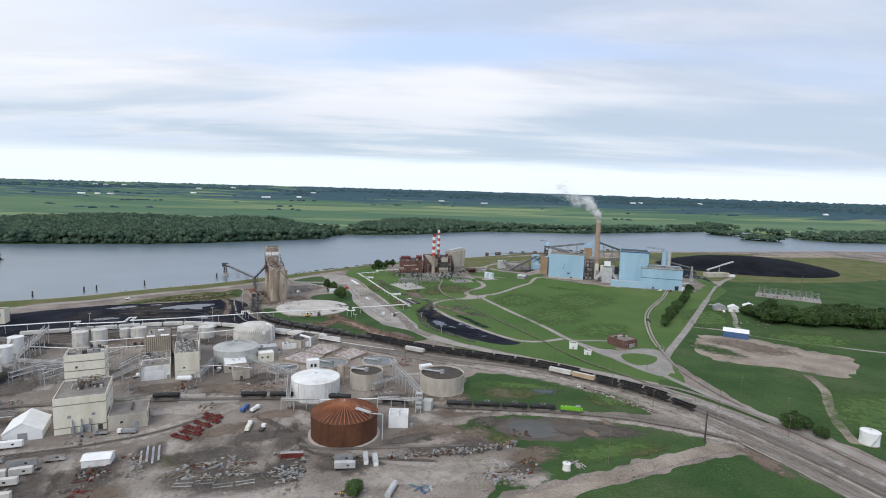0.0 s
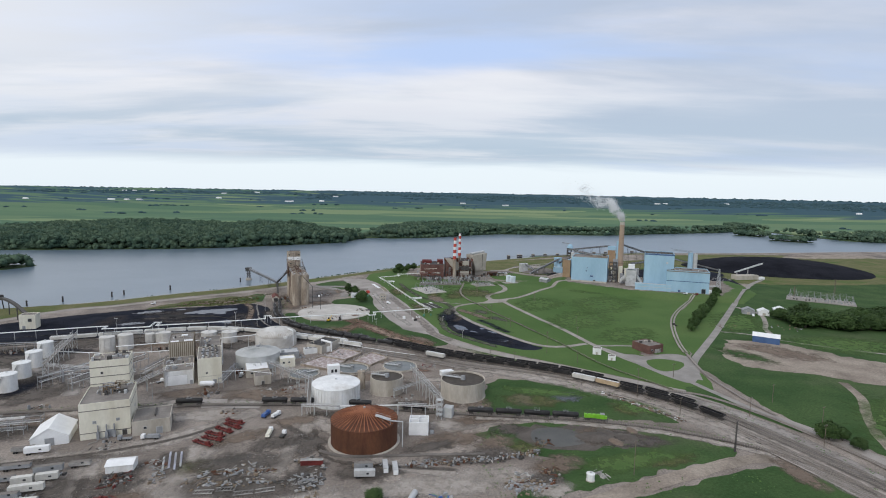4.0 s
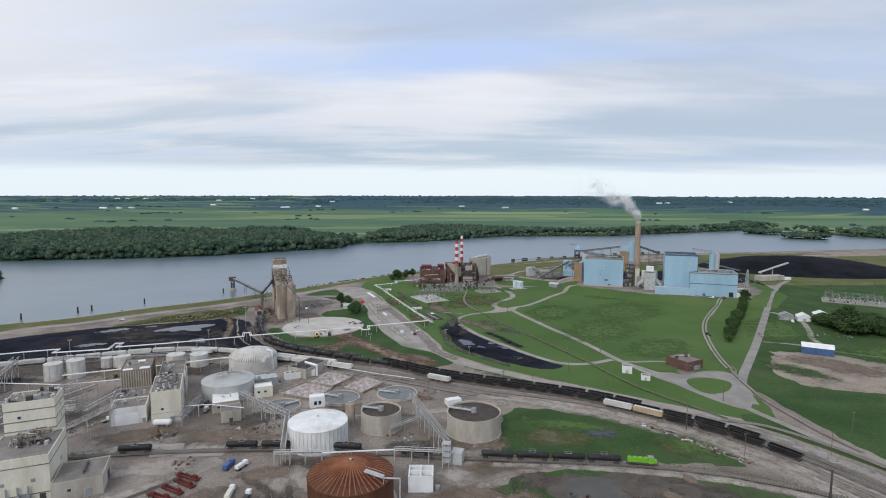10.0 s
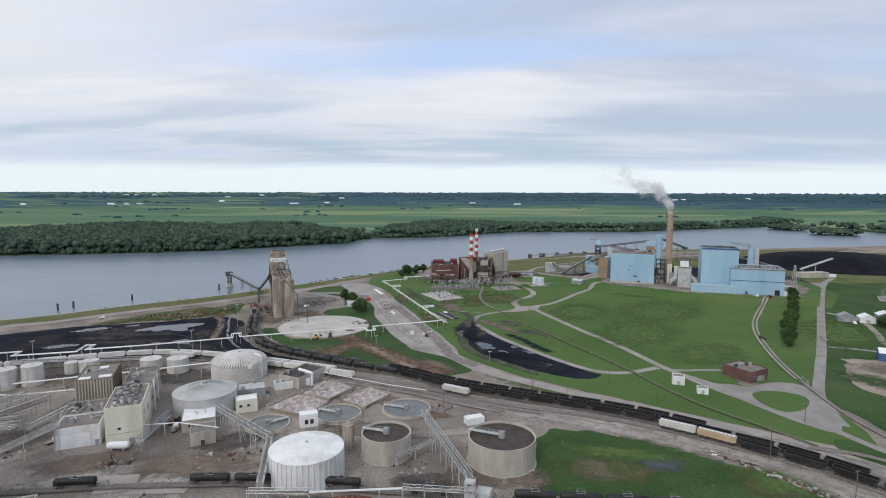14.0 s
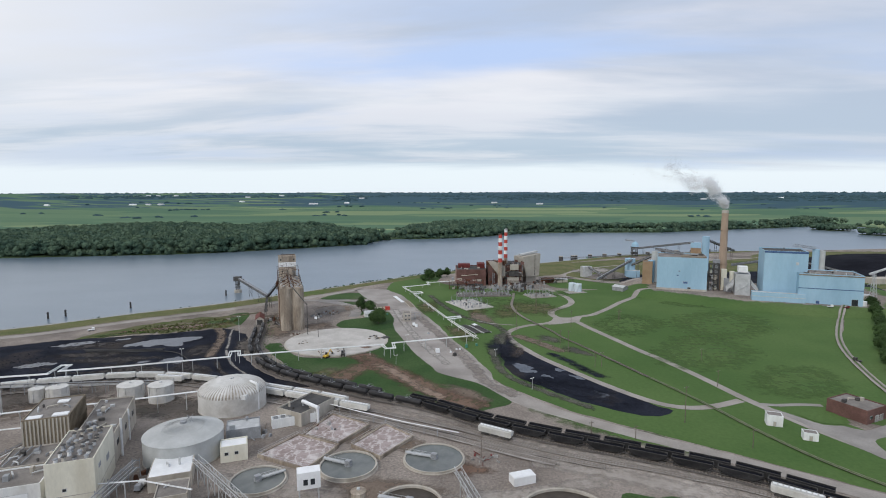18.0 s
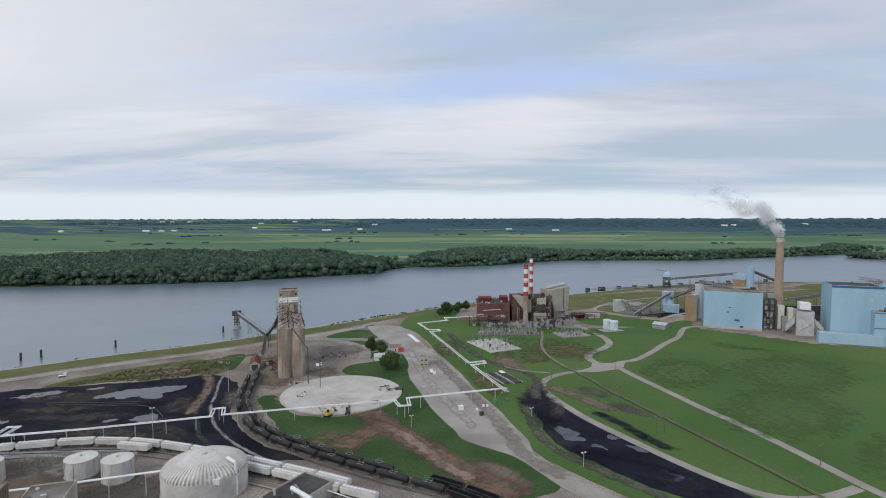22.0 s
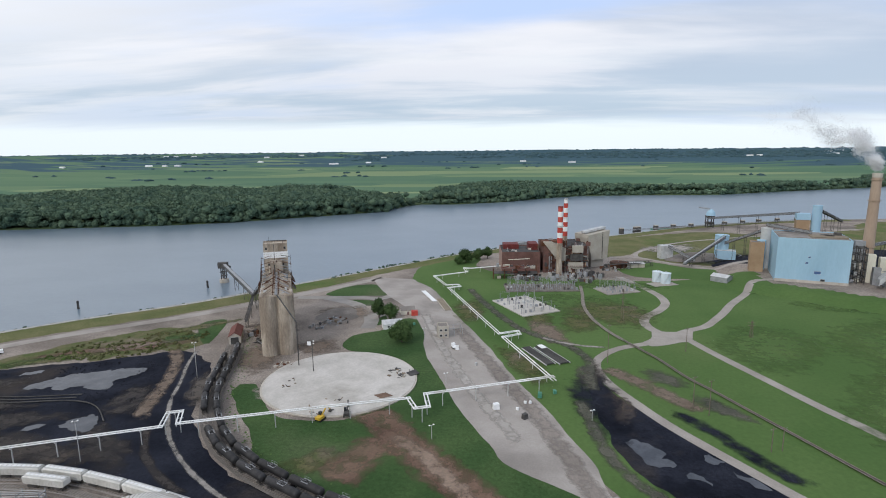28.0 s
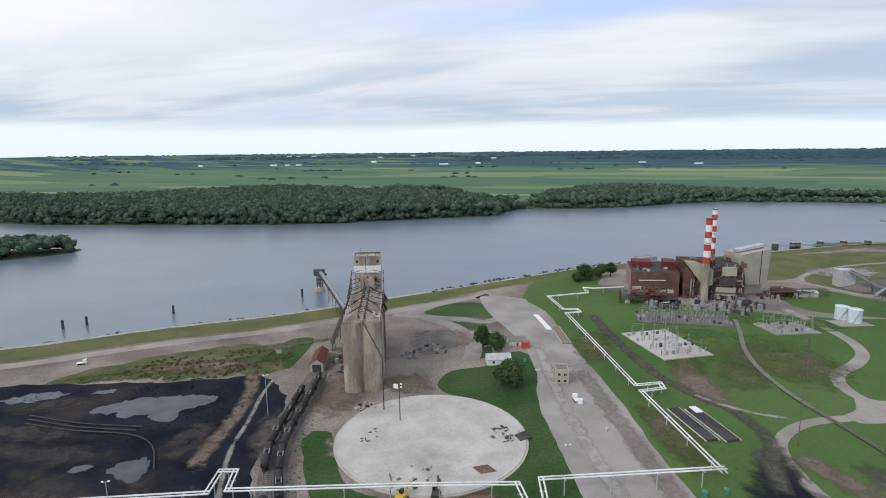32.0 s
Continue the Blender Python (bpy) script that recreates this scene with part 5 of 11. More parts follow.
def hopper_car(paint, label):
    t = thing("hopper_car", 0, 0, label, "railcar", "freight cars in the yard")
    bm = bmesh.new()
    prof = [(-8.4, 2.3), (-7.9, 1.75), (7.9, 1.75), (8.4, 2.3), (8.4, 4.2), (-8.4, 4.2)]
    sides = [[bm.verts.new((x, y, z)) for x, z in prof] for y in (-1.55, 1.55)]
    n = len(prof)
    for i in range(n):
        bm.faces.new((sides[0][i], sides[0][(i + 1) % n], sides[1][(i + 1) % n], sides[1][i]))
    bm.faces.new(sides[0][::-1]), bm.faces.new(sides[1])
    for k in range(13):
        for y in (-1.58, 1.58):
            box(bm, -7.5 + k * 1.25, y, 1.9, 0.12, 0.12, 2.3)
    part("body", bm, paint, t)
    # chutes in dark steel: the shadow below the car is put into their colour
    for x in (-4.8, 0, 4.8):
        bm = bmesh.new()
        box(bm, x, 0, 0.7, 3.4, 2.4, 1.05, 0, 1.0)
        part("chute", bm, "dark_steel", t)
    bm = bmesh.new()
    for s in (-1, 1):
        vs = [bm.verts.new(v) for v in ((-8, s * 1.58, 4.2), (8, s * 1.58, 4.2), (8, s * 0.6, 4.55), (-8, s * 0.6, 4.55))]
        bm.faces.new(vs if s > 0 else vs[::-1])
    box(bm, 0, 0, 4.2, 16, 1.2, 0.36)
    part("roof", bm, paint, t)
    bm = bmesh.new()
    for k in range(9):
        box(bm, -7.2 + k * 1.8, 0, 4.56, 1.25, 0.85, 0.22)
    part("hatch_cover", bm, "clean_white", t, "row of white roof hatches")
    bm = bmesh.new()
    for y in (-0.95, 0.95):
        box(bm, 0, y, 4.6, 16.2, 0.35, 0.06)
    part("running_board", bm, "steel", t)
    for x in (-7.8, 7.8):
        bm = bmesh.new()
        for y in (-1.2, -0.8):
            rod(bm, (x, y, 1.2), (x, y, 4.4), 0.04, 4)
        for k in range(8):
            rod(bm, (x, -1.2, 1.5 + k * 0.38), (x, -0.8, 1.5 + k * 0.38), 0.03, 4)
        part("ladder", bm, "dark_steel", t)
    running_gear(t)
    return t


def tank_car(paint, label):
    t = thing("tank_car", 0, 0, label, "railcar", "freight cars in the yard")
    bm = bmesh.new()
    n = 16
    rings = []
    for x, r in ((-8.0, 0.35), (-7.85, 0.95), (-7.5, 1.38), (-7.0, 1.5), (7.0, 1.5), (7.5, 1.38), (7.85, 0.95), (8.0, 0.35)):
        rings.append([bm.verts.new((x, r * math.cos(2 * math.pi * i / n), 2.75 + r * math.sin(2 * math.pi * i / n))) for i in range(n)])
    for a, b in zip(rings, rings[1:]):
        for i in range(n):
            bm.faces.new((a[i], a[(i + 1) % n], b[(i + 1) % n], b[i]))
    bm.faces.new(rings[0][::-1]), bm.faces.new(rings[-1])
    part("tank", bm, paint, t, smooth=True)
    bm = bmesh.new()
    cyl(bm, 0, 0, 4.1, 0.55, 0.5, 12)
    part("manway", bm, paint, t)
    bm = bmesh.new()
    for x in (-1.6, 1.6):
        box(bm, x, 0, 4.25, 0.06, 1.8, 0.06)
    for y in (-0.9, 0.9):
        box(bm, 0, y, 4.2, 3.2, 0.35, 0.06)
        rod(bm, (-1.6, y, 5.2), (1.6, y, 5.2), 0.04, 4)
        for x in (-1.6, 0, 1.6):
            rod(bm, (x, y, 4.2), (x, y, 5.2), 0.035, 4)
    part("platform", bm, "grey_steel", t)
    for x in (-5.9, 5.9):
        bm = bmesh.new()
        box(bm, x, 0, 1.2, 1.2, 2.2, 0.5)
        part("saddle", bm, "dark_steel", t)
    running_gear(t)
    return t


def gondola(paint, label, full=True):
    t = thing("coal_hopper", 0, 0, label, "railcar", "freight cars in the yard")
    bm = bmesh.new()
    prof = [(-7.8, 3.0), (-6.4, 2.2), (-4.2, 1.1), (4.2, 1.1), (6.4, 2.2), (7.8, 3.0), (7.8, 3.9), (-7.8, 3.9)]
    sides = [[bm.verts.new((x, y, z)) for x, z in prof] for y in (-1.55, 1.55)]
    n = len(prof)
    for i in range(n):
        if i != 6:
            bm.faces.new((sides[0][i], sides[0][(i + 1) % n], sides[1][(i + 1) % n], sides[1][i]))
    bm.faces.new(sides[0][::-1]), bm.faces.new(sides[1])
    for k in range(11):
        for y in (-1.6, 1.6):
            box(bm, -7.2 + k * 1.44, y, 2.2, 0.14, 0.12, 1.7)
    part("body", bm, paint, t)
    bm = bmesh.new()
    for y in (-1.58, 1.58):
        box(bm, 0, y, 3.85, 15.8, 0.2, 0.2)
    for x in (-7.75, 7.75):
        box(bm, x, 0, 3.85, 0.2, 3.0, 0.2)
    part("top_rail", bm, "dark_steel", t)
    bm = bmesh.new()
    box(bm, 0, 0, 3.0, 15.2, 2.9, 0.4)
    part("load" if full else "floor", bm, "coal_pile", t)
    running_gear(t)
    return t


def locomotive():
    t = thing("locomotive", 0, 0, "bright green diesel switcher locomotive on the siding", "locomotive")
    bm = bmesh.new()
    box(bm, 0, 0, 1.1, 14.5, 2.9, 0.4)
    part("deck", bm, "dark_steel", t)
    bm = bmesh.new()
    box(bm, -1.6, 0, 1.5, 9.6, 1.8, 2.3)
    box(bm, 6.0, 0, 1.5, 1.8, 1.8, 1.5)
    part("hood", bm, "loco_green", t)
    bm = bmesh.new()
    box(bm, 4.2, 0, 1.5, 2.2, 2.8, 2.7)
    cab = part("cab", bm, "loco_green", t)
    bm = bmesh.new()
    box(bm, 4.2, 0, 4.2, 2.6, 3.0, 0.15)
    part("cab_roof", bm, "grey_steel", t)
    for x in (3.08, 5.32):
        bm = bmesh.new()
        box(bm, x, 0, 3.2, 0.06, 2.2, 0.7)
        part("window", bm, "glass", cab)
    for x in (-4.5, -2.0, 0.5):
        bm = bmesh.new()
        cyl(bm, x, 0, 3.8, 0.35, 0.5, 10)
        part("exhaust_stack", bm, "dark_steel", t)
    for y in (-1.4, 1.4):
        bm = bmesh.new()
        rod(bm, (-7, y, 2.5), (3, y, 2.5), 0.04, 4)
        for k in range(6):
            rod(bm, (-7 + k * 2, y, 1.5), (-7 + k * 2, y, 2.5), 0.035, 4)
        part("handrail", bm, "loco_green", t)
    a = part("bogie", bogie_mesh(), "dark_steel", t)
    a.location.x = -4.6
    again("bogie", a, t, pose(4.6, 0, 0))
    return t


CARS = dict(
    white=hopper_car("white_car", "dusty white covered hopper car on the curved yard track"),
    tan=hopper_car("brown_car", "tan covered hopper car between black cars"),
    tank=tank_car("black_car", "black tank car coupled in a train"),
    coal=gondola("black_car", "black open coal hopper with a dark load"),
)
placed = set()


def put_car(kind, line, s):
    x, y, a = line.at(s)
    m = pose(x, y, RAIL_Z, 0, 0, a)
    if kind in placed:
        copy_thing(CARS[kind], m)
    else:
        placed.add(kind)
        CARS[kind].matrix_world = m


def train(line, s, kinds, pitch=17.9, east=1000):
    for k in kinds:
        if k != "-" and line.at(s)[0] < east:
            put_car({"w": "white", "t": "tank", "c": "coal", "b": "tan"}[k], line, s)
        s += pitch


train(L_MAIN, 60, "tttt" + "-" + "tttttttt" + "c" * 17, 17.4, 162)
train(L_MAIN2, 44, "tttttttttttt" + "-" + "ccccccccccc" + "-" + "ccccccc", 17.4, 124)
train(L_WHITE, L_WHITE.near(-330, 440), "w" * 15)
train(L_WHITE2, L_WHITE2.near(-196, 474), "w--wwwww")
train(L_WHITE, L_WHITE.near(-6, 414), "w")
train(L_WHITE, L_WHITE.near(104, 366), "wbcccc", 17.6)
train(L_SIDING, L_SIDING.near(-158, 309), "t")
train(L_SIDING, L_SIDING.near(-104, 313.5), "tttt-t")
train(L_SIDING, L_SIDING.near(24.6, 304.5), "tttt", 17.2)
loco = locomotive()
lx, ly, la = L_SIDING.at(L_SIDING.near(94, 298))
loco.matrix_world = pose(lx, ly, RAIL_Z, 0, 0, la)


# ---- the starch works ----
RZ = 23.0


def corner(x, y, w, d, rz=RZ):
    """The middle of a block of w by d whose front left corner is at x, y."""
    c, s = math.cos(radians(rz)), math.sin(radians(rz))
    return x + w / 2 * c - d / 2 * s, y + w / 2 * s + d / 2 * c


def building(name, fl, w, d, h, wall, roof, label, category, rz=RZ, parapet=0.6, z=0.0, group=""):
    """A flat-roofed block with a parapet; returns the thing, whose origin is the middle of its footprint."""
    x, y = corner(*fl, w, d, rz)
    t = thing(name, x, y, label, category, group, rz, z)
    bm = bmesh.new()
    box(bm, 0, 0, 0, w, d, h)
    part("wall", bm, wall, t)
    bm = bmesh.new()
    box(bm, 0, 0, h + 0.01, w - 0.8, d - 0.8, 0.15)
    part("roof", bm, roof, t)
    if parapet:
        bm = bmesh.new()
        for sx, sy, px, py in ((w + 0.1, 0.35, 0, -d / 2 + 0.17), (w + 0.1, 0.35, 0, d / 2 - 0.17), (0.35, d - 0.7, -w / 2 + 0.17, 0), (0.35, d - 0.7, w / 2 - 0.17, 0)):
            box(bm, px, py, h + 0.005, sx, sy, parapet)
        part("parapet", bm, wall, t)
    return t


def bands(t, w, d, heights, material, thick=0.5, proud=0.08):
    for z in heights:
        bm = bmesh.new()
        for sx, sy, px, py in ((w + 2 * proud, proud, 0, -d / 2 - proud / 2), (proud, d, w / 2 + proud / 2, 0), (proud, d, -w / 2 - proud / 2, 0)):
            box(bm, px, py, z, sx, sy, thick)
        part("cladding_band", bm, material, t, "dark horizontal band")


def openings(t, items):
    """items: name, x, y, z, width, height, side (f front, r right, l left), material."""
    for nm, x, y, z, w, h, side, m in items:
        bm = bmesh.new()
        if side == "f":
            box(bm, x, y - 0.06, z, w, 0.12, h)
        else:
            box(bm, x + (0.06 if side == "r" else -0.06), y, z, 0.12, w, h)
        ob = part(nm, bm, m, t)
        bm = bmesh.new()
        if side == "f":
            box(bm, x, y - 0.04, z - 0.15, w + 0.3, 0.08, h + 0.3)
        else:
            box(bm, x + (0.04 if side == "r" else -0.04), y, z - 0.15, 0.08, w + 0.3, h + 0.3)
        part("frame", bm, "steel", ob)


def roof_units(t, rng, x0, x1, y0, y1, z, n, m="grey_steel"):
    """Fans, ducts and boxes of various sizes on a roof."""
    for i in range(n):
        x, y = rng.uniform(x0, x1), rng.uniform(y0, y1)
        bm = bmesh.new()
        k = rng.random()
        if k < 0.35:
            box(bm, x, y, z, rng.uniform(1, 2.4), rng.uniform(1, 2.4), rng.uniform(0.8, 2.4))
            nm = "roof_unit"
        elif k < 0.65:
            r = rng.uniform(0.4, 0.9)
            hv = rng.uniform(0.8, 2.6)
            cyl(bm, x, y, z, r, hv, 10)
            cyl(bm, x, y, z + hv - 0.05, r * 1.4, 0.4, 10, r * 0.6, bottom=True)
            nm = "vent"
        else:
            a = rng.uniform(0, 6.28)
            q = (x + math.cos(a) * 4, y + math.sin(a) * 4)
            q = (min(max(q[0], x0), x1), min(max(q[1], y0), y1))
            rod(bm, (x, y, z + 0.9), (*q, z + 0.9), 0.3, 8)
            rod(bm, (x, y, z), (x, y, z + 0.9), 0.3, 8), rod(bm, (*q, z), (*q, z + 0.9), 0.3, 8)
            nm = "duct"
        part(nm, bm, rng.choice((m, "steel", "dark_steel", "conc_wall")) if m == "grey_steel" else m, t)


rng = random.Random(4)
# process tower: a lower and an upper block with dark bands
tw = building("process_building", (-193, 260.5), 24, 29, 19.4, "cream", "roof_grey", "cream-clad process building with rooftop machinery", "building")
bands(tw, 24, 29, (15.6, 3.2), "roof_grey", 0.45)
roof_units(tw, rng, -6, 10, -4, 13, 19.5, 16)
openings(tw, [("louvre", -5, -14.5, 8.5, 1.6, 1.4, "f", "grey_steel"), ("louvre", 6, -14.5, 8.8, 1.6, 1.4, "f", "grey_steel"), ("door", 2, -14.5, 0.1, 3.5, 4, "f", "grey_steel"), ("door", 9, -14.5, 0.1, 2.2, 3, "f", "dark_steel"), ("louvre", 12, 4, 9, 2, 1.6, "r", "grey_steel")])
for x in (-3.5, 0.5, 4.2):
    bm = bmesh.new()
    box(bm, x, -15.3, 0, 1.4, 1.4, 3.6), rod(bm, (x, -15.2, 3), (x, -15.2, 7.5), 0.35, 8)
    part("dust_collector", bm, "grey_steel", tw)
ux, uy = corner(-193, 260.5, 24, 29)
up_t = building("process_building", (-204.3, 288), 20, 16, 34, "cream", "roof_grey", "tall cream-clad process tower with dark bands", "building")
bands(up_t, 20, 16, (30.2, 24.8, 20.4, 10), "roof_grey", 0.5)
roof_units(up_t, rng, -9, 9, -7, 7, 34.1, 20)
openings(up_t, [("louvre", -4, -8, 26.5, 1.2, 1.2, "f", "dark_steel"), ("louvre", 10, 1, 28, 1.4, 1.4, "r", "grey_steel"), ("louvre", 10, 2, 22, 1.4, 1.4, "r", "grey_steel")])
# rooftop pipework mast
for k in range(24):
    bm = bmesh.new()
    a, b, c2 = rng.uniform(-5, 5), rng.uniform(-2, 8), rng.uniform(2.5, 5.5)
    rod(bm, (a, b, 19.4), (a, b, 19.4 + c2), rng.uniform(0.15, 0.5), 8)
    rod(bm, (a, b, 19.0 + c2), (a + 4, b + rng.uniform(-2, 2), 19.0 + c2), 0.2, 6)
    part("roof_pipe", bm, rng.choice(("roof_grey", "conc_wall", "grey_steel", "timber")), tw)
sh = building("warehouse", (-168.5, 266.5), 19, 20, 7.6, "conc_wall", "roof_grey", "low grey concrete warehouse with a flat roof", "building")
openings(sh, [("roller_door", 9.5, 3, 0.1, 5, 4.8, "r", "dark_steel"), ("window", -3, -10, 3.5, 1.4, 1.2, "f", "glass"), ("door", 4, -10, 0.1, 3, 3.6, "f", "grey_steel")])
bm = bmesh.new()
beam(bm, (1.5, -4, 9.0), (1.5, 6, 9.0), 0.8, 0.7)
box(bm, 1.5, -4, 7.75, 0.3, 0.3, 0.6), box(bm, 1.5, 6, 7.75, 0.3, 0.3, 0.6)
part("roof_duct", bm, "dark_steel", sh)


def gabled(name, x, y, w, d, eave, ridge, wall, roof, label, category, rz, along_y=False, group="", doors=()):
    t = thing(name, x, y, label, category, group, rz + (90 if along_y else 0))
    a, b = (d, w) if along_y else (w, d)
    bm = bmesh.new()
    gable_body(bm, a, b, eave, ridge)
    part("wall", bm, wall, t)
    bm = bmesh.new()
    gable(bm, a, b, eave, ridge, 0.35, 0.2)
    part("roof", bm, roof, t)
    openings(t, doors)
    return t


tx, ty = corner(-212.6, 251, 17, 20)
gabled("fabric_hall", tx, ty, 17, 20, 4.6, 9.6, "clean_white", "clean_white", "white fabric storage hall with a pitched roof", "building", RZ, True, doors=[("roller_door", -10, 0, 0.1, 4, 4, "l", "grey_steel")])

br = building("ribbed_building", (-204, 377), 17, 26, 19.5, "brown_metal", "roof_grey", "tan rib-clad building with three white skylights", "building")
for k in range(13):
    bm = bmesh.new()
    box(bm, -8.2 + k * 1.37, -13.12, 0.2, 0.6, 0.24, 19.4)
    part("rib", bm, "tan", br)
for k in range(15):
    bm = bmesh.new()
    box(bm, 8.62, -12.2 + k * 1.75, 0.2, 0.24, 0.5, 19.4)
    part("rib", bm, "brown_metal", br)
for x, y, w2 in ((-4.6, -10.4, 5.4), (4.8, -9.6, 5.8), (1.5, 7, 4.4)):
    bm = bmesh.new()
    box(bm, x, y, 19.7, w2, 3.4, 0.5)
    part("skylight", bm, "clean_white", br)
roof_units(br, rng, -7, 7, -4, 3, 19.7, 4)

fb = building("cooling_building", (-168, 345), 15.5, 30, 18, "cream", "roof_grey", "cream cooling tower block with two rows of roof fans", "building")
bands(fb, 15.5, 30, (5.5,), "conc_wall", 0.25)
for i in range(8):
    for sx in (-4.6, -1.6, 1.6, 4.6):
        px, py = sx + rng.uniform(-0.5, 0.5), -13 + i * 3.6 + rng.uniform(-0.6, 0.6)
        hv = rng.uniform(0.7, 1.9)
        bm = bmesh.new()
        cyl(bm, px, py, 18.1, 0.75, hv, 10, 0.6)
        ob = part("fan_stack", bm, rng.choice(("steel", "grey_steel", "conc_wall", "white")), fb)
        bm = bmesh.new()
        cyl(bm, px, py, 18.1 + hv, 0.95, 0.45, 10, 0.5, bottom=True)
        part("cowl", bm, rng.choice(("dark_steel", "grey_steel", "dark_steel")), ob)
openings(fb, [("window", -2, -15, 7.5, 1.2, 1.0, "f", "glass"), ("door", 3, -15, 0.1, 2.4, 2.8, "f", "grey_steel"), ("roller_door", 7.75, -4, 0.1, 3.4, 4, "r", "conc_wall"), ("louvre", 7.75, 4, 9, 4, 2.4, "r", "grey_steel"), ("louvre", 7.75, -8, 12, 3, 1.6, "r", "grey_steel")])
lb = building("process_building", (-179.9, 373.2), 15, 48, 13, "conc_wall", "roof_grey", "long grey process hall behind the cooling block", "building")
roof_units(lb, rng, -6, 6, -20, 20, 13.1, 18)
openings(lb, [("louvre", 7.5, -16 + 8 * k, 6.5, 4, 2.4, "r", "dark_steel") for k in range(5)])
bm = bmesh.new()
rod(bm, (8.6, -14, 0), (8.6, -14, 17), 0.5, 10), rod(bm, (8.6, 2, 0), (8.6, 2, 15), 0.35, 8)
part("exhaust_pipe", bm, "white", lb)
low = building("pump_building", (-189, 341), 18, 16, 9.5, "white", "roof_grey", "white low building with a brown gravel roof", "building")
patch("loading_slab", [(-156, 319), (-138, 321.5), (-134, 309.5), (-148, 305.5)], "concrete", 6, "pale concrete loading slab across the siding", "slab", curved=False, jitter=0.1)
openings(low, [("roller_door", -1, -8, 0.1, 12, 6.8, "f", "clean_white"), ("door", 7.6, -8, 0.1, 1.6, 2.6, "f", "grey_steel")])
roof_units(low, rng, -8, 8, -6, 6, 9.7, 6)
lw2 = building("process_building", (-199, 358), 20, 18.5, 8.5, "conc_wall", "roof_grey", "low brown-roofed process building", "building")
roof_units(lw2, rng, -8, 8, -7, 7, 8.6, 9)
bm = bmesh.new()
for k in range(3):
    rod(bm, (-8 + 3 * k, -8, 9.4), (-6 + 3 * k, 8, 9.4), 0.28, 8)
part("roof_pipe", bm, "grey_steel", lw2)
wr = building("control_building", (-140, 360), 15.5, 19, 6, "conc_wall", "clean_white", "building with a bright white membrane roof", "building", parapet=0.2)
openings(wr, [("window", -4, -9.5, 2.8, 1.6, 1.2, "f", "glass"), ("window", 3, -9.5, 2.8, 1.6, 1.2, "f", "glass")])
roof_units(wr, rng, -2, 3, -5, 5, 6.2, 2)
an = building("transformer_house", (-129, 346), 11, 12, 6, "conc_wall", "roof_grey", "small brown concrete annex", "building")
openings(an, [("door", 0, -6, 0.1, 2, 2.6, "f", "dark_steel")])
sw = building("pump_house", (-122.8, 384), 11, 8, 6.5, "cream", "clean_white", "small cream block house", "building")
openings(sw, [("window", -3, -4, 3.2, 1.4, 1.2, "f", "glass"), ("window", 1, -4, 3.2, 1.4, 1.2, "f", "glass")])
gb = building("compressor_building", (-129, 403), 15, 12, 5, "grey_steel", "steel", "grey metal compressor building", "building")
roof_units(gb, rng, -6, 6, -4, 5, 5.2, 2)
dk = building("dryer_building", (-114, 428), 16, 25, 6, "conc_wall", "roof_dark", "flat building with a tar-black roof", "building", -26, 0.9)
roof_units(dk, rng, -6, 6, -10, 10, 6.2, 4)
fr = building("blower_row", (-113, 418), 21, 5, 4, "white", "steel", "long low white blower house with fans", "building", 28)
for k in range(6):
    bm = bmesh.new()
    cyl(bm, -8.5 + k * 3.4, 0, 4.1, 1.1, 0.8, 12, None, False)
    cyl(bm, -8.5 + k * 3.4, 0, 4.15, 0.9, 0.2, 12)
    part("fan", bm, "grey_steel", fr)
wc = thing("white_hopper", -77.5, 361, "white steel box hopper on posts behind the tank", "hopper", rz=20)
bm = bmesh.new()
box(bm, 0, 0, 4.6, 8.5, 5, 6.5)
part("body", bm, "clean_white", wc)
for x in (-3.5, 3.5):
    for y in (-2, 2):
        bm = bmesh.new()
        box(bm, x, y, 0, 0.5, 0.5, 4.6)
        part("leg", bm, "steel", wc)
for x in (-1.2, 1.4):
    bm = bmesh.new()
    box(bm, x, -2.55, 6.2, 1.6, 0.1, 2.2)
    part("window", bm, "glass", wc)


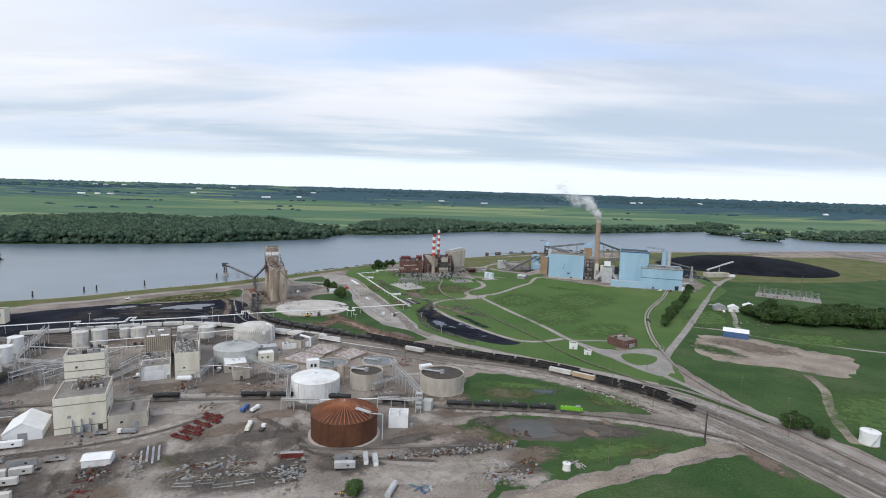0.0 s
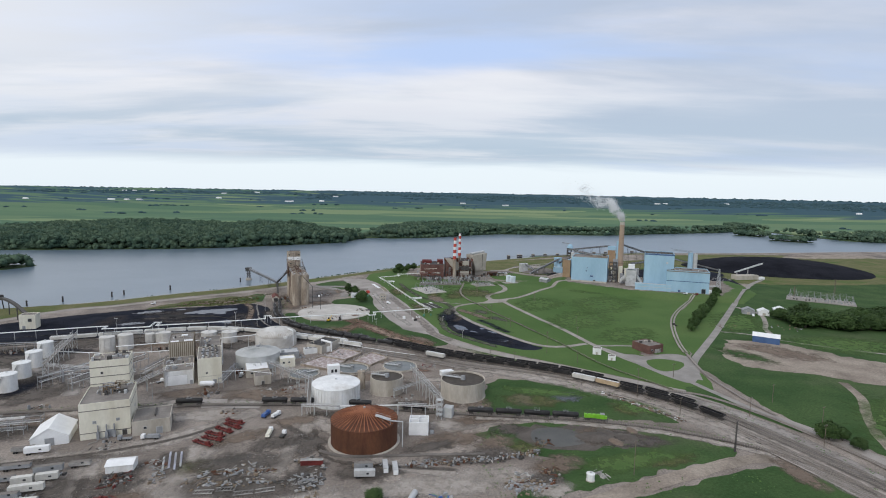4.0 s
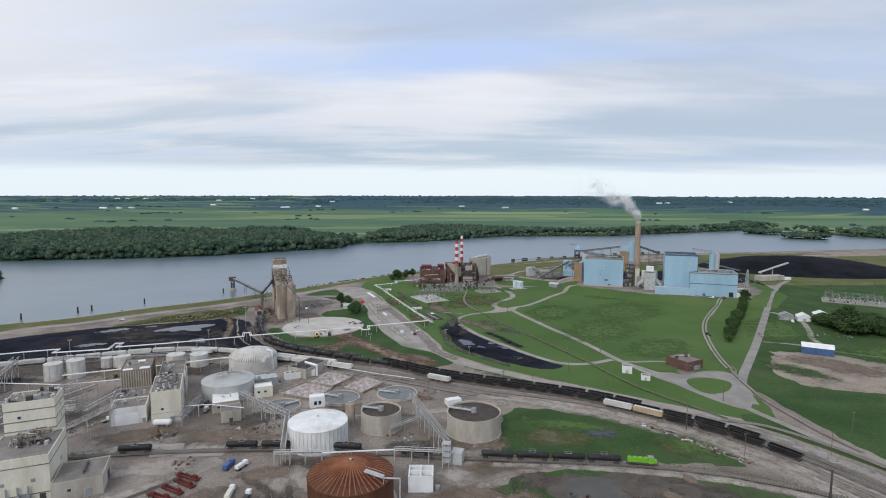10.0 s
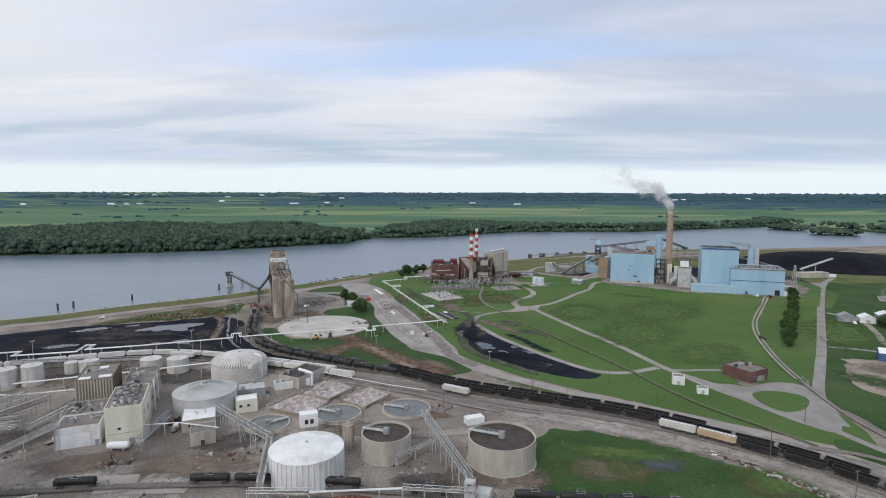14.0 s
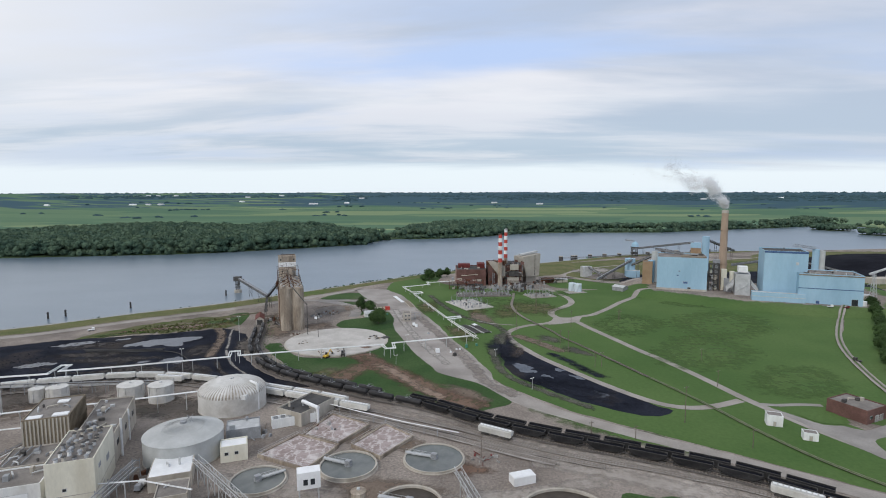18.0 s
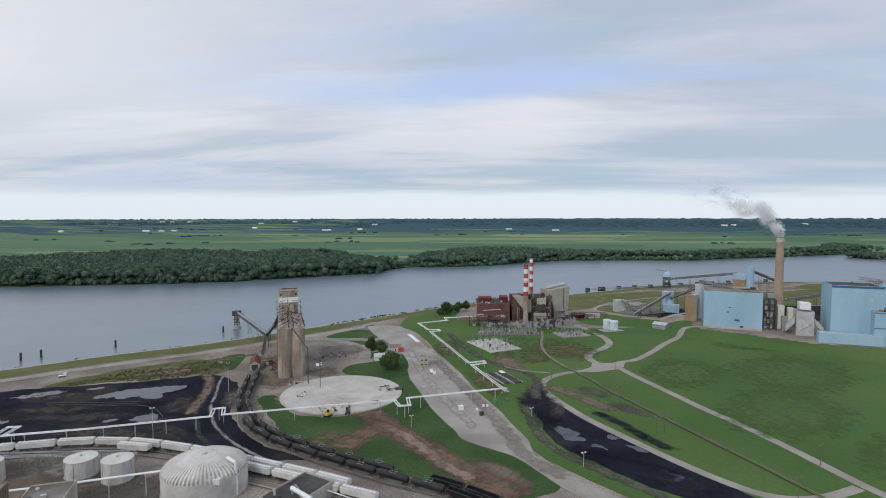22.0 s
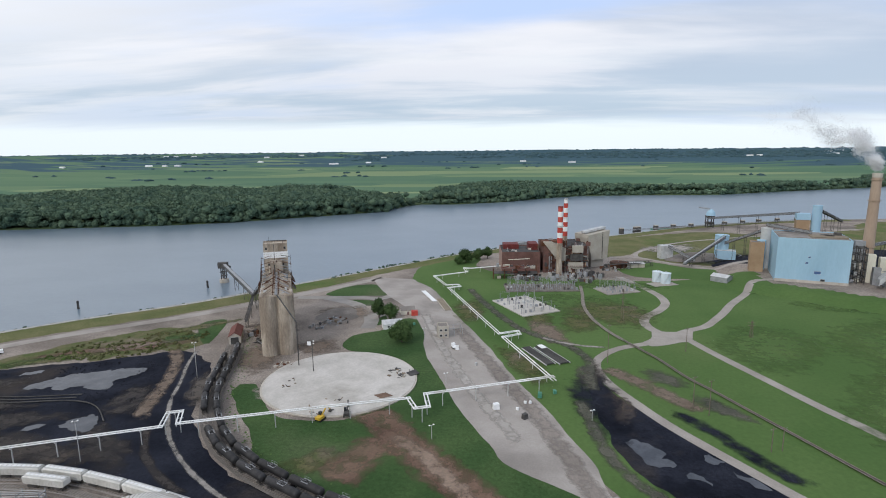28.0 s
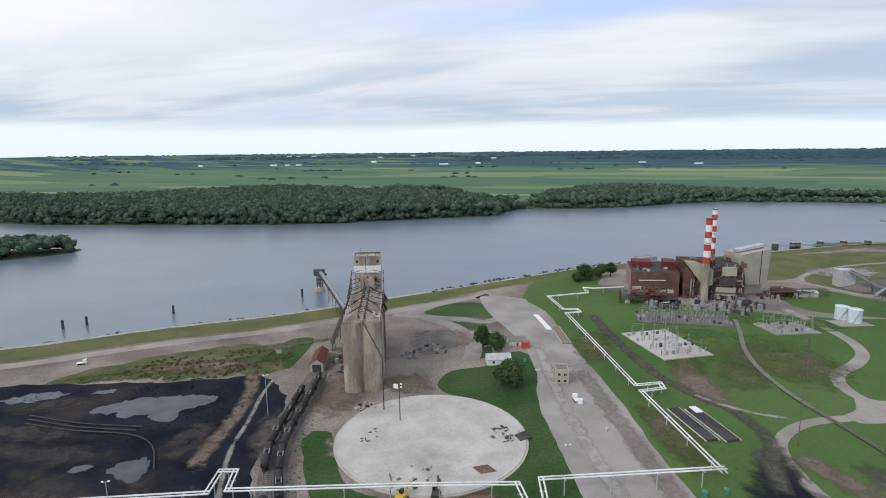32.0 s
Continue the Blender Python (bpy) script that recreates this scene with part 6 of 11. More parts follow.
def tank(x, y, r, h, paint, label, roof="cone", apex=None, ribs=0, n=48, roof_paint=None, stair=True, group="", z=0.0, rim=True):
    """A round tank with its roof, rim, ribs and a caged ladder."""
    t = thing("storage_tank", x, y, label, "tank", group, 0, z)
    apex = h + r * 0.12 if apex is None else apex
    bm = bmesh.new()
    cyl(bm, 0, 0, 0, r, h, n, top=False)
    part("shell", bm, paint, t, smooth=False)
    bm = bmesh.new()
    if roof == "cone":
        cyl(bm, 0, 0, h, r + 0.15, apex - h, n, 0.25)
    else:
        last = (r, h)
        for k in range(1, 8):
            a = k / 7 * math.pi / 2
            now = (max(r * math.cos(a), 0.05), h + (apex - h) * math.sin(a))
            cyl(bm, 0, 0, last[1], last[0], now[1] - last[1], n, now[0], top=k == 7)
            last = now
    part("roof", bm, roof_paint or paint, t)
    if rim:
        bm = bmesh.new()
        cyl(bm, 0, 0, h - 0.25, r + 0.18, 0.3, n, top=False)
        part("rim", bm, paint, t)
        bm = bmesh.new()
        cyl(bm, 0, 0, 0, r + 0.3, 0.35, n)
        part("base_ring", bm, "conc_wall", t)
    for k in range(ribs):
        a = 2 * math.pi * k / ribs
        bm = bmesh.new()
        box(bm, (r + 0.14) * math.cos(a), (r + 0.14) * math.sin(a), 0.3, 0.3, 0.45, h - 0.4, math.degrees(a))
        part("rib", bm, paint, t)
    bm = bmesh.new()
    cyl(bm, 0, 0, apex - 0.1, 0.6, 0.7, 12)
    part("roof_vent", bm, "steel", t)
    if stair:
        bm = bmesh.new()
        steps = 18
        pa = None
        for k in range(steps + 1):
            a = -2.2 + 0.9 * k / steps
            p = Vector(((r + 0.6) * math.cos(a), (r + 0.6) * math.sin(a), h * k / steps))
            if pa:
                beam(bm, pa, p, 0.9, 0.15)
                rod(bm, pa + Vector((0, 0, 1)), p + Vector((0, 0, 1)), 0.04, 4)
            pa = p
        part("stair", bm, "steel", t)
    return t


def rib_roof(t, r, h, apex, n, material, w=0.35, z=0.12):
    """Radial seams on a cone roof."""
    for k in range(n):
        a = 2 * math.pi * k / n
        bm = bmesh.new()
        c, s = math.cos(a), math.sin(a)
        beam(bm, (r * c, r * s, h + z), (1.0 * c, 1.0 * s, apex + z), w, 0.3)
        part("roof_rib", bm, material, t)


rust_t = tank(-41.4, 268, 18.1, 12.8, "rust", "large rusty-red steel tank with a ribbed cone roof", apex=18.5, n=64, stair=False)
rib_roof(rust_t, 17.9, 12.8, 18.5, 44, "rust_rib", 0.5, 0.3)
bm = bmesh.new()
cyl(bm, 0, 0, 0.02, 19.6, 0.35, 64)
part("foundation_ring", bm, "conc_wall", rust_t)
bm = bmesh.new()
beam(bm, (7, -6, 17.3), (15, -9, 16.2), 2.6, 0.25)
for p in ((7, -6, 16.9), (15, -9, 15.8), (11, -7.5, 16.3)):
    rod(bm, p, (p[0], p[1], 13.2), 0.12, 5)
for k in range(5):
    rod(bm, (7 + 2 * k, -7.2 - 0.75 * k, 17.2 - 0.27 * k), (7 + 2 * k, -7.2 - 0.75 * k, 18.4 - 0.27 * k), 0.06, 4)
rod(bm, (7, -7.2, 18.3), (15, -10.2, 17.2), 0.06, 4), rod(bm, (7, -4.8, 18.3), (15, -7.8, 17.2), 0.06, 4)
part("roof_platform", bm, "steel", rust_t)
bm = bmesh.new()
rod(bm, (15, -9, 15.5), (21.5, -7, 14.2), 0.35, 8), rod(bm, (21.5, -7, 14.2), (21.5, -7, 0), 0.35, 8)
part("overflow_pipe", bm, "steel", rust_t)

wt = tank(-67.9, 322.4, 15.2, 12.4, "white", "white steel tank with vertical ribs and a shallow cone roof", apex=14.6, ribs=44, roof_paint="white", n=64, stair=False)
da = tank(-142.3, 391.2, 16.2, 10.6, "dome", "grey covered digester tank with a low seamed cone roof", "cone", 14.4, n=64, stair=False)
rib_roof(da, 16.0, 10.6, 14.4, 64, "dome", 0.18, 0.1)
bm = bmesh.new()
cyl(bm, 0, 0, 12.4, 8.6, 0.3, 48, 8.3, top=False)
part("roof_ring", bm, "dome", da)
bm = bmesh.new()
for k in range(5):
    a = 2.4 + k * 0.18
    rod(bm, (0, 0, 14.2), (9 * math.cos(a), 9 * math.sin(a), 13), 0.08, 4)
cyl(bm, 0, 0, 14.1, 1.4, 1.2, 12)
for k in range(4):
    rod(bm, (rng.uniform(-3, 3), rng.uniform(0, 4), 13.6), (rng.uniform(-3, 3), rng.uniform(0, 4), 17), 0.1, 5)
part("mixer_head", bm, "grey_steel", da)
db = tank(-145.3, 446, 17.2, 9.4, "dome_white", "off-white digester tank with a dirt-streaked ribbed dome", "dome", 15, n=64, stair=False, roof_paint="dirty_dome")
for k in range(64):
    a0 = 2 * math.pi * k / 64
    bm = bmesh.new()
    last = None
    for j in range(8):
        b = j / 7 * math.pi / 2 * (0.97 if k % 2 else 0.8)
        p = Vector((17.3 * math.cos(b) * math.cos(a0), 17.3 * math.cos(b) * math.sin(a0), 9.4 + 5.7 * math.sin(b)))
        if last:
            beam(bm, last, p, 0.75, 0.16)
        last = p
    part("dome_rib", bm, "dome_white", db)
bm = bmesh.new()
beam(bm, (-9, -14.6, 10.6), (0, 0, 15.5), 1.0, 0.3), beam(bm, (0, 0, 15.5), (9, 14.6, 10.6), 1.0, 0.3)
part("ridge_walk", bm, "grey_steel", db, "grey steel walkway over the dome")
bm = bmesh.new()
rod(bm, (0, 0, 15.3), (-8, -13, 10.4), 0.3, 6), box(bm, 10.5, -11.5, 8.5, 5, 4, 2.2)
rod(bm, (16, -5, 0), (16, -5, 14), 0.7, 10), rod(bm, (16, -5, 14), (11, -2, 14.6), 0.7, 10)
part("gas_pipe", bm, "white", db)


def thickener(x, y, r, h, label, wall="conc_wall", water="sludge", ang=150.0, deep=0.9):
    """An open round basin with water, centre drive and a bridge."""
    t = thing("settling_tank", x, y, label, "tank", "open settling tanks")
    n = 56
    bm = bmesh.new()
    cyl(bm, 0, 0, 0, r, h, n, top=False)
    cyl(bm, 0, 0, h - deep - 0.3, r - 0.6, deep + 0.3, n, top=False)
    bm.normal_update()
    lo = [v for v in bm.verts if abs(v.co.z - h) < 1e-4]
    outer, inner = lo[:n], lo[n:]
    for i in range(n):
        bm.faces.new((outer[i], outer[(i + 1) % n], inner[(i + 1) % n], inner[i]))
    part("wall", bm, wall, t)
    bm = bmesh.new()
    cyl(bm, 0, 0, h - deep - 0.2, r - 0.62, 0.2, n)
    part("water_surface", bm, water, t)
    bm = bmesh.new()
    c, s = math.cos(radians(ang)), math.sin(radians(ang))
    beam(bm, (0, 0, h + 0.5), ((r + 0.3) * c, (r + 0.3) * s, h + 0.5), 1.5, 0.5)
    for k in (-0.7, 0.7):
        rod(bm, (-k * s, k * c, h + 1.5), ((r + 0.3) * c - k * s, (r + 0.3) * s + k * c, h + 1.5), 0.05, 4)
        for j in range(8):
            q = r * j / 7
            rod(bm, (q * c - k * s, q * s + k * c, h + 0.5), (q * c - k * s, q * s + k * c, h + 1.5), 0.04, 4)
    part("bridge", bm, "steel", t)
    bm = bmesh.new()
    cyl(bm, 0, 0, h - deep, 1.6, deep + 0.3, 16)
    box(bm, 0, 0, h + 0.4, 2.4, 2.0, 1.3, ang)
    part("centre_drive", bm, "grey_steel", t)
    bm = bmesh.new()
    cyl(bm, 0, 0, h - 0.02, r + 0.12, 0.14, n, top=False)
    cyl(bm, 0, 0, 0.02, r + 0.5, 0.3, n)
    part("rim_band", bm, wall, t)
    return t


thickener(14.8, 337.2, 14.9, 11.6, "tall round concrete tank open to dark water", ang=160)
thickener(-37, 342, 11.2, 10.6, "brownish round concrete tank open to dark water", ang=165)
thickener(-101.1, 370.5, 11.0, 1.2, "low round clarifier with grey water and a bridge", "conc_wall", "pool", 40, 0.5)
thickener(-67.7, 383.5, 12.0, 1.6, "low round clarifier with grey water and a bridge", "conc_wall", "pool", 160, 0.6)
thickener(-32.3, 392.5, 13.0, 1.0, "low round clarifier with pale sludge", "conc_wall", "pool", 165, 0.4)


def basin(pts, label, water):
    t = thing("aeration_basin", sum(p[0] for p in pts) / 4, sum(p[1] for p in pts) / 4, label, "basin", "aeration basins")
    c = Vector((t.matrix_world.translation.x, t.matrix_world.translation.y, 0))
    q = [Vector((*p, 0)) - c for p in pts]
    for i in range(4):
        bm = bmesh.new()
        a, b = q[i].copy(), q[(i + 1) % 4].copy()
        a.z = b.z = 1.6
        beam(bm, a, b, 0.6, 1.6)
        part("wall", bm, "silo_conc", t)
        bm = bmesh.new()
        for k in (1.6, 2.5):
            rod(bm, a + Vector((0, 0, k - 1)), b + Vector((0, 0, k - 1)), 0.05, 4)
        part("handrail", bm, "steel", t)
    bm = bmesh.new()
    bm.faces.new([bm.verts.new((v.x * 0.985, v.y * 0.985, 1.0)) for v in q])
    part("water_surface", bm, water, t)


def foam_material():
    """White foam veins on pinkish water."""
    m = M["foam"]
    N, L = m.node_tree.nodes, m.node_tree.links
    p = N["Principled BSDF"]
    tc = N.new("ShaderNodeTexCoord")
    v = N.new("ShaderNodeTexVoronoi")
    v.feature = "DISTANCE_TO_EDGE"
    v.inputs["Scale"].default_value = 0.2
    nz = N.new("ShaderNodeTexNoise")
    nz.inputs["Scale"].default_value = 0.5
    va = N.new("ShaderNodeVectorMath")
    va.operation = "MULTIPLY_ADD"
    va.inputs[1].default_value = (6, 6, 0)
    L.new(tc.outputs["Object"], nz.inputs["Vector"])
    L.new(nz.outputs["Color"], va.inputs[0]), L.new(tc.outputs["Object"], va.inputs[2])
    L.new(va.outputs[0], v.inputs["Vector"])
    mr = N.new("ShaderNodeMapRange")
    mr.inputs["From Max"].default_value, mr.inputs["To Min"].default_value, mr.inputs["To Max"].default_value = 0.09, 0.85, 0.0
    L.new(v.outputs["Distance"], mr.inputs["Value"])
    old = p.inputs["Base Color"].links[0].from_socket
    mx = N.new("ShaderNodeMix")
    mx.data_type = "RGBA"
    mx.inputs[7].default_value = (0.62, 0.58, 0.56, 1)
    L.new(mr.outputs[0], mx.inputs[0]), L.new(old, mx.inputs[6]), L.new(mx.outputs[2], p.inputs["Base Color"])


foam_material()
basin([(-109, 390), (-84.4, 379.4), (-76.2, 401.2), (-97.7, 410.4)], "square aeration basin of pinkish foaming water", "foam")
basin([(-95.5, 410.8), (-76.7, 403), (-66.5, 423.4), (-87.8, 434.4)], "square aeration basin of pinkish foaming water", "foam")
basin([(-70.4, 401.5), (-55.4, 391.2), (-43.7, 411.5), (-58.6, 423.8)], "square aeration basin of dull grey water", "foam")

# white tank farms
for x, y, r, h in ((-343.6, 282.2, 7.4, 12.4), (-326.5, 290.1, 7.6, 12.4), (-336.1, 310, 8.4, 12.4), (-309.4, 319.8, 5.8, 11.8), (-286.6, 328.3, 5.7, 11.6), (-296.4, 353.6, 5.4, 11), (-304.6, 375.8, 5.3, 12), (-313.5, 399.5, 5.3, 12.2), (-352, 325, 8, 12)):
    tank(x, y, r, h, "white", "white cylindrical storage tank with a low cone roof", apex=h + 1.1, n=32, group="white storage tanks")
for x, y, r, h in ((-276, 418, 5.6, 12), (-265, 425, 5.6, 12.4), (-207.4, 453.6, 6.5, 8), (-188.2, 451, 6.3, 9.4), (-256, 446, 3.6, 7.4), (-248, 448, 3.6, 7.4), (-241.6, 444, 4.6, 9.5)):
    tank(x, y, r, h, "dome_white", "dull white storage tank with roof pipes", apex=h + 0.8, n=28, ribs=9, stair=False, group="white storage tanks")
for x, y, r in ((-277.8, 244, 3.2), (-269.5, 247.3, 3.1), (-258.3, 251.6, 3.3)):
    tank(x, y, r, 7.6, "silo_conc", "small grey-brown process tank", apex=8.4, n=24, stair=False, group="small process tanks")
for x, y in ((-415, 388), (-406, 390)):
    tank(x, y, 3.6, 8.5, "white", "slim white storage tank", apex=9.2, n=20, stair=False, group="white storage tanks")
tank(-55, 345, 2.6, 12.5, "silo_conc", "slim brown stand tank beside the white tank", apex=13, n=20, stair=False)
tk = thing("propane_tank", -160.5, 346.5, "white horizontal gas tank on saddles", "tank", rz=7)
bm = bmesh.new()
n = 14
rings = [[bm.verts.new((x, r * math.cos(2 * math.pi * i / n), 2.4 + r * math.sin(2 * math.pi * i / n))) for i in range(n)] for x, r in ((-5, 0.5), (-4.6, 1.4), (-4, 1.7), (4, 1.7), (4.6, 1.4), (5, 0.5))]
for a, b in zip(rings, rings[1:]):
    for i in range(n):
        bm.faces.new((a[i], a[(i + 1) % n], b[(i + 1) % n], b[i]))
bm.faces.new(rings[0][::-1]), bm.faces.new(rings[-1])
part("vessel", bm, "clean_white", tk)
for x in (-2.6, 2.6):
    bm = bmesh.new()
    box(bm, x, 0, 0, 0.6, 2.6, 1.2)
    part("saddle", bm, "conc_wall", tk)
tk.location += Vector((0, -4, 0))

cu = thing("cooling_unit", -12, 280, "white concrete cooling unit with open roof cells", "cooling tower", rz=0)
bm = bmesh.new()
box(bm, 0, 0, 0, 11, 10, 5.2)
part("base", bm, "clean_white", cu)
for sx, sy, px, py in ((11, 0.5, 0, -4.75), (11, 0.5, 0, 4.75), (0.5, 9, -5.25, 0), (0.5, 9, 5.25, 0), (0.5, 9, 0, 0), (10, 0.5, 0, 0.3)):
    bm = bmesh.new()
    box(bm, px, py, 5.2, sx, sy, 2.4)
    part("cell_wall", bm, "clean_white", cu)
bm = bmesh.new()
box(bm, 0, 0, 5.21, 9.8, 8.8, 0.2)
part("cell_floor", bm, "grey_steel", cu)
bm = bmesh.new()
cyl(bm, 7.4, -2, 0, 1.2, 1.6, 14)
part("sump_tank", bm, "grey_steel", cu)


# ---- walkways, pipe bridges and the long pipeline ----
def truss_bridge(name, p, q, w, h, label, category, posts=(), paint="steel", deck="roof_grey"):
    """A trussed walkway from p to q on leg pairs at the given fractions."""
    t = thing(name, 0, 0, label, category)
    p, q = Vector(p), Vector(q)
    d = (q - p)
    n = max(3, int(d.length / 3))
    side = Vector((-d.y, d.x, 0)).normalized() * w / 2
    upv = Vector((0, 0, h))
    bm = bmesh.new()
    beam(bm, p, q, w - 0.4, 0.18)
    part("deck", bm, deck, t)
    for s in (-1, 1):
        bm = bmesh.new()
        rod(bm, p + side * s + upv, q + side * s + upv, 0.13, 5)
        rod(bm, p + side * s, q + side * s, 0.13, 5)
        for k in range(n):
            a, b = p.lerp(q, k / n), p.lerp(q, (k + 1) / n)
            rod(bm, a + side * s, a + side * s + upv, 0.09, 4)
            rod(bm, a + side * s + (upv if k % 2 else Vector()), b + side * s + (Vector() if k % 2 else upv), 0.08, 4)
        part("truss", bm, paint, t)
    for f in posts:
        c = p.lerp(q, f)
        for s in (-1, 1):
            bm = bmesh.new()
            a = c + side * s
            rod(bm, a, (a.x, a.y, 0), 0.18, 6)
            part("leg", bm, paint, t)
        bm = bmesh.new()
        rod(bm, (c.x + side.x, c.y + side.y, 0.3), c - side, 0.08, 4), rod(bm, (c.x - side.x, c.y - side.y, 0.3), c + side, 0.08, 4)
        part("brace", bm, paint, t)
    return t


truss_bridge("conveyor_bridge", (-126, 370, 8.5), (-87, 333, 10.5), 2.4, 2.2, "inclined steel conveyor bridge between tanks", "conveyor", (0.1, 0.3, 0.5, 0.7, 0.92), "steel", "roof_grey")
truss_bridge("conveyor_bridge", (-87, 333, 10.5), (-80, 300, 6.5), 2.2, 2.2, "white steel stair bridge beside the ribbed tank", "conveyor", (0.15, 0.5, 1.0))
truss_bridge("pipe_bridge", (-84, 299, 6), (-61, 299.5, 6), 2.0, 1.2, "white pipe bridge over the rail siding", "pipe bridge", (0.0, 0.33, 0.66, 1.0))
truss_bridge("pipe_bridge", (-26, 303, 6), (-0.5, 301, 6), 2.0, 1.2, "white pipe bridge over the rail siding", "pipe bridge", (0.0, 0.33, 0.66, 1.0))
truss_bridge("conveyor_bridge", (-0.5, 301, 11.5), (-21.5, 368, 8.0), 2.6, 2.2, "long inclined conveyor gallery on steel legs", "conveyor", (0.12, 0.25, 0.38, 0.5, 0.62, 0.75, 0.88))
gt = thing("stair_tower", -0.5, 298, "white steel stair tower at the conveyor head", "tower", rz=-15)
for x in (-1.6, 1.6):
    for y in (-1.6, 1.6):
        bm = bmesh.new()
        box(bm, x, y, 0, 0.3, 0.3, 13)
        part("leg", bm, "steel", gt)
for k in range(4):
    bm = bmesh.new()
    box(bm, 0, 0, 2.8 + k * 3, 3.8, 3.8, 0.2)
    rod(bm, (-1.6, -1.6, 2.8 + k * 3), (1.6, -1.6, 5.6 + k * 3 if k < 3 else 12.8), 0.1, 4)
    part("landing", bm, "steel", gt)
hx = building("grey_silo_house", (1.5, 300), 5.5, 6, 6, "dome", "dome", "small grey machine house under the conveyor head", "building", -15, 0)
truss_bridge("pipe_bridge", (-31, 330, 4.6), (-13, 347, 4.6), 1.6, 1.2, "low white pipe rack by the settling tanks", "pipe bridge", (0.0, 0.4, 0.8))
dbx = building("pump_shed", (0.6, 372), 9.5, 5, 3.4, "clean_white", "clean_white", "white pump shed beside the round tank", "building", 22, 0)
truss_bridge("conveyor_bridge", (-206, 322, 5), (-187, 343, 11.5), 2.2, 2.0, "inclined steel conveyor by the pump building", "conveyor", (0.0, 0.5, 0.9))
truss_bridge("pipe_bridge", (-283, 356, 9), (-306, 424, 12), 3.2, 3.0, "steel pipe rack beside the white tanks", "pipe bridge", (0.05, 0.2, 0.35, 0.5, 0.65, 0.8, 0.95))
truss_bridge("pipe_bridge", (-283, 356, 8), (-212, 346, 8), 2.0, 1.6, "steel pipe rack behind the process tower", "pipe bridge", (0.0, 0.2, 0.4, 0.6, 0.8))
truss_bridge("pipe_bridge", (-268, 246, 7), (-240, 268, 7), 5.0, 2.4, "steel pipe rack with stacked pipes", "pipe bridge", (0.0, 0.3, 0.6, 0.9))
truss_bridge("pipe_bridge", (-307, 264, 7), (-321, 308, 11), 2.4, 2.0, "inclined steel pipe rack by the tank farm", "pipe bridge", (0.0, 0.4, 0.8))
truss_bridge("pipe_bridge", (-321, 308, 9), (-286, 330, 9), 1.8, 1.2, "steel pipe rack in the tank farm", "pipe bridge", (0.1, 0.5, 0.9))


def pipeline(pts, label, posts=True, r=0.3, gap=1.5, paint="white", every=16.0):
    """Twin insulated pipes through the points, on posts."""
    t = thing("pipeline", 0, 0, label, "pipeline")
    P = [Vector(p) for p in pts]
    for s in (-1, 1):
        bm = bmesh.new()
        for i in range(len(P) - 1):
            a, b = P[i], P[i + 1]
            d = b - a
            o = Vector((-d.y, d.x, 0)).normalized() * gap / 2 * s
            e = d.normalized() * gap / 2
            rod(bm, a + o - (e if i else Vector()), b + o + (e if i < len(P) - 2 else Vector()), r, 8)
        part("pipe", bm, paint, t)
    if posts:
        for i in range(len(P) - 1):
            a, b = P[i], P[i + 1]
            m = max(1, round((b - a).length / every))
            for k in range(m):
                c = a.lerp(b, (k + 0.5) / m)
                d = (b - a).normalized()
                bm = bmesh.new()
                rod(bm, (c.x, c.y, 0), (c.x, c.y, c.z - r), 0.22, 6)
                beam(bm, c + Vector((-d.y, d.x, 0)) * 1.3 + Vector((0, 0, -r)), c - Vector((-d.y, d.x, 0)) * 1.3 + Vector((0, 0, -r)), 0.35, 0.35)
                part("post", bm, "steel", t)
    return t


pipeline([(-470, 400, 7), (-380, 440, 7), (-323, 464, 7), (-308, 469, 7), (-306, 459.5, 7), (-269.5, 470, 7), (-273, 486, 7), (-268, 487, 7), (-266, 475.5, 7), (-230.6, 487, 7), (-176, 508.7, 7), (-180, 520.3, 7), (-175, 522, 7), (-170.5, 511.8, 7), (-113, 531.5, 7), (-80, 541.8, 7), (-75.5, 532.5, 7), (-70, 534.4, 7), (-73, 546.6, 7), (-12.8, 570.5, 7)], "long white twin steam pipeline on posts with expansion loops")
pipeline([(-12.5, 572, 4), (-37, 633.5, 4), (-26.8, 639.5, 4), (-27.8, 645.3, 4), (-39.2, 639.5, 4), (-80.3, 750, 4), (-71.2, 755, 4), (-73.4, 761.5, 4), (-83, 758.7, 4), (-97, 791, 4), (-68.5, 809.6, 4), (-72, 826, 4), (-64.3, 825.2, 4), (-34, 838.9, 4)], "white twin steam pipeline beside the truck yard", r=0.3, gap=1.7)
pipeline([(-260, 404, 8), (-230, 417, 8), (-200, 428, 8), (-160, 440, 10)], "white overhead pipe crossing the works", r=0.3, gap=0.8)
pipeline([(-300, 395, 6), (-250, 392, 6), (-215, 404, 6)], "white overhead pipe crossing the works", r=0.22, gap=0.6)
pipeline([(-420, 270, 6), (-365, 291, 6), (-322, 308, 6)], "white overhead pipe along the tank farm", r=0.3, gap=0.8)
pipeline([(-164, 352, 7), (-140, 357, 7), (-118, 352, 7)], "thin overhead pipe between buildings", r=0.14, gap=0.5)
pipeline([(-61, 299.5, 6), (-26, 303, 6)], "white pipes crossing behind the rusty tank", r=0.22, gap=0.7)

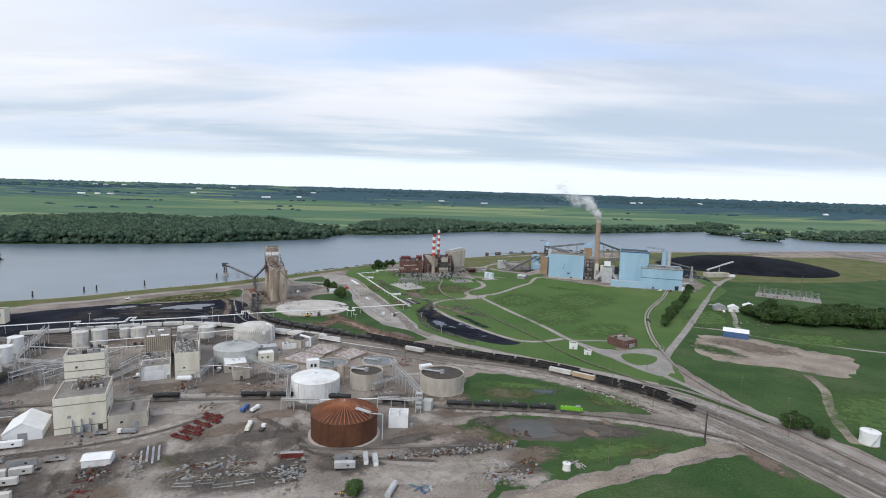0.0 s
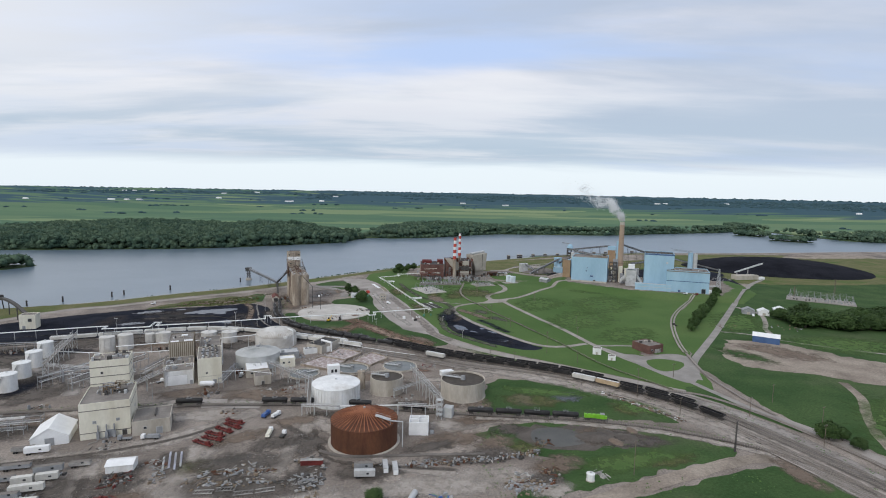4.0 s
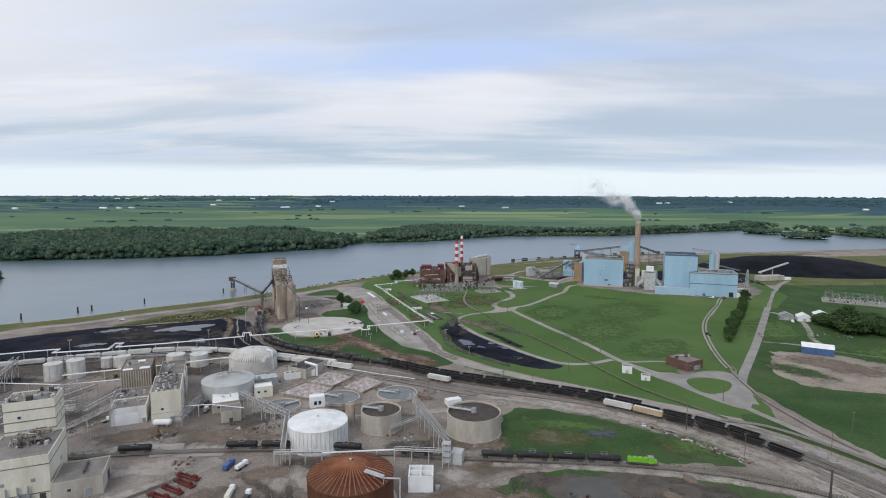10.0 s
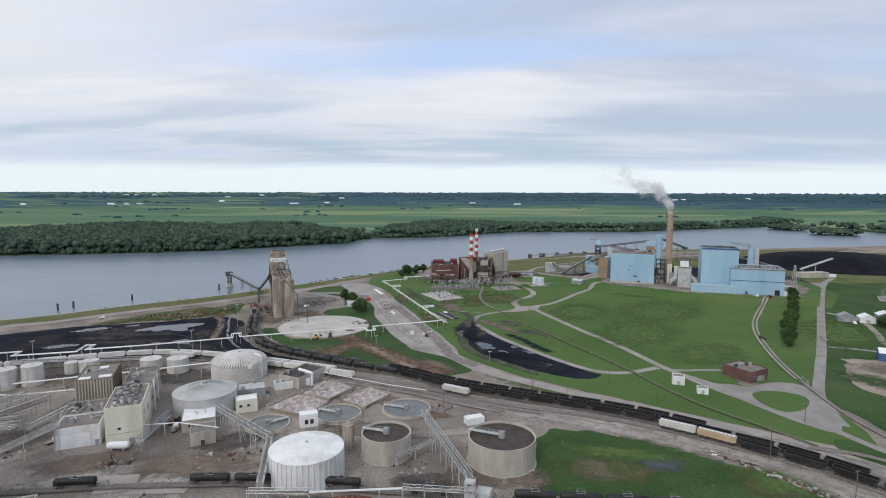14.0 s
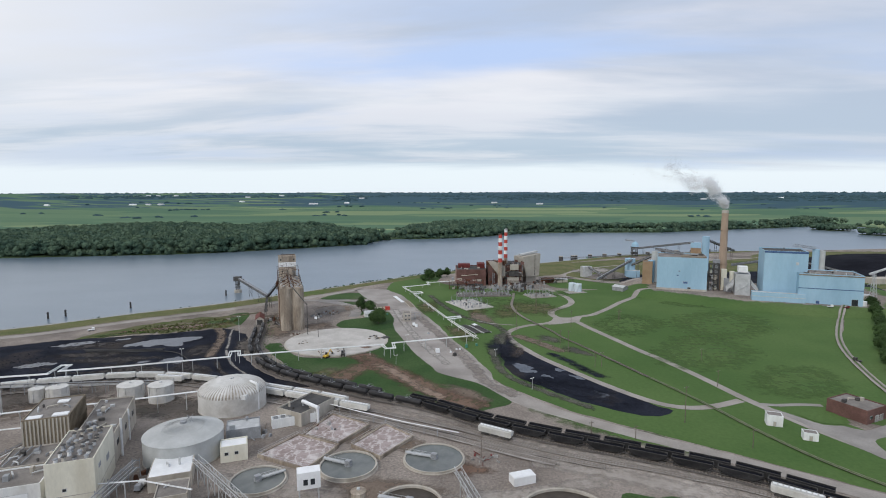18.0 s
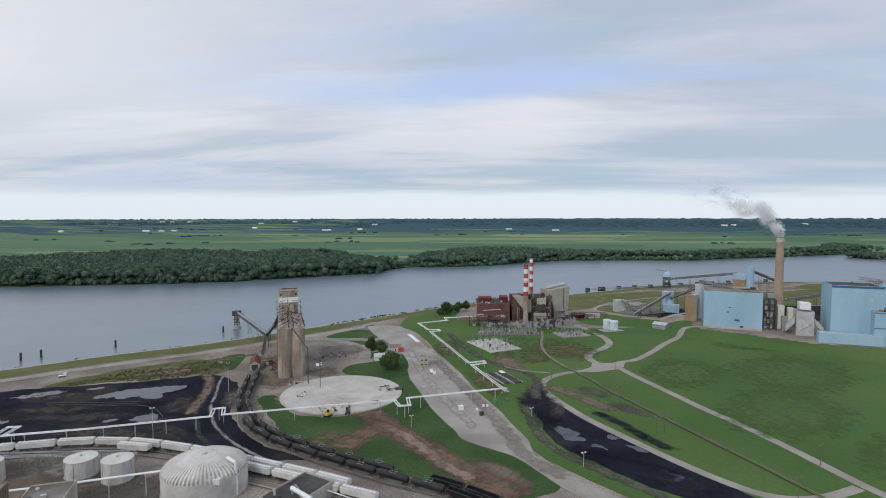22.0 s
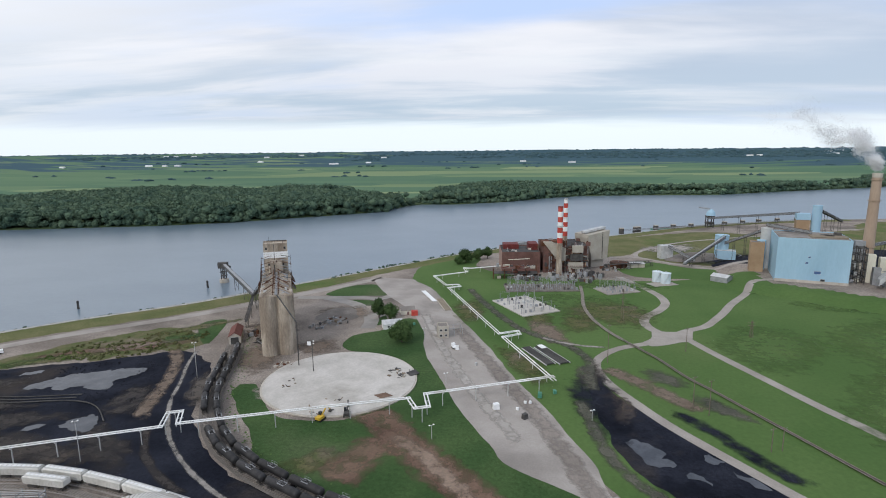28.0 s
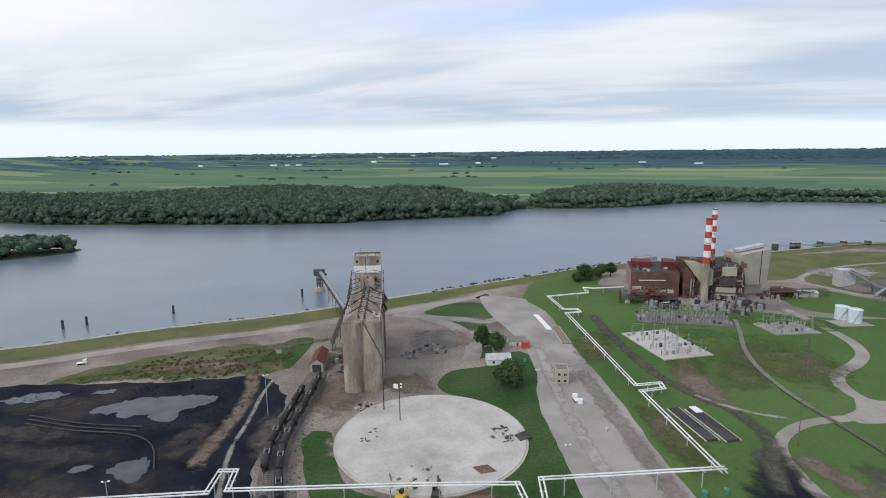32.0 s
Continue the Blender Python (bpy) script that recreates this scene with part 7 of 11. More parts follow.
wd = thing("white_duct", -92.7, 425.5, "white angled duct beside the aeration basins", "duct", rz=-37)
bm = bmesh.new()
rod(bm, (0, 0, 0), (0, 0, 8.2), 0.7, 12)
part("riser", bm, "clean_white", wd)
bm = bmesh.new()
rod(bm, (0.6, 0, 8.4), (-12.5, 0, 8.4), 0.9, 12)
part("header", bm, "clean_white", wd)
bm = bmesh.new()
rod(bm, (-12, 0, 0), (-12, 0, 8), 0.5, 10)
part("support", bm, "grey_steel", wd)
pipe_z = 4.2
pr = thing("pipe_rail", 0, 0, "long pale pipe on posts along the basins", "pipe")
bm = bmesh.new()
sweep(bm, [(-98, 444, pipe_z), (-74, 432, pipe_z), (-48, 420, pipe_z), (-22, 410, pipe_z)], 0.25, 8)
part("pipe", bm, "white", pr)
for f in range(12):
    x = -98 + f * 6.57
    y = float(np.interp(x, [-98, -74, -48, -22], [444, 432, 420, 410]))
    bm = bmesh.new()
    rod(bm, (x, y, 0), (x, y, pipe_z), 0.16, 6)
    part("post", bm, "grey_steel", pr)


# ---- grain elevator, pad and dock ----
EA = 112.0  # way of the silo rows, in degrees
ex, ey = math.cos(radians(EA)), math.sin(radians(EA))
el = thing("grain_elevator", -165, 603.5, "old concrete grain elevator with wrecked rooftop gallery", "grain elevator", rz=EA - 90)
for row in range(7):
    for s in (-1, 1):
        bm = bmesh.new()
        cyl(bm, s * 4.75, 4.8 + row * 9.3, 0, 4.85, 35, 36)
        part("silo", bm, "silo_conc", el, "tall round concrete silo")
for row in range(7):
    bm = bmesh.new()
    cyl(bm, 0, 4.8 + row * 9.3, 0.1, 2.2, 34.6, 12)
    part("silo_infill", bm, "silo_conc", el)
bm = bmesh.new()
box(bm, 0, 33, 35, 17.5, 64, 0.7)
part("roof_slab", bm, "silo_conc", el)
bm = bmesh.new()
box(bm, 0, 74, 0, 15.6, 12, 54)
head = part("headhouse", bm, "silo_conc", el, "square concrete headhouse tower")
for k in range(3):
    bm = bmesh.new()
    box(bm, 0, 67.9, 44.7 + k * 1.45, 15.9, 0.25, 1.3)
    part("sign_panel", bm, "clean_white", head, "blank white sign panel")
bm = bmesh.new()
box(bm, -1.0, 67.85, 40.0, 0.35, 0.3, 14)
part("conduit", bm, "dark_steel", head)
bm = bmesh.new()
for a, b, c2, d in ((0, 67.9, 15.6, 0.3), (0, 80.1, 15.6, 0.3), (-7.8, 74, 0.3, 12), (7.8, 74, 0.3, 12)):
    box(bm, a, b, 54, c2, d, 0.8)
part("parapet", bm, "silo_conc", head)
bm = bmesh.new()
beam(bm, (-5.5, 70, 56.6), (7.5, 70.5, 56.4), 0.5, 0.5)
for x in (-5, 0, 5):
    rod(bm, (x, 70, 54), (x, 70, 56.4), 0.12, 5)
rod(bm, (-4, 72, 54), (-4, 72, 59), 0.08, 4)
part("roof_frame", bm, "dark_steel", head)
for k, (x, z) in enumerate(((-4.5, 39.5), (4.5, 39.5), (-6, 50.6), (6, 50.6))):
    bm = bmesh.new()
    box(bm, x, 67.92, z, 1.3, 0.16, 1.6)
    part("window", bm, "glass", head)
bm = bmesh.new()
box(bm, 0, 63, 35.7, 8, 9, 7.6)
part("gallery_house", bm, "silo_conc", el)
rng = random.Random(11)
for k in range(13):  # chevron spouts either side of the gallery
    y = 3.5 + k * 4.4
    for s in (-1, 1):
        bm = bmesh.new()
        rod(bm, (s * 0.8, y + 2.5, 38.6), (s * 7.2, y - 1.8 + rng.uniform(-0.6, 0.6), 35.9), 0.32, 6)
        part("spout", bm, rng.choice(("rust", "grey_steel", "silo_conc")), el)
bm = bmesh.new()
for k in range(14):
    y = 2 + k * 4.2
    for s in (-1, 1):
        rod(bm, (s * 1.7, y, 35.7), (s * 1.7 + rng.uniform(-0.3, 0.3), y, 39.5), 0.13, 5)
        if k:
            rod(bm, (s * 1.7, y - 4.2, 39.4), (s * 1.7, y, 39.4), 0.11, 4)
            rod(bm, (s * 1.7, y - 4.2, 35.8), (s * 1.7, y, 39.4), 0.09, 4)
    rod(bm, (-1.7, y, 39.4), (1.7, y, 39.4), 0.11, 4)
part("gallery_frame", bm, "rust", el, "bare rusty gallery frame")
for s in (-1, 1):
    bm = bmesh.new()
    for k in range(28):
        y = 1.5 + k * 2.35
        rod(bm, (s * 8.5, y, 35.7), (s * 8.5, y, 37), 0.05, 4)
    for z in (36.4, 37):
        rod(bm, (s * 8.5, 1.5, z), (s * 8.5, 65, z), 0.05, 4)
    part("railing", bm, "steel", el)
bm = bmesh.new()
beam(bm, (0, 1, 36.8), (0, 60, 36.8), 1.4, 0.6)
part("belt_conveyor", bm, "grey_steel", el)
for k in range(16):
    bm = bmesh.new()
    x, y = rng.uniform(-7.5, 7.5), rng.uniform(2, 56)
    box(bm, x, y, 35.7, rng.uniform(0.6, 2.2), rng.uniform(0.6, 2.6), rng.uniform(0.4, 1.8), rng.uniform(0, 90))
    part("roof_wreckage", bm, rng.choice(("rust", "steel", "timber", "grey_steel")), el)
# steel frames and hanging spouts rise along both sides towards the headhouse
for s in (-1, 1):
    for k in range(9):
        y = 28 + k * 4.4
        h = 36 + 1.1 * k + rng.uniform(-0.8, 1.6)
        bm = bmesh.new()
        rod(bm, (s * 9.4, y, 24 + rng.uniform(-6, 8)), (s * 9.4, y, h), 0.2, 5)
        rod(bm, (s * 9.4, y, h), (s * 3, y + 1, h + 1.5), 0.18, 5)
        rod(bm, (s * 9.4, y, h - 3), (s * 9.4, y + 4.4, h + 0.5), 0.16, 5)
        part("side_frame", bm, rng.choice(("rust", "dark_steel", "grey_steel")), el, "leaning rusty steel frame")
    for k in range(7):
        y = 30 + k * 4.8
        bm = bmesh.new()
        beam(bm, (s * 8.9, y, 35 + rng.uniform(0, 1)), (s * 11.2, y + 2, 31.5 + rng.uniform(-2, 1)), 1.3, 0.4)
        part("side_platform", bm, rng.choice(("rust", "timber", "grey_steel")), el)
for k in range(9):
    bm = bmesh.new()
    x, y = rng.uniform(-6, 6), rng.uniform(44, 66)
    beam(bm, (x, y, 35.7), (x + rng.uniform(-2, 2), y + rng.uniform(-2, 2), rng.uniform(40, 45)), 0.7, 0.5)
    part("roof_spout", bm, rng.choice(("rust", "grey_steel", "silo_conc", "dark_steel")), el)
for s, y in ((-1, 40), (1, 38), (-1, 20), (1, 56)):
    bm = bmesh.new()
    rod(bm, (s * 9.6, y, 0), (s * 9.6, y, 37), 0.22, 6)
    for k in range(16):
        rod(bm, (s * 9.4, y - 0.4, 2 + k * 2.2), (s * 9.4, y + 0.4, 2 + k * 2.2), 0.06, 4)
    part("ladder", bm, "rust", el)


def world_of(ob, x, y, z):
    return ob.matrix_world @ Vector((x, y, z))


bpy.context.view_layer.update()
sp = thing("grain_spout", 0, 0, "long dark grain spout hung from the silo roof", "spout")
bm = bmesh.new()
a = world_of(el, 0.5, 1, 36)
rod(bm, a, (-148.4, 589.5, 25), 0.35, 8)
part("pipe", bm, "dark_steel", sp)
bm = bmesh.new()
rod(bm, (-148.4, 589.3, 0), (-148.4, 589.3, 25.5), 0.3, 8)
part("mast", bm, "dark_steel", sp)

pad = thing("concrete_pad", -120.3, 572.5, "round pale concrete pad of a removed grain store", "concrete pad")
bm = bmesh.new()
cyl(bm, 0, 0, 0.05, 38.3, 0.75, 96)
part("slab", bm, "pad", pad)
bm = bmesh.new()
cyl(bm, 0, 0, 0.06, 39.2, 0.5, 96)
part("footing_ring", bm, "conc_wall", pad)
PAD_Z = 0.81
pl = thing("light_mast", -137.7, 582, "dark light mast with a square sign and floodlights", "light mast", z=PAD_Z)
bm = bmesh.new()
rod(bm, (0, 0, 0), (0, 0, 17), 0.22, 8)
part("mast", bm, "dark_steel", pl)
bm = bmesh.new()
box(bm, -1.6, 0, 14.4, 2.0, 0.3, 2.0)
part("sign", bm, "clean_white", pl, "square white sign")
bm = bmesh.new()
beam(bm, (-2.4, 0, 14.3), (1.2, 0, 14.3), 0.2, 0.2), beam(bm, (-0.6, 0, 16.6), (1.2, 0, 16.6), 0.2, 0.2)
part("crossarm", bm, "dark_steel", pl)
for x, z in ((0.9, 16.6), (0.9, 15.2)):
    bm = bmesh.new()
    box(bm, x, -0.2, z, 0.7, 0.5, 0.5)
    part("floodlight", bm, "light_glass", pl)


def rubble(name, x, y, r, n, mats, label, category, z=0.0, size=(0.4, 1.8), flat=0.5, seed=0):
    """A loose heap or spread of boards, boxes and bars, each piece a part."""
    g = random.Random(seed)
    t = thing(name, x, y, label, category, z=z)
    for k in range(n):
        a, d = g.uniform(0, 6.283), r * math.sqrt(g.random())
        px, py = math.cos(a) * d, math.sin(a) * d
        bm = bmesh.new()
        if g.random() < 0.4:
            L = g.uniform(*size) * 2.2
            b = g.uniform(0, 3.14)
            rod(bm, (px - math.cos(b) * L / 2, py - math.sin(b) * L / 2, 0.15), (px + math.cos(b) * L / 2, py + math.sin(b) * L / 2, 0.15 + g.uniform(0, flat)), g.uniform(0.1, 0.25), 5)
        else:
            box(bm, px, py, 0, g.uniform(*size), g.uniform(*size), g.uniform(0.2, 0.2 + flat), g.uniform(0, 180), g.uniform(0.6, 1))
        part("debris", bm, {"white": "scrap_pale", "steel": "scrap_pale", "red": "dark_red"}.get(k2 := g.choice(mats), k2), t)
    return t


rubble("demolition_debris", -92, 583, 6, 22, ("dark_steel", "conc_wall", "timber", "roof_dark"), "scattered dark demolition debris on the pad", "debris", PAD_Z, (0.5, 2.4), 0.5, 3)
rubble("demolition_debris", -146, 566, 8, 8, ("dark_steel", "timber"), "a few dark scraps on the pad", "debris", PAD_Z, (0.4, 1.3), 0.4, 4)
rubble("demolition_debris", -118, 543, 9, 26, ("dark_steel", "conc_wall", "timber", "silo_conc"), "rubble and steel at the edge of the pad", "debris", 0.35, (0.5, 2.2), 0.8, 5)
rubble("rubble_heap", -157, 590, 5, 16, ("silo_conc", "conc_wall", "rust"), "broken concrete at the foot of the silos", "debris", 0, (0.6, 2.2), 0.8, 6)
for pts, nm in (([(-88, 583), (-84, 588), (-81, 583), (-85, 579)], "tar_mat"), ([(-99, 556), (-94, 559), (-90, 556), (-95, 553)], "dirt_heap")):
    t = thing(nm, sum(p[0] for p in pts) / 4, sum(p[1] for p in pts) / 4, "dark patch of tar sheeting on the pad" if nm == "tar_mat" else "low brown dirt heap on the pad", "sheeting" if nm == "tar_mat" else "dirt", z=PAD_Z)
    bm = bmesh.new()
    c = t.matrix_world.translation
    prism(bm, [(p[0] - c.x, p[1] - c.y) for p in pts], 0, 0.25)
    part("sheet" if nm == "tar_mat" else "mound", bm, "roof_dark" if nm == "tar_mat" else "red_soil", t)


def excavator(x, y, rz, paint="yellow", label="yellow excavator with a raised boom", z=0.0):
    t = thing("excavator", x, y, label, "excavator", rz=rz, z=z)
    for s in (-1, 1):
        bm = bmesh.new()
        box(bm, 0, s * 1.2, 0, 4, 0.7, 0.9)
        part("crawler_track", bm, "rubber", t)
    bm = bmesh.new()
    box(bm, -0.5, 0, 0.95, 3.6, 2.6, 1.1)
    part("body", bm, paint, t)
    bm = bmesh.new()
    box(bm, 0.9, 0.7, 2.05, 1.3, 1.1, 1.4)
    part("cab", bm, "glass", t)
    bm = bmesh.new()
    beam(bm, (1, -0.2, 2.2), (4.6, -0.2, 5.2), 0.5, 0.6)
    part("boom", bm, paint, t)
    bm = bmesh.new()
    beam(bm, (4.5, -0.2, 5.2), (6.6, -0.2, 2.2), 0.4, 0.5)
    part("arm", bm, paint, t)
    bm = bmesh.new()
    box(bm, 6.7, -0.2, 1.0, 1.1, 1.2, 1.2, 0, 0.7)
    part("bucket", bm, "dark_steel", t)


excavator(-117.5, 532, 70)
excavator(-107, 537, 100, "dark_steel", "small dark excavator by the dirt scar")

# dock loader on its pier and the conveyor to the elevator
ld = thing("dock_loader", -292, 784.5, "dark steel barge loader tower on a round pier", "barge loader", z=-3.2)
bm = bmesh.new()
cyl(bm, 0, 0, -4, 4.2, 7.5, 20)
part("pier", bm, "conc_wall", ld)
for x in (-1.6, 1.6):
    for y in (-1.6, 1.6):
        bm = bmesh.new()
        box(bm, x, y, 3.5, 0.7, 0.7, 11)
        part("leg", bm, "dark_steel", ld)
bm = bmesh.new()
box(bm, 0, 0, 14, 7, 7, 5)
part("machine_house", bm, "dark_steel", ld)
for z in (6.5, 10):
    bm = bmesh.new()
    box(bm, 0, 0, z, 5.2, 5.2, 0.4), rod(bm, (-1.6, -1.6, z), (1.6, -1.6, z + 3.4), 0.2, 5)
    part("landing", bm, "dark_steel", ld)
bm = bmesh.new()
beam(bm, (-6, 3, 18.5), (9, -4, 16.6), 1.4, 1.4)
part("boom", bm, "dark_steel", ld)
truss_bridge("conveyor_bridge", (-291, 784, 12.5), (-222, 696, 9.5), 3.0, 2.4, "dark inclined conveyor from the river dock", "conveyor", (0.45, 0.75, 1.0), "dark_steel", "dark_steel")
gc = thing("conveyor_gallery", 0, 0, "enclosed dark belt gallery over the river bank", "conveyor")
bm = bmesh.new()
beam(bm, (-291, 784, 15), (-222, 696, 12), 2.4, 2.2)
part("gallery", bm, "grey_steel", gc)
truss_bridge("conveyor_bridge", (-222, 696, 9.5), (-199, 668, 30), 2.2, 2.0, "dark conveyor up to the headhouse", "conveyor", (0.2,), "dark_steel", "dark_steel")
truss_bridge("conveyor_bridge", (-222, 695, 10), (-205, 646, 6), 1.8, 1.6, "dark conveyor down to the loading shed", "conveyor", (0.5, 0.9), "dark_steel", "dark_steel")
for x, y in ((-472, 585), (-450, 612), (-412, 645), (-403.5, 656), (-364.5, 694.6), (-297, 764)):
    t = thing("mooring_pile", x, y, "dark timber mooring pile cluster in the river", "mooring pile", "mooring piles", z=-3)
    for k in range(3):
        bm = bmesh.new()
        rod(bm, (0.7 * math.cos(k * 2.1), 0.7 * math.sin(k * 2.1), -5), (0.3 * math.cos(k * 2.1), 0.3 * math.sin(k * 2.1), 6.5), 0.5, 7)
        part("pile", bm, "dark_steel", t)
    bm = bmesh.new()
    cyl(bm, 0, 0, 5.2, 1.0, 0.5, 10)
    part("binding", bm, "dark_steel", t)
# the shed's doorway is a dark panel painted for its unlit inside
rs = gabled("loading_shed", -203, 628, 7, 20, 5.4, 7.8, "conc_wall", "dark_red_roof", "rail loading shed with a rusty red roof", "shed", 21, True, doors=[("opening", -10, 0, 0.1, 4.6, 4.8, "l", "roof_dark")])
eq = rubble("loading_machinery", -195, 640, 7, 18, ("dark_steel", "grey_steel", "rust"), "dark loading machinery by the red shed", "machinery", 0, (0.8, 2.6), 3.0, 8)
rubble("loading_machinery", -186, 622, 4, 10, ("dark_steel", "grey_steel", "white"), "dark machinery beside the silos", "machinery", 0, (0.8, 2.2), 2.6, 9)
rubble("scrap_heap", -152, 668, 10, 34, ("rust", "timber", "dark_steel", "grey_steel", "roof_grey"), "scrap machinery behind the elevator", "scrap", 0, (0.6, 2.6), 1.6, 10)
rubble("scrap_heap", -160, 655, 5, 14, ("grey_steel", "dark_steel", "white"), "stacked scrap beside the elevator", "scrap", 0, (0.8, 2.6), 2.4, 12)
mound = patch("burnt_ground", [(-158, 662), (-146, 664), (-140, 680), (-148, 696), (-160, 700), (-168, 684)], "dark_ballast", 3, "dark scorched ground in the driveway loop", "soil", jitter=3)

# houses and the weigh office
gabled("house", -110, 659, 13, 8, 3.4, 5.4, "white", "steel", "small white house with a pale metal roof", "house", 20, doors=[("window", -3, -4, 1.2, 1.2, 1.2, "f", "glass"), ("window", 2, -4, 1.2, 1.2, 1.2, "f", "glass")])
gabled("house", -105, 691, 10, 8, 3.2, 5.0, "cream", "roof_grey", "small cream house with a grey roof", "house", 15, doors=[("door", 0, -4, 0.1, 1, 2.1, "f", "dark_red")])
rb = building("red_kiosk", (-101, 684), 4.5, 4, 3.2, "red", "red", "bright red kiosk beside the yard", "kiosk", 10, 0)
sc = building("weigh_office", (-77, 639), 6.5, 8, 7.2, "conc_wall", "roof_grey", "two-storey grey weigh office on the truck yard", "office", 12)
openings(sc, [("window", -1.5, -4, 1.2, 1.4, 1.2, "f", "glass"), ("window", 1.5, -4, 1.2, 1.4, 1.2, "f", "glass"), ("window", -1.5, -4, 4.6, 1.4, 1.2, "f", "glass"), ("window", 1.5, -4, 4.6, 1.4, 1.2, "f", "glass"), ("window", 3.25, 0, 4.6, 1.6, 1.2, "r", "glass")])
cf = thing("canopy_frame", -68, 647, "bare steel canopy frame behind the weigh office", "frame", rz=12)
for x in (-5, 0, 5):
    for y in (-4, 4):
        bm = bmesh.new()
        rod(bm, (x, y, 0.3), (x, y, 5.5), 0.15, 5)
        part("post", bm, "grey_steel", cf)
bm = bmesh.new()
for y in (-4, 4):
    rod(bm, (-5, y, 5.5), (5, y, 5.5), 0.13, 5)
for x in (-5, 0, 5):
    rod(bm, (x, -4, 5.5), (x, 4, 5.5), 0.13, 5)
part("top_frame", bm, "grey_steel", cf)
ws = thing("weigh_scale", -95, 736, "long white truck scale deck on the yard", "truck scale", rz=113)
bm = bmesh.new()
box(bm, 0, 0, 0.4, 33, 3.4, 0.5)
part("deck", bm, "clean_white", ws)
wp = thing("scale_pit", -81, 714, "brown steel scale deck in the yard", "truck scale", rz=108)
bm = bmesh.new()
box(bm, 0, 0, 0.16, 32, 5.0, 0.3)
part("deck", bm, "brown_metal", wp)
bm = bmesh.new()
for y in (-2.7, 2.7):
    box(bm, 0, y, 0.16, 32, 0.4, 0.6)
part("kerb", bm, "conc_wall", wp)
for k, (x, y, s, m, lab) in enumerate(((-64, 621, 2.2, "clean_white", "white crate on the concrete yard"), (-41, 548, 2.8, "clean_white", "white plastic water tank on the yard"), (-28.5, 540, 2.4, "dark_steel", "small dark cart parked on concrete"), (-52, 598, 1.4, "steel", "small grey block on the yard"), (-20.4, 561.5, 2.4, "teal", "teal plastic portable toilet"), (-13, 566, 1.8, "teal", "teal steel waste bin"), (-25.3, 554.6, 1.2, "clean_white", "white concrete barrier block"), (-27.6, 554.3, 1.2, "clean_white", "white concrete barrier block"), (-31.4, 547.8, 1.2, "clean_white", "grey concrete barrier block"), (-96, 664, 1.6, "teal", "teal plastic portable toilet"))):
    t = thing(("crate", "water_tank", "cart", "block", "portable_toilet", "waste_bin", "barrier", "barrier", "barrier", "portable_toilet")[k], x, y, lab, "yard item", rz=20 * k, z=0.14)
    bm = bmesh.new()
    box(bm, 0, 0, 0, s, s * 0.8, s * 0.9, 0, 0.9)
    part("body", bm, m, t)
    bm = bmesh.new()
    box(bm, 0, 0, s * 0.9, s * 0.95, s * 0.76, 0.12)
    part("top", bm, m, t)
for px, py, n, lab in ((-17.5, 613.5, 5, "rows of black plastic pipe racked in the grass"), (-9.7, 615.5, 6, "wide rack of black plastic pipe in the grass")):
    bp = thing("pipe_stack", px, py, lab, "pipe stack", "pipe stacks", -64)
    for k in range(n):
        bm = bmesh.new()
        rod(bm, (-13.5 - 0.5 * (k % 2), (k - n / 2 + 0.5) * 0.95, 0.75), (13.5, (k - n / 2 + 0.5) * 0.95, 0.75), 0.45, 8)
        part("pipe", bm, "roof_dark", bp)
    for y in (-n / 2 * 0.95 - 0.5, n / 2 * 0.95 + 0.5):
        bm = bmesh.new()
        rod(bm, (-14, y, 0.5), (14, y, 0.5), 0.3, 6)
        part("rail_pipe", bm, "steel", bp, "pale steel side pipe")
    for x in (-10, 0, 10):
        bm = bmesh.new()
        box(bm, x, 0, 0.02, 0.4, n * 0.95 + 1.4, 0.28)
        part("bearer", bm, "timber", bp)
bm = bmesh.new()
box(bm, -11.5, 0.4, 1.2, 5.5, 3.2, 0.35)
part("cover_sheet", bm, "clean_white", bp, "white sheet at the end of the rack")
for k in range(3):
    pp = thing("pipe_string", 0, 0, "long black pipe lying on the coal yard", "pipe")
    bm = bmesh.new()
    pts = smooth_line([(-300 + 3 * k, 541 - 3 * k), (-270, 542 - 3.0 * k), (-242, 547 - 3.4 * k), (-226, 543 - 3.6 * k), (-212, 529 - 3.2 * k)][: 5 if k > 1 else 3], 4)
    sweep(bm, [(*a, 0.45) for a in pts], 0.3, 6)
    part("pipe", bm, "roof_dark", pp)

# ---- the old power plant ----
OR = 3.0
op = building("turbine_hall", (-36, 825), 36, 40, 19, "brick", "roof_dark", "old red-brick turbine hall", "power plant", OR, 1.0)
bm = bmesh.new()
box(bm, -18.2, 0, 0.1, 0.5, 40.2, 19.6)
part("end_wall", bm, "pink_brick", op, "faded pink brick end wall")
openings(op, [("window", -14 + k * 5.2, -20, z, 2.6, 1.4, "f", "glass") for k in range(6) for z in (6.0,)] + [("door", -6, -20, 0.1, 4, 4.5, "f", "dark_steel")])
bm = bmesh.new()
beam(bm, (-12, -20.4, 13), (8, -20.4, 14), 0.5, 0.6)
part("conduit", bm, "cream", op)
rng = random.Random(21)
roof_units(op, rng, -15, 12, -16, 14, 19.2, 14)
bo = building("boiler_house", (3, 828), 42, 40, 25, "brick", "roof_dark", "dark boiler house wrapped in pipes and platforms", "power plant", OR, 0.6)
bm = bmesh.new()
box(bm, -12, -14, 25.2, 22, 10, 4.6)
part("penthouse", bm, "rust", bo, "dark red rooftop penthouse")
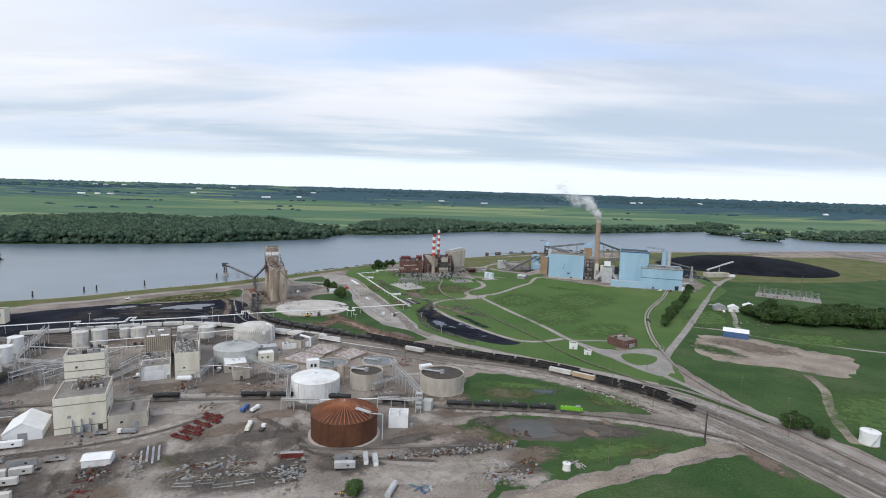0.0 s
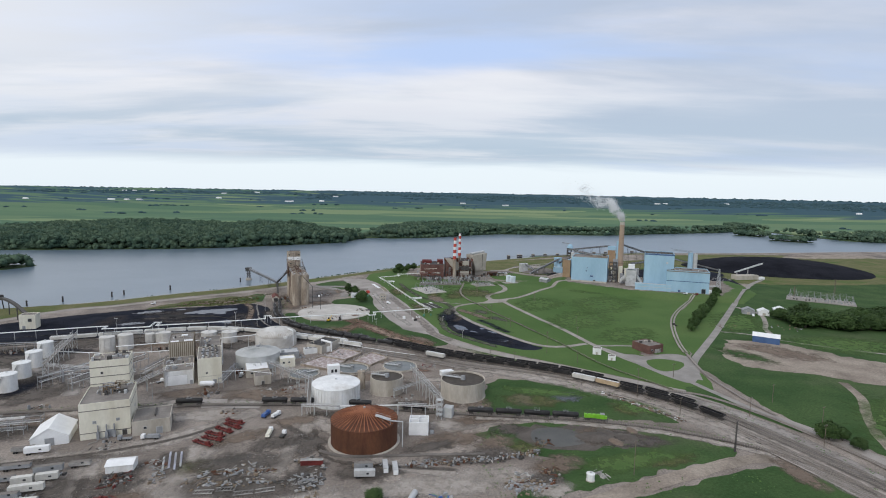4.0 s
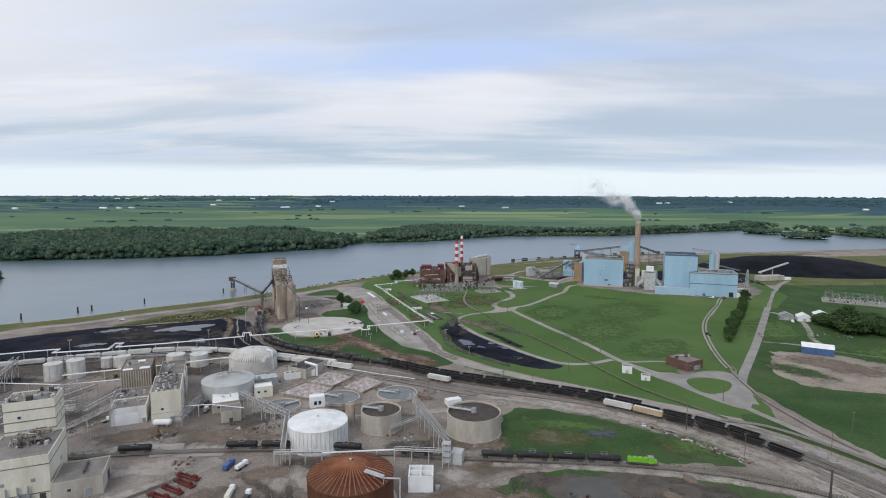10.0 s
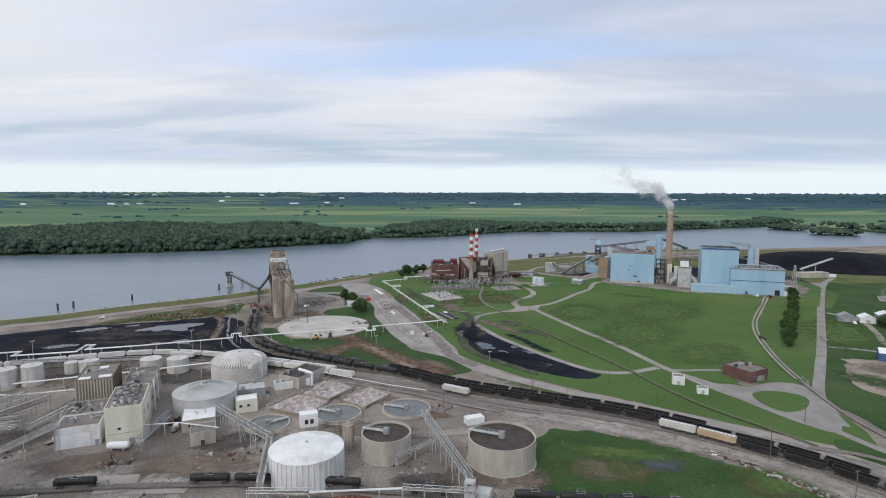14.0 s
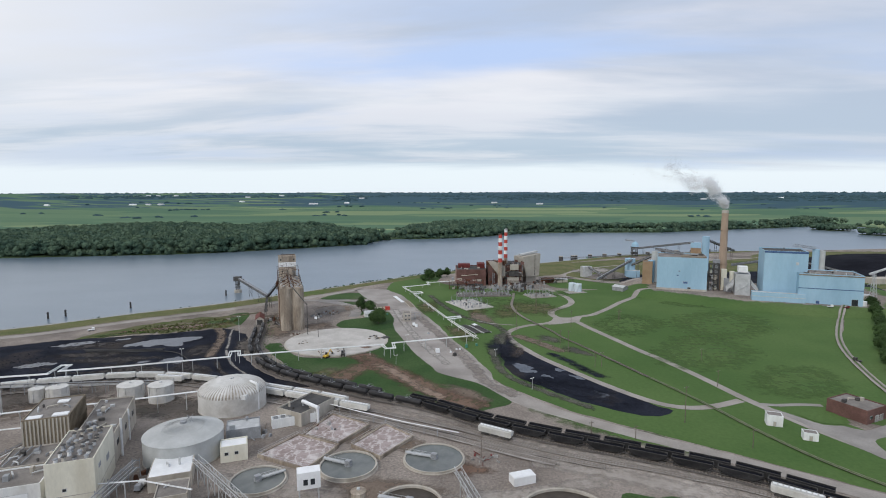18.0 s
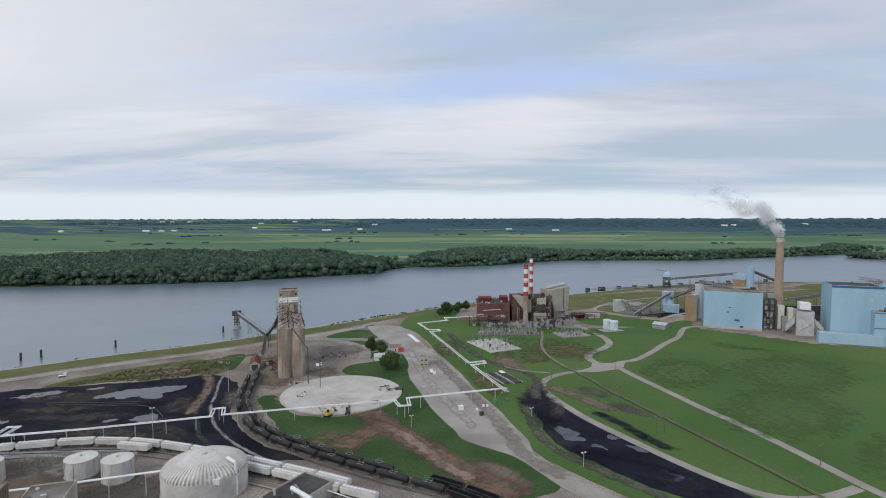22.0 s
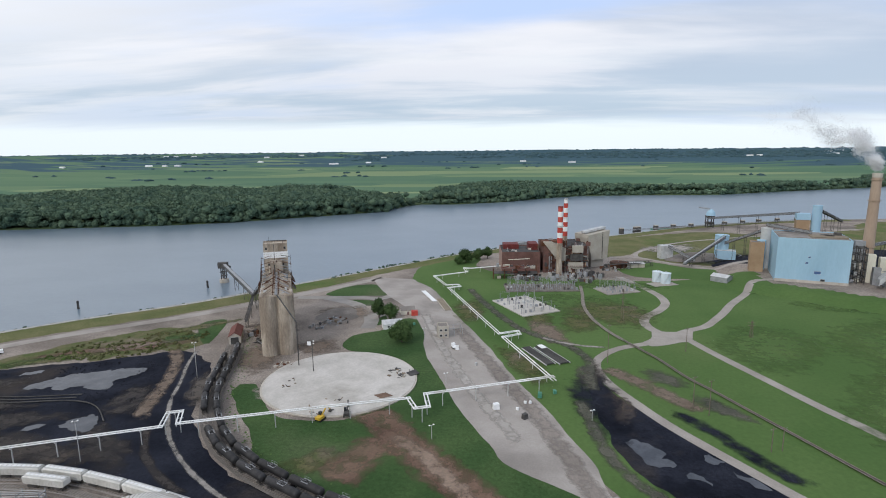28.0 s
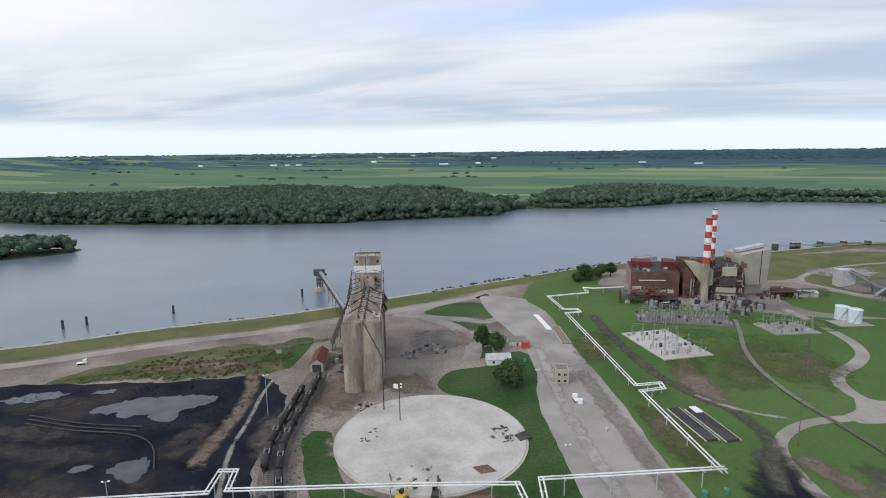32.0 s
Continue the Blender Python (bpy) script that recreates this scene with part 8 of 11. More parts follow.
for k in range(3):
    bm = bmesh.new()
    box(bm, 9 + 0.6 * k, -21 - k, 4 + 8 * k, 14 - 2 * k, 3, 6.4)
    part("platform_bay", bm, ("tan", "dark_steel", "tan")[k], bo)
rng2 = random.Random(5)
for k in range(110):
    x, z = rng2.uniform(-20, 21), rng2.uniform(0, 26)
    bm = bmesh.new()
    if k % 3 == 0:
        rod(bm, (x, -21.5, 0), (x, -21.5, z + 2), rng2.uniform(0.2, 0.6), 6)
    elif k % 3 == 1:
        x2 = min(max(x + rng2.uniform(-9, 9), -20), 21)
        rod(bm, (x, -22, z), (x2, -22, z + rng2.uniform(-4, 3) if z > 4 else z), rng2.uniform(0.2, 0.5), 6)
    else:
        box(bm, x, -21.4, z, rng2.uniform(1.5, 5), rng2.uniform(1.5, 2.8), rng2.uniform(0.8, 4))
    part(("riser_pipe", "duct", "equipment")[k % 3], bm, rng2.choice(("rust", "brick", "dark_steel", "dark_steel", "grey_steel", "tan", "tan_brick")), bo)
for z in (6, 12, 18, 24):
    bm = bmesh.new()
    box(bm, 3, -22.6, z, 34, 1.6, 0.2)
    for k in range(18):
        rod(bm, (-14 + 2 * k, -23.3, z), (-14 + 2 * k, -23.3, z + 1.1), 0.05, 4)
    rod(bm, (-14, -23.3, z + 1.1), (20, -23.3, z + 1.1), 0.05, 4)
    part("catwalk", bm, "rust", bo)
bm = bmesh.new()
vs = [(-8, -20.5, 12), (-1, -20.5, 12), (-1, -20.5, 24), (-14, -20.5, 30), (-22, -20.5, 30)]
a = [bm.verts.new(v) for v in vs]
b = [bm.verts.new((v[0], v[1] - 3.5, v[2])) for v in vs]
for i in range(5):
    bm.faces.new((a[i], a[(i + 1) % 5], b[(i + 1) % 5], b[i]))
bm.faces.new(a[::-1]), bm.faces.new(b)
part("flue_duct", bm, "tan", bo)
for k in range(9):
    bm = bmesh.new()
    x = -19 + 4.8 * k
    rod(bm, (x, -19, 25), (x + rng2.uniform(-1, 1), -19, 27 + rng2.uniform(1, 5)), rng2.uniform(0.3, 0.8), 8)
    part("roof_vent", bm, rng2.choice(("dark_steel", "grey_steel", "rust")), bo)
for k in range(6):
    bm = bmesh.new()
    box(bm, -18 + 7 * k, rng2.uniform(-16, 10), 25.3, rng2.uniform(2, 5), rng2.uniform(2, 5), rng2.uniform(1.5, 4.5))
    part("roof_unit", bm, rng2.choice(("dark_steel", "tan", "brick", "grey_steel")), bo)
for x, y, r, n, sd in ((-12, 806, 14, 40, 401), (16, 806, 14, 44, 402), (44, 816, 16, 44, 403), (74, 846, 16, 36, 404), (30, 796, 14, 30, 405)):
    rubble("plant_gear", x, y, r, n, ("dark_steel", "grey_steel", "rust", "roof_dark", "white"), "dark pipes, tanks and gear below the old plant", "machinery", 0, (1.0, 4.0), 4.5, sd)
truss_bridge("conveyor_bridge", (66, 840, 6), (112, 862, 3.5), 3, 2.2, "dark low conveyor behind the old plant", "conveyor", (0.0, 0.33, 0.66, 1.0), "dark_steel", "dark_steel")
lw = thing("pipe_rack_house", -24, 806, "rusty steel frame full of pipes before the old plant", "machinery", rz=OR)
rl = random.Random(33)
for x in (-20, -10, 0, 10, 20):
    for y in (-5, 5):
        bm = bmesh.new()
        box(bm, x, y, 0, 0.6, 0.6, 9 + 2 * (x > -5))
        part("column", bm, "rust", lw)
for z in (4.5, 9.0):
    bm = bmesh.new()
    box(bm, 0, 0, z, 40 if z < 5 else 26, 10, 0.3)
    part("deck", bm, "dark_steel" if z < 5 else "brick", lw)
for k in range(22):
    bm = bmesh.new()
    x, z = rl.uniform(-19, 17), rl.choice((0.2, 4.8, 9.3))
    if k % 3:
        box(bm, x, rl.uniform(-4, 3), z, rl.uniform(1.5, 5), rl.uniform(1.5, 4), rl.uniform(1.2, 3.6))
    else:
        rod(bm, (x, -4.6, z + 1), (x + rl.uniform(4, 9), -4.6, z + rl.uniform(1, 3)), rl.uniform(0.3, 0.6), 7)
    part("vessel" if k % 3 else "pipe", bm, rl.choice(("rust", "brick", "dark_steel", "grey_steel", "dark_red_roof", "white", "tan")), lw)
for x, y, w, d, h in ((-8, 8, 15, 14, 4.5), (13, 4, 9, 16, 6)):
    bm = bmesh.new()
    box(bm, x, y, 19.2, w, d, h)
    part("penthouse", bm, "dark_red", op, "crimson sheet-metal penthouse")


def stack(x, y, h, r0, r1, label, rings=7, body="silo_conc"):
    t = thing("smokestack", x, y, label, "smokestack")
    zr = h * 0.47
    rr = lambda z: r0 + (r1 - r0) * z / h
    bm = bmesh.new()
    cyl(bm, 0, 0, 0, r0, zr, 28, rr(zr), top=False)
    part("shaft", bm, body, t)
    for k in range(rings):
        a, b = zr + (h - zr) * k / rings, zr + (h - zr) * (k + 1) / rings
        bm = bmesh.new()
        cyl(bm, 0, 0, a, rr(a), b - a, 28, rr(b), top=False)
        part("painted_band", bm, "red" if k % 2 == 0 else "clean_white", t)
    bm = bmesh.new()
    cyl(bm, 0, 0, h - 0.8, r1 + 0.12, 0.8, 28, r1 + 0.12, top=False)
    cyl(bm, 0, 0, h - 1.5, r1 - 0.3, 0.3, 28)
    part("rim", bm, "dark_steel", t)
    bm = bmesh.new()
    cyl(bm, 0, 0, h * 0.72, rr(h * 0.72) + 0.9, 0.25, 24)
    for k in range(16):
        a = 2 * math.pi * k / 16
        rod(bm, ((rr(h * 0.72) + 0.85) * math.cos(a), (rr(h * 0.72) + 0.85) * math.sin(a), h * 0.72), ((rr(h * 0.72) + 0.85) * math.cos(a), (rr(h * 0.72) + 0.85) * math.sin(a), h * 0.72 + 1.1), 0.05, 4)
    part("gallery", bm, "steel", t)


stack(16.8, 819.5, 64, 2.9, 2.2, "concrete smokestack banded red and white")
stack(25, 848, 68.6, 2.6, 1.9, "taller smokestack banded red and white", 8)
tb = thing("precipitator", 55, 862, "tan precast precipitator block on legs", "power plant", rz=32)
bm = bmesh.new()
prof = [(-10, 8), (10, 8), (12, 36), (-15, 33), (-15, 30)]
f0 = [bm.verts.new((x, -9, z)) for x, z in prof]
f1 = [bm.verts.new((x, 11, z)) for x, z in prof]
for i in range(5):
    bm.faces.new((f0[i], f0[(i + 1) % 5], f1[(i + 1) % 5], f1[i]))
bm.faces.new(f0[::-1]), bm.faces.new(f1)
part("casing", bm, "tan", tb)
bm = bmesh.new()
box(bm, 0, 1, 0, 16, 14, 8)
part("base", bm, "tan", tb)
bm = bmesh.new()
box(bm, 3.0, -9.15, 9, 0.5, 0.3, 26)
part("downpipe", bm, "dark_steel", tb)
bm = bmesh.new()
beam(bm, (-14, 0, 36), (12, 0, 39), 6, 2)
part("roof_duct", bm, "steel", tb)
rt = tank(79, 857, 8.2, 5, "rust", "low dark red round tank", apex=5.4, n=32, stair=False)
for x, y in ((99, 797), (104.5, 791)):
    tank(x, y, 4.1, 9.2, "pale_blue", "bluish white storage tank beside the plant road", apex=9.8, n=28, group="bluish white tanks")
strip("tank_pad", [(90, 784), (112, 792)], 14, "concrete", 4, "concrete pad under the blue tanks", "pad")
gs = gabled("storage_shed", 155, 802, 14, 11, 4.6, 6.4, "grey_steel", "steel", "grey metal shed with a pale roof", "shed", -45)
gabled("storage_shed", 96, 858, 14, 9, 3.6, 5, "conc_wall", "steel", "low pale shed near the red tank", "shed", 10)
bg = building("pump_barge", (-22, 962), 22, 10, 4, "grey_steel", "grey_steel", "low grey intake house at the river", "building", 38, 0.4)


# substations: gantries, bushings and wires on gravel pads
def substation(name, cx, cy, w, d, rz, rows, seed, label, bay_h=11.0, ground="dark_ballast"):
    g = random.Random(seed)
    t = thing(name, cx, cy, label, "substation", rz=rz)
    bm = bmesh.new()
    box(bm, 0, 0, 0.02, w, d, 0.75)
    part("pad", bm, ground, t)
    nx = max(3, int(w / 6.5))
    for j in range(rows):
        y = -d / 2 + d * (j + 0.5) / rows
        for i in range(nx):
            x = -w / 2 + w * (i + 0.5) / nx
            bm = bmesh.new()
            h = bay_h * g.uniform(0.7, 1.05)
            for sx in (-0.4, 0.4):
                rod(bm, (x + sx, y, 0.7), (x + sx * 0.5, y, h), 0.08, 4)
            for k in range(6):
                z0 = 0.7 + (h - 0.7) * k / 6
                rod(bm, (x - 0.4, y, z0), (x + 0.4, y, z0 + h / 7), 0.05, 4)
            part("lattice_post", bm, "grey_steel", t)
            if i:
                bm = bmesh.new()
                for z in (h * 0.92, h * 0.8):
                    rod(bm, (x - w / nx, y, z), (x, y, z), 0.07, 4)
                part("crossbeam", bm, "grey_steel", t)
        for i in range(nx * 2):
            x = -w / 2 + w * (i + 0.5) / nx / 2
            bm = bmesh.new()
            yy = y + g.uniform(-1.5, 1.5)
            k = g.random()
            if k < 0.55:
                cyl(bm, x, yy, 0.7, 0.25, 2.2, 6), cyl(bm, x, yy, 2.9, 0.5, 1.2, 8, 0.2)
                nm, m = "insulator", "grey_steel"
            else:
                box(bm, x, yy, 0.7, g.uniform(0.8, 1.8), g.uniform(0.8, 1.6), g.uniform(1.2, 2.4))
                nm, m = "transformer", g.choice(("grey_steel", "steel", "dark_steel", "grey_steel"))
            part(nm, bm, m, t)
    return t


substation("substation", -19.7, 713.6, 31, 45.5, 29, 4, 1, "electrical substation of grey gantries on a concrete pad", 10, "pad")
substation("substation", -4, 768, 60, 24, 6, 3, 2, "electrical substation in front of the old plant", 12)
substation("substation", 57.6, 764, 30, 22, 21, 3, 3, "electrical substation of grey gantries on gravel", 11, "concrete")
substation("substation", 500, 692, 76, 34, -34, 4, 4, "large electrical substation inside a pale wall", 11, "concrete")

# ---- the blue power plant ----
BR = -19.0
ba = building("boiler_building", (191, 786), 51, 46, 36, "blue", "roof_grey", "huge windowless pale blue boiler building", "power plant", BR, 0.8)
bm = bmesh.new()
box(bm, 0, -23.1, 0.02, 51.4, 0.4, 2.2)
part("plinth", bm, "conc_wall", ba)
openings(ba, [("louvre", -4, -23, 16, 1.8, 1.4, "f", "blue_deep"), ("louvre", -2.5, -23, 21, 1.6, 1.0, "f", "blue_deep"), ("louvre", 4, -23, 8, 4.5, 2.2, "f", "blue_deep"), ("door", 8, -23, 0.1, 3, 3.8, "f", "glass")])
bm = bmesh.new()
box(bm, 12, -4, 36.2, 26, 14, 0.8)
part("roof_deck", bm, "brown_metal", ba)
bm = bmesh.new()
rod(bm, (8, 2, 37), (16, -6, 38), 0.6, 8), box(bm, 20, 4, 36.2, 5, 4, 3)
part("roof_duct", bm, "dark_steel", ba)
for k in range(17):
    bm = bmesh.new()
    box(bm, -24 + k * 3.0, -23.03, 2.7, 0.12, 0.1, 33.2)
    part("panel_joint", bm, "blue", ba)
bb = building("turbine_tower", (281, 735.5), 38, 38, 48.6, "blue", "roof_dark", "tall pale blue turbine tower", "power plant", BR, 1.0)
bm = bmesh.new()
box(bm, 0, -19.1, 47.5, 38.3, 0.3, 1.8), box(bm, 19.1, 0, 47.5, 0.3, 38.3, 1.8)
part("roof_trim", bm, "blue_deep", bb)
roof_units(bb, rng, -15, 15, -14, 14, 48.8, 5, "dark_steel")
openings(bb, [("louvre", 10, -19, 36, 2.2, 2.6, "f", "steel")])
bc = building("turbine_hall", (305, 716), 53, 36, 28.4, "blue", "roof_grey", "broad pale blue turbine hall with a dark line", "power plant", BR, 1.0)
bm = bmesh.new()
box(bm, 0, -18.1, 14.6, 53.3, 0.25, 0.7), box(bm, 26.6, 0, 14.6, 0.25, 36, 0.7)
part("cladding_band", bm, "blue_deep", bc)
bm = bmesh.new()
box(bm, 0, -18.12, 27.6, 53.4, 0.3, 1.0), box(bm, 26.62, 0, 27.6, 0.3, 36.2, 1.0)
part("roof_trim", bm, "brown_metal", bc)
openings(bc, [("roller_door", 20, -18, 0.1, 5, 6, "f", "glass"), ("door", -10, -18, 0.1, 3, 3, "f", "blue_deep")])
roof_units(bc, rng, -22, 22, -14, 14, 28.6, 18)
ap = building("service_wing", (266, 726), 46, 9, 8.2, "blue", "steel", "long low pale blue service wing", "power plant", BR, 0.4)
bm = bmesh.new()
box(bm, 0, -4.55, 4.4, 46.1, 0.15, 0.5)
part("cladding_band", bm, "steel", ap)
for k in range(3):
    t = building("equipment_house", (361 + 8 * k, 718 + 7 * k), 8, 8, 7 - k, "conc_wall", "steel", "small grey equipment house beside the turbine hall", "power plant", BR, 0.2)
tank(357, 702, 3.4, 4.5, "white", "small white tank at the corner of the plant", apex=5.2, n=20, stair=False)
es = building("scrubber", (262, 754), 14, 17, 22, "steel", "grey_steel", "silver-grey scrubber block with chutes", "power plant", BR)
bm = bmesh.new()
for s in (-1, 1):
    beam(bm, (s * 8, -3, 16), (s * 15, -3, 8), 7, 5)
beam(bm, (-6, -8.8, 20), (5, -8.8, 12), 1.2, 0.6), beam(bm, (5, -8.9, 12), (-6, -8.9, 4), 1.2, 0.6)
part("chute", bm, "steel", es)
bm = bmesh.new()
box(bm, 0, -1, 24.2, 9, 11, 6)
part("upper_casing", bm, "clean_white", es)
for k, (x, y, z, sx, sy, sz, m) in enumerate(((258, 795, 0, 7, 7, 33, "grey_steel"), (263, 786, 12, 5.5, 6, 11, "cream"), (270.5, 783, 10, 5, 6, 11, "cream"), (266, 780, 0, 9, 6, 9, "steel"), (262, 776, 0, 5, 5, 14, "grey_steel"), (276, 786, 0, 6, 8, 16, "cream"), (286, 790, 0, 10, 10, 20, "grey_steel"))):
    t = building("flue_equipment", (x - sx / 2, y - sy / 2), sx, sy, z + sz, m, m, ("grey duct tower beside the chimney", "cream rounded fan casing on legs", "cream rounded fan casing on legs", "grey fan house at the chimney", "grey steel duct frame on legs", "cream duct block by the chimney", "grey precipitator casing with ribs")[k], "power plant", BR, 0.2)
bm = bmesh.new()
for k in range(24):
    x, y = rng.uniform(255, 292), rng.uniform(766, 784)
    z = rng.uniform(2, 16)
    rod(bm, (x, y, 0.1), (x, y, z), 0.3, 5)
    rod(bm, (x, y, z), (x + rng.uniform(-5, 5), y + rng.uniform(-2, 2), z), 0.3, 5)
dp = thing("duct_frame", 0, 0, "tangle of grey pipes and frames round the chimney", "pipework")
part("pipe_frame", bm, "grey_steel", dp)
fx = thing("pipe_tower", 252, 783, "dark open steel frame with platforms beside the boiler building", "steel frame", rz=BR)
for x in (-5, 0, 5):
    for y in (-6, 0, 6):
        bm = bmesh.new()
        box(bm, x, y, 0, 0.6, 0.6, 30)
        part("column", bm, "dark_steel", fx)
for z in (6, 12, 18, 24, 29.5):
    bm = bmesh.new()
    for y in (-6, 0, 6):
        beam(bm, (-5, y, z), (5, y, z), 0.5, 0.5)
    for x in (-5, 0, 5):
        beam(bm, (x, -6, z), (x, 6, z), 0.5, 0.5)
    rod(bm, (-5, -6, z - 6), (5, -6, z), 0.2, 5)
    part("level_frame", bm, "dark_steel", fx)
for k in range(12):
    bm = bmesh.new()
    box(bm, rng.uniform(-4, 4), rng.uniform(-5, 5), rng.choice((0, 6, 12, 18)) + 0.3, rng.uniform(1.5, 4), rng.uniform(1.5, 4), rng.uniform(2, 5))
    part("vessel", bm, rng.choice(("grey_steel", "dark_steel", "tan", "cream", "steel")), fx)

ch = thing("chimney", 265.5, 793, "tall tan brick chimney with ring galleries", "chimney")
bm = bmesh.new()
cyl(bm, 0, 0, 0, 4.6, 87, 40, 3.3, top=False)
part("shaft", bm, "chimney", ch)
bm = bmesh.new()
cyl(bm, 0, 0, 85.2, 3.6, 3.6, 40, 3.6)
part("cap", bm, "conc_wall", ch, "pale concrete chimney cap")
for z in (28, 66, 83):
    r = 4.6 - 1.3 * z / 87
    bm = bmesh.new()
    cyl(bm, 0, 0, z, r + 0.75, 0.35, 32, r + 0.75, bottom=True)
    for k in range(20):
        a = 2 * math.pi * k / 20
        rod(bm, ((r + 0.7) * math.cos(a), (r + 0.7) * math.sin(a), z), ((r + 0.7) * math.cos(a), (r + 0.7) * math.sin(a), z + 1.2), 0.06, 4)
    part("gallery", bm, "chimney", ch)

# coal handling: transfer towers, silos and conveyors
ct = building("transfer_tower", (299, 968), 13, 12, 33, "tan_brick", "blue", "brown brick transfer tower with a blue top", "power plant", BR, 0)
bm = bmesh.new()
box(bm, 0, 0, 33.2, 13.6, 12.6, 7)
part("top_house", bm, "blue", ct)
bl = tank(318, 964, 4.8, 50, "blue", "slim tall pale blue silo", apex=50.6, n=28, stair=False)
bk = building("crusher_house", (186, 822), 11, 12, 26, "tan_brick", "roof_grey", "brown brick crusher house", "power plant", BR)
sg = tank(206, 838, 4.6, 37, "dome", "tall grey coal silo", apex=37.8, n=28, stair=False)
sb = tank(199, 831, 3.8, 27, "blue", "pale blue coal silo", apex=27.6, n=24, stair=False)
b2 = tank(197, 912, 6.8, 24, "blue", "pale blue coal silo on a stepped base", apex=23, n=32, stair=False)
b3 = building("silo_base", (187, 901), 19, 12, 9, "blue", "steel", "pale blue silo base building", "power plant", BR, 0.2)
sbd = building("coal_house", (131, 897), 13, 9, 14, "steel", "steel", "grey sampling house under a conveyor", "building", 10, 0.2)
for k, (a, b, w, pst, lab) in enumerate((((264, 1132, 13), (304, 974, 39), 3.2, (0.2, 0.4, 0.6, 0.8), "long inclined coal conveyor from the dock"), ((320, 966, 44), (404, 1062, 18), 3.0, (0.3, 0.6, 0.9), "inclined coal conveyor towards the stockpile"), ((206, 838, 44), (226, 804, 42), 2.6, (), "short conveyor into the boiler building"), ((199, 908, 22), (140, 852, 4), 2.8, (0.25, 0.55, 0.85), "inclined coal conveyor to the reclaim hopper"), ((197, 908, 14), (216, 868, 34), 2.6, (0.3, 0.6), "inclined coal conveyor to the silo"), ((300, 845, 24), (385, 885, 28), 3.0, (0.2, 0.5, 0.8), "level coal conveyor to the stockpile"), ((138, 896, 13), (156, 872, 3), 2.0, (0.6,), "short inclined sampling conveyor"), ((385, 885, 28), (470, 905, 8), 3.0, (0.3, 0.6), "inclined coal conveyor at the stockpile"))):
    truss_bridge("coal_conveyor", a, b, w, 2.6, lab, "conveyor", pst, "dark_steel", "dark_steel")
    cv = thing("belt_gallery", 0, 0, "enclosed grey belt gallery on the coal conveyor", "conveyor", "belt galleries")
    bm = bmesh.new()
    beam(bm, (a[0], a[1], a[2] + 2.3), (b[0], b[1], b[2] + 2.3), w * 0.8, 2.0)
    part("casing", bm, "grey_steel", cv)
for x, y, h in ((383, 820, 42), (391, 822, 40)):
    tank(x, y, 3.6, h, "dome" if x > 390 else "blue", "tall pale silo behind the turbine hall", apex=h + 0.6, n=24, stair=False, group="pale silos")
truss_bridge("coal_conveyor", (385, 822, 47), (345, 800, 53), 2.6, 2.4, "conveyor from the silos to the tower roof", "conveyor", (), "grey_steel", "grey_steel")
un = thing("ship_unloader", 269, 1140, "pale blue barge unloader with a rounded cab on the dock", "unloader", z=-3.2)
for x in (-4, 4):
    for y in (-4, 4):
        bm = bmesh.new()
        box(bm, x, y, 0, 1.2, 1.2, 20)
        part("leg", bm, "dark_steel", un)
bm = bmesh.new()
box(bm, 0, 0, 8, 10, 10, 3)
part("deck", bm, "dark_steel", un)
bm = bmesh.new()
box(bm, 0, 0, 18, 10, 10, 2.4)
part("deck", bm, "dark_steel", un)
bm = bmesh.new()
cyl(bm, 1, 0, 20.4, 6.4, 5, 20, 5.6), cyl(bm, 1, 0, 25.4, 5.6, 4, 20, 2.2)
part("cab_dome", bm, "blue", un)
bm = bmesh.new()
beam(bm, (0, 0, 31), (-16, 2, 33), 2.0, 1.8)
part("boom", bm, "grey_steel", un)
for i, (x, y) in enumerate(((133, 1091), (155, 1104), (160, 1106), (188, 1121), (215, 1130), (243, 1139), (300, 1164), (333, 1181), (362, 1193), (395, 1206), (430, 1218), (470, 1232))):
    t = thing("mooring_cell", x, y, "dark round mooring cell along the coal dock", "mooring cell", "mooring cells", z=-3.2)
    bm = bmesh.new()
    cyl(bm, 0, 0, -4, 3.6, 12, 16)
    part("cell", bm, "dark_steel", t)
    bm = bmesh.new()
    cyl(bm, 0, 0, 8, 3.8, 0.6, 16)
    part("cap", bm, "conc_wall", t)
bgx = thing("coal_barge", 214, 1136, "long dark green barge moored at the coal dock", "barge", rz=20, z=-3.4)
bm = bmesh.new()
box(bm, 0, 0, 0, 62, 10, 3.4)
part("hull", bm, "teal", bgx)
bm = bmesh.new()
box(bm, 0, 0, 3.42, 56, 8, 0.8)
part("coaming", bm, "dark_steel", bgx)
truss_bridge("dock_walkway", (138, 1092, 1.5), (470, 1230, 1.5), 2.2, 1.2, "steel walkway along the mooring cells", "walkway", (), "grey_steel", "grey_steel")


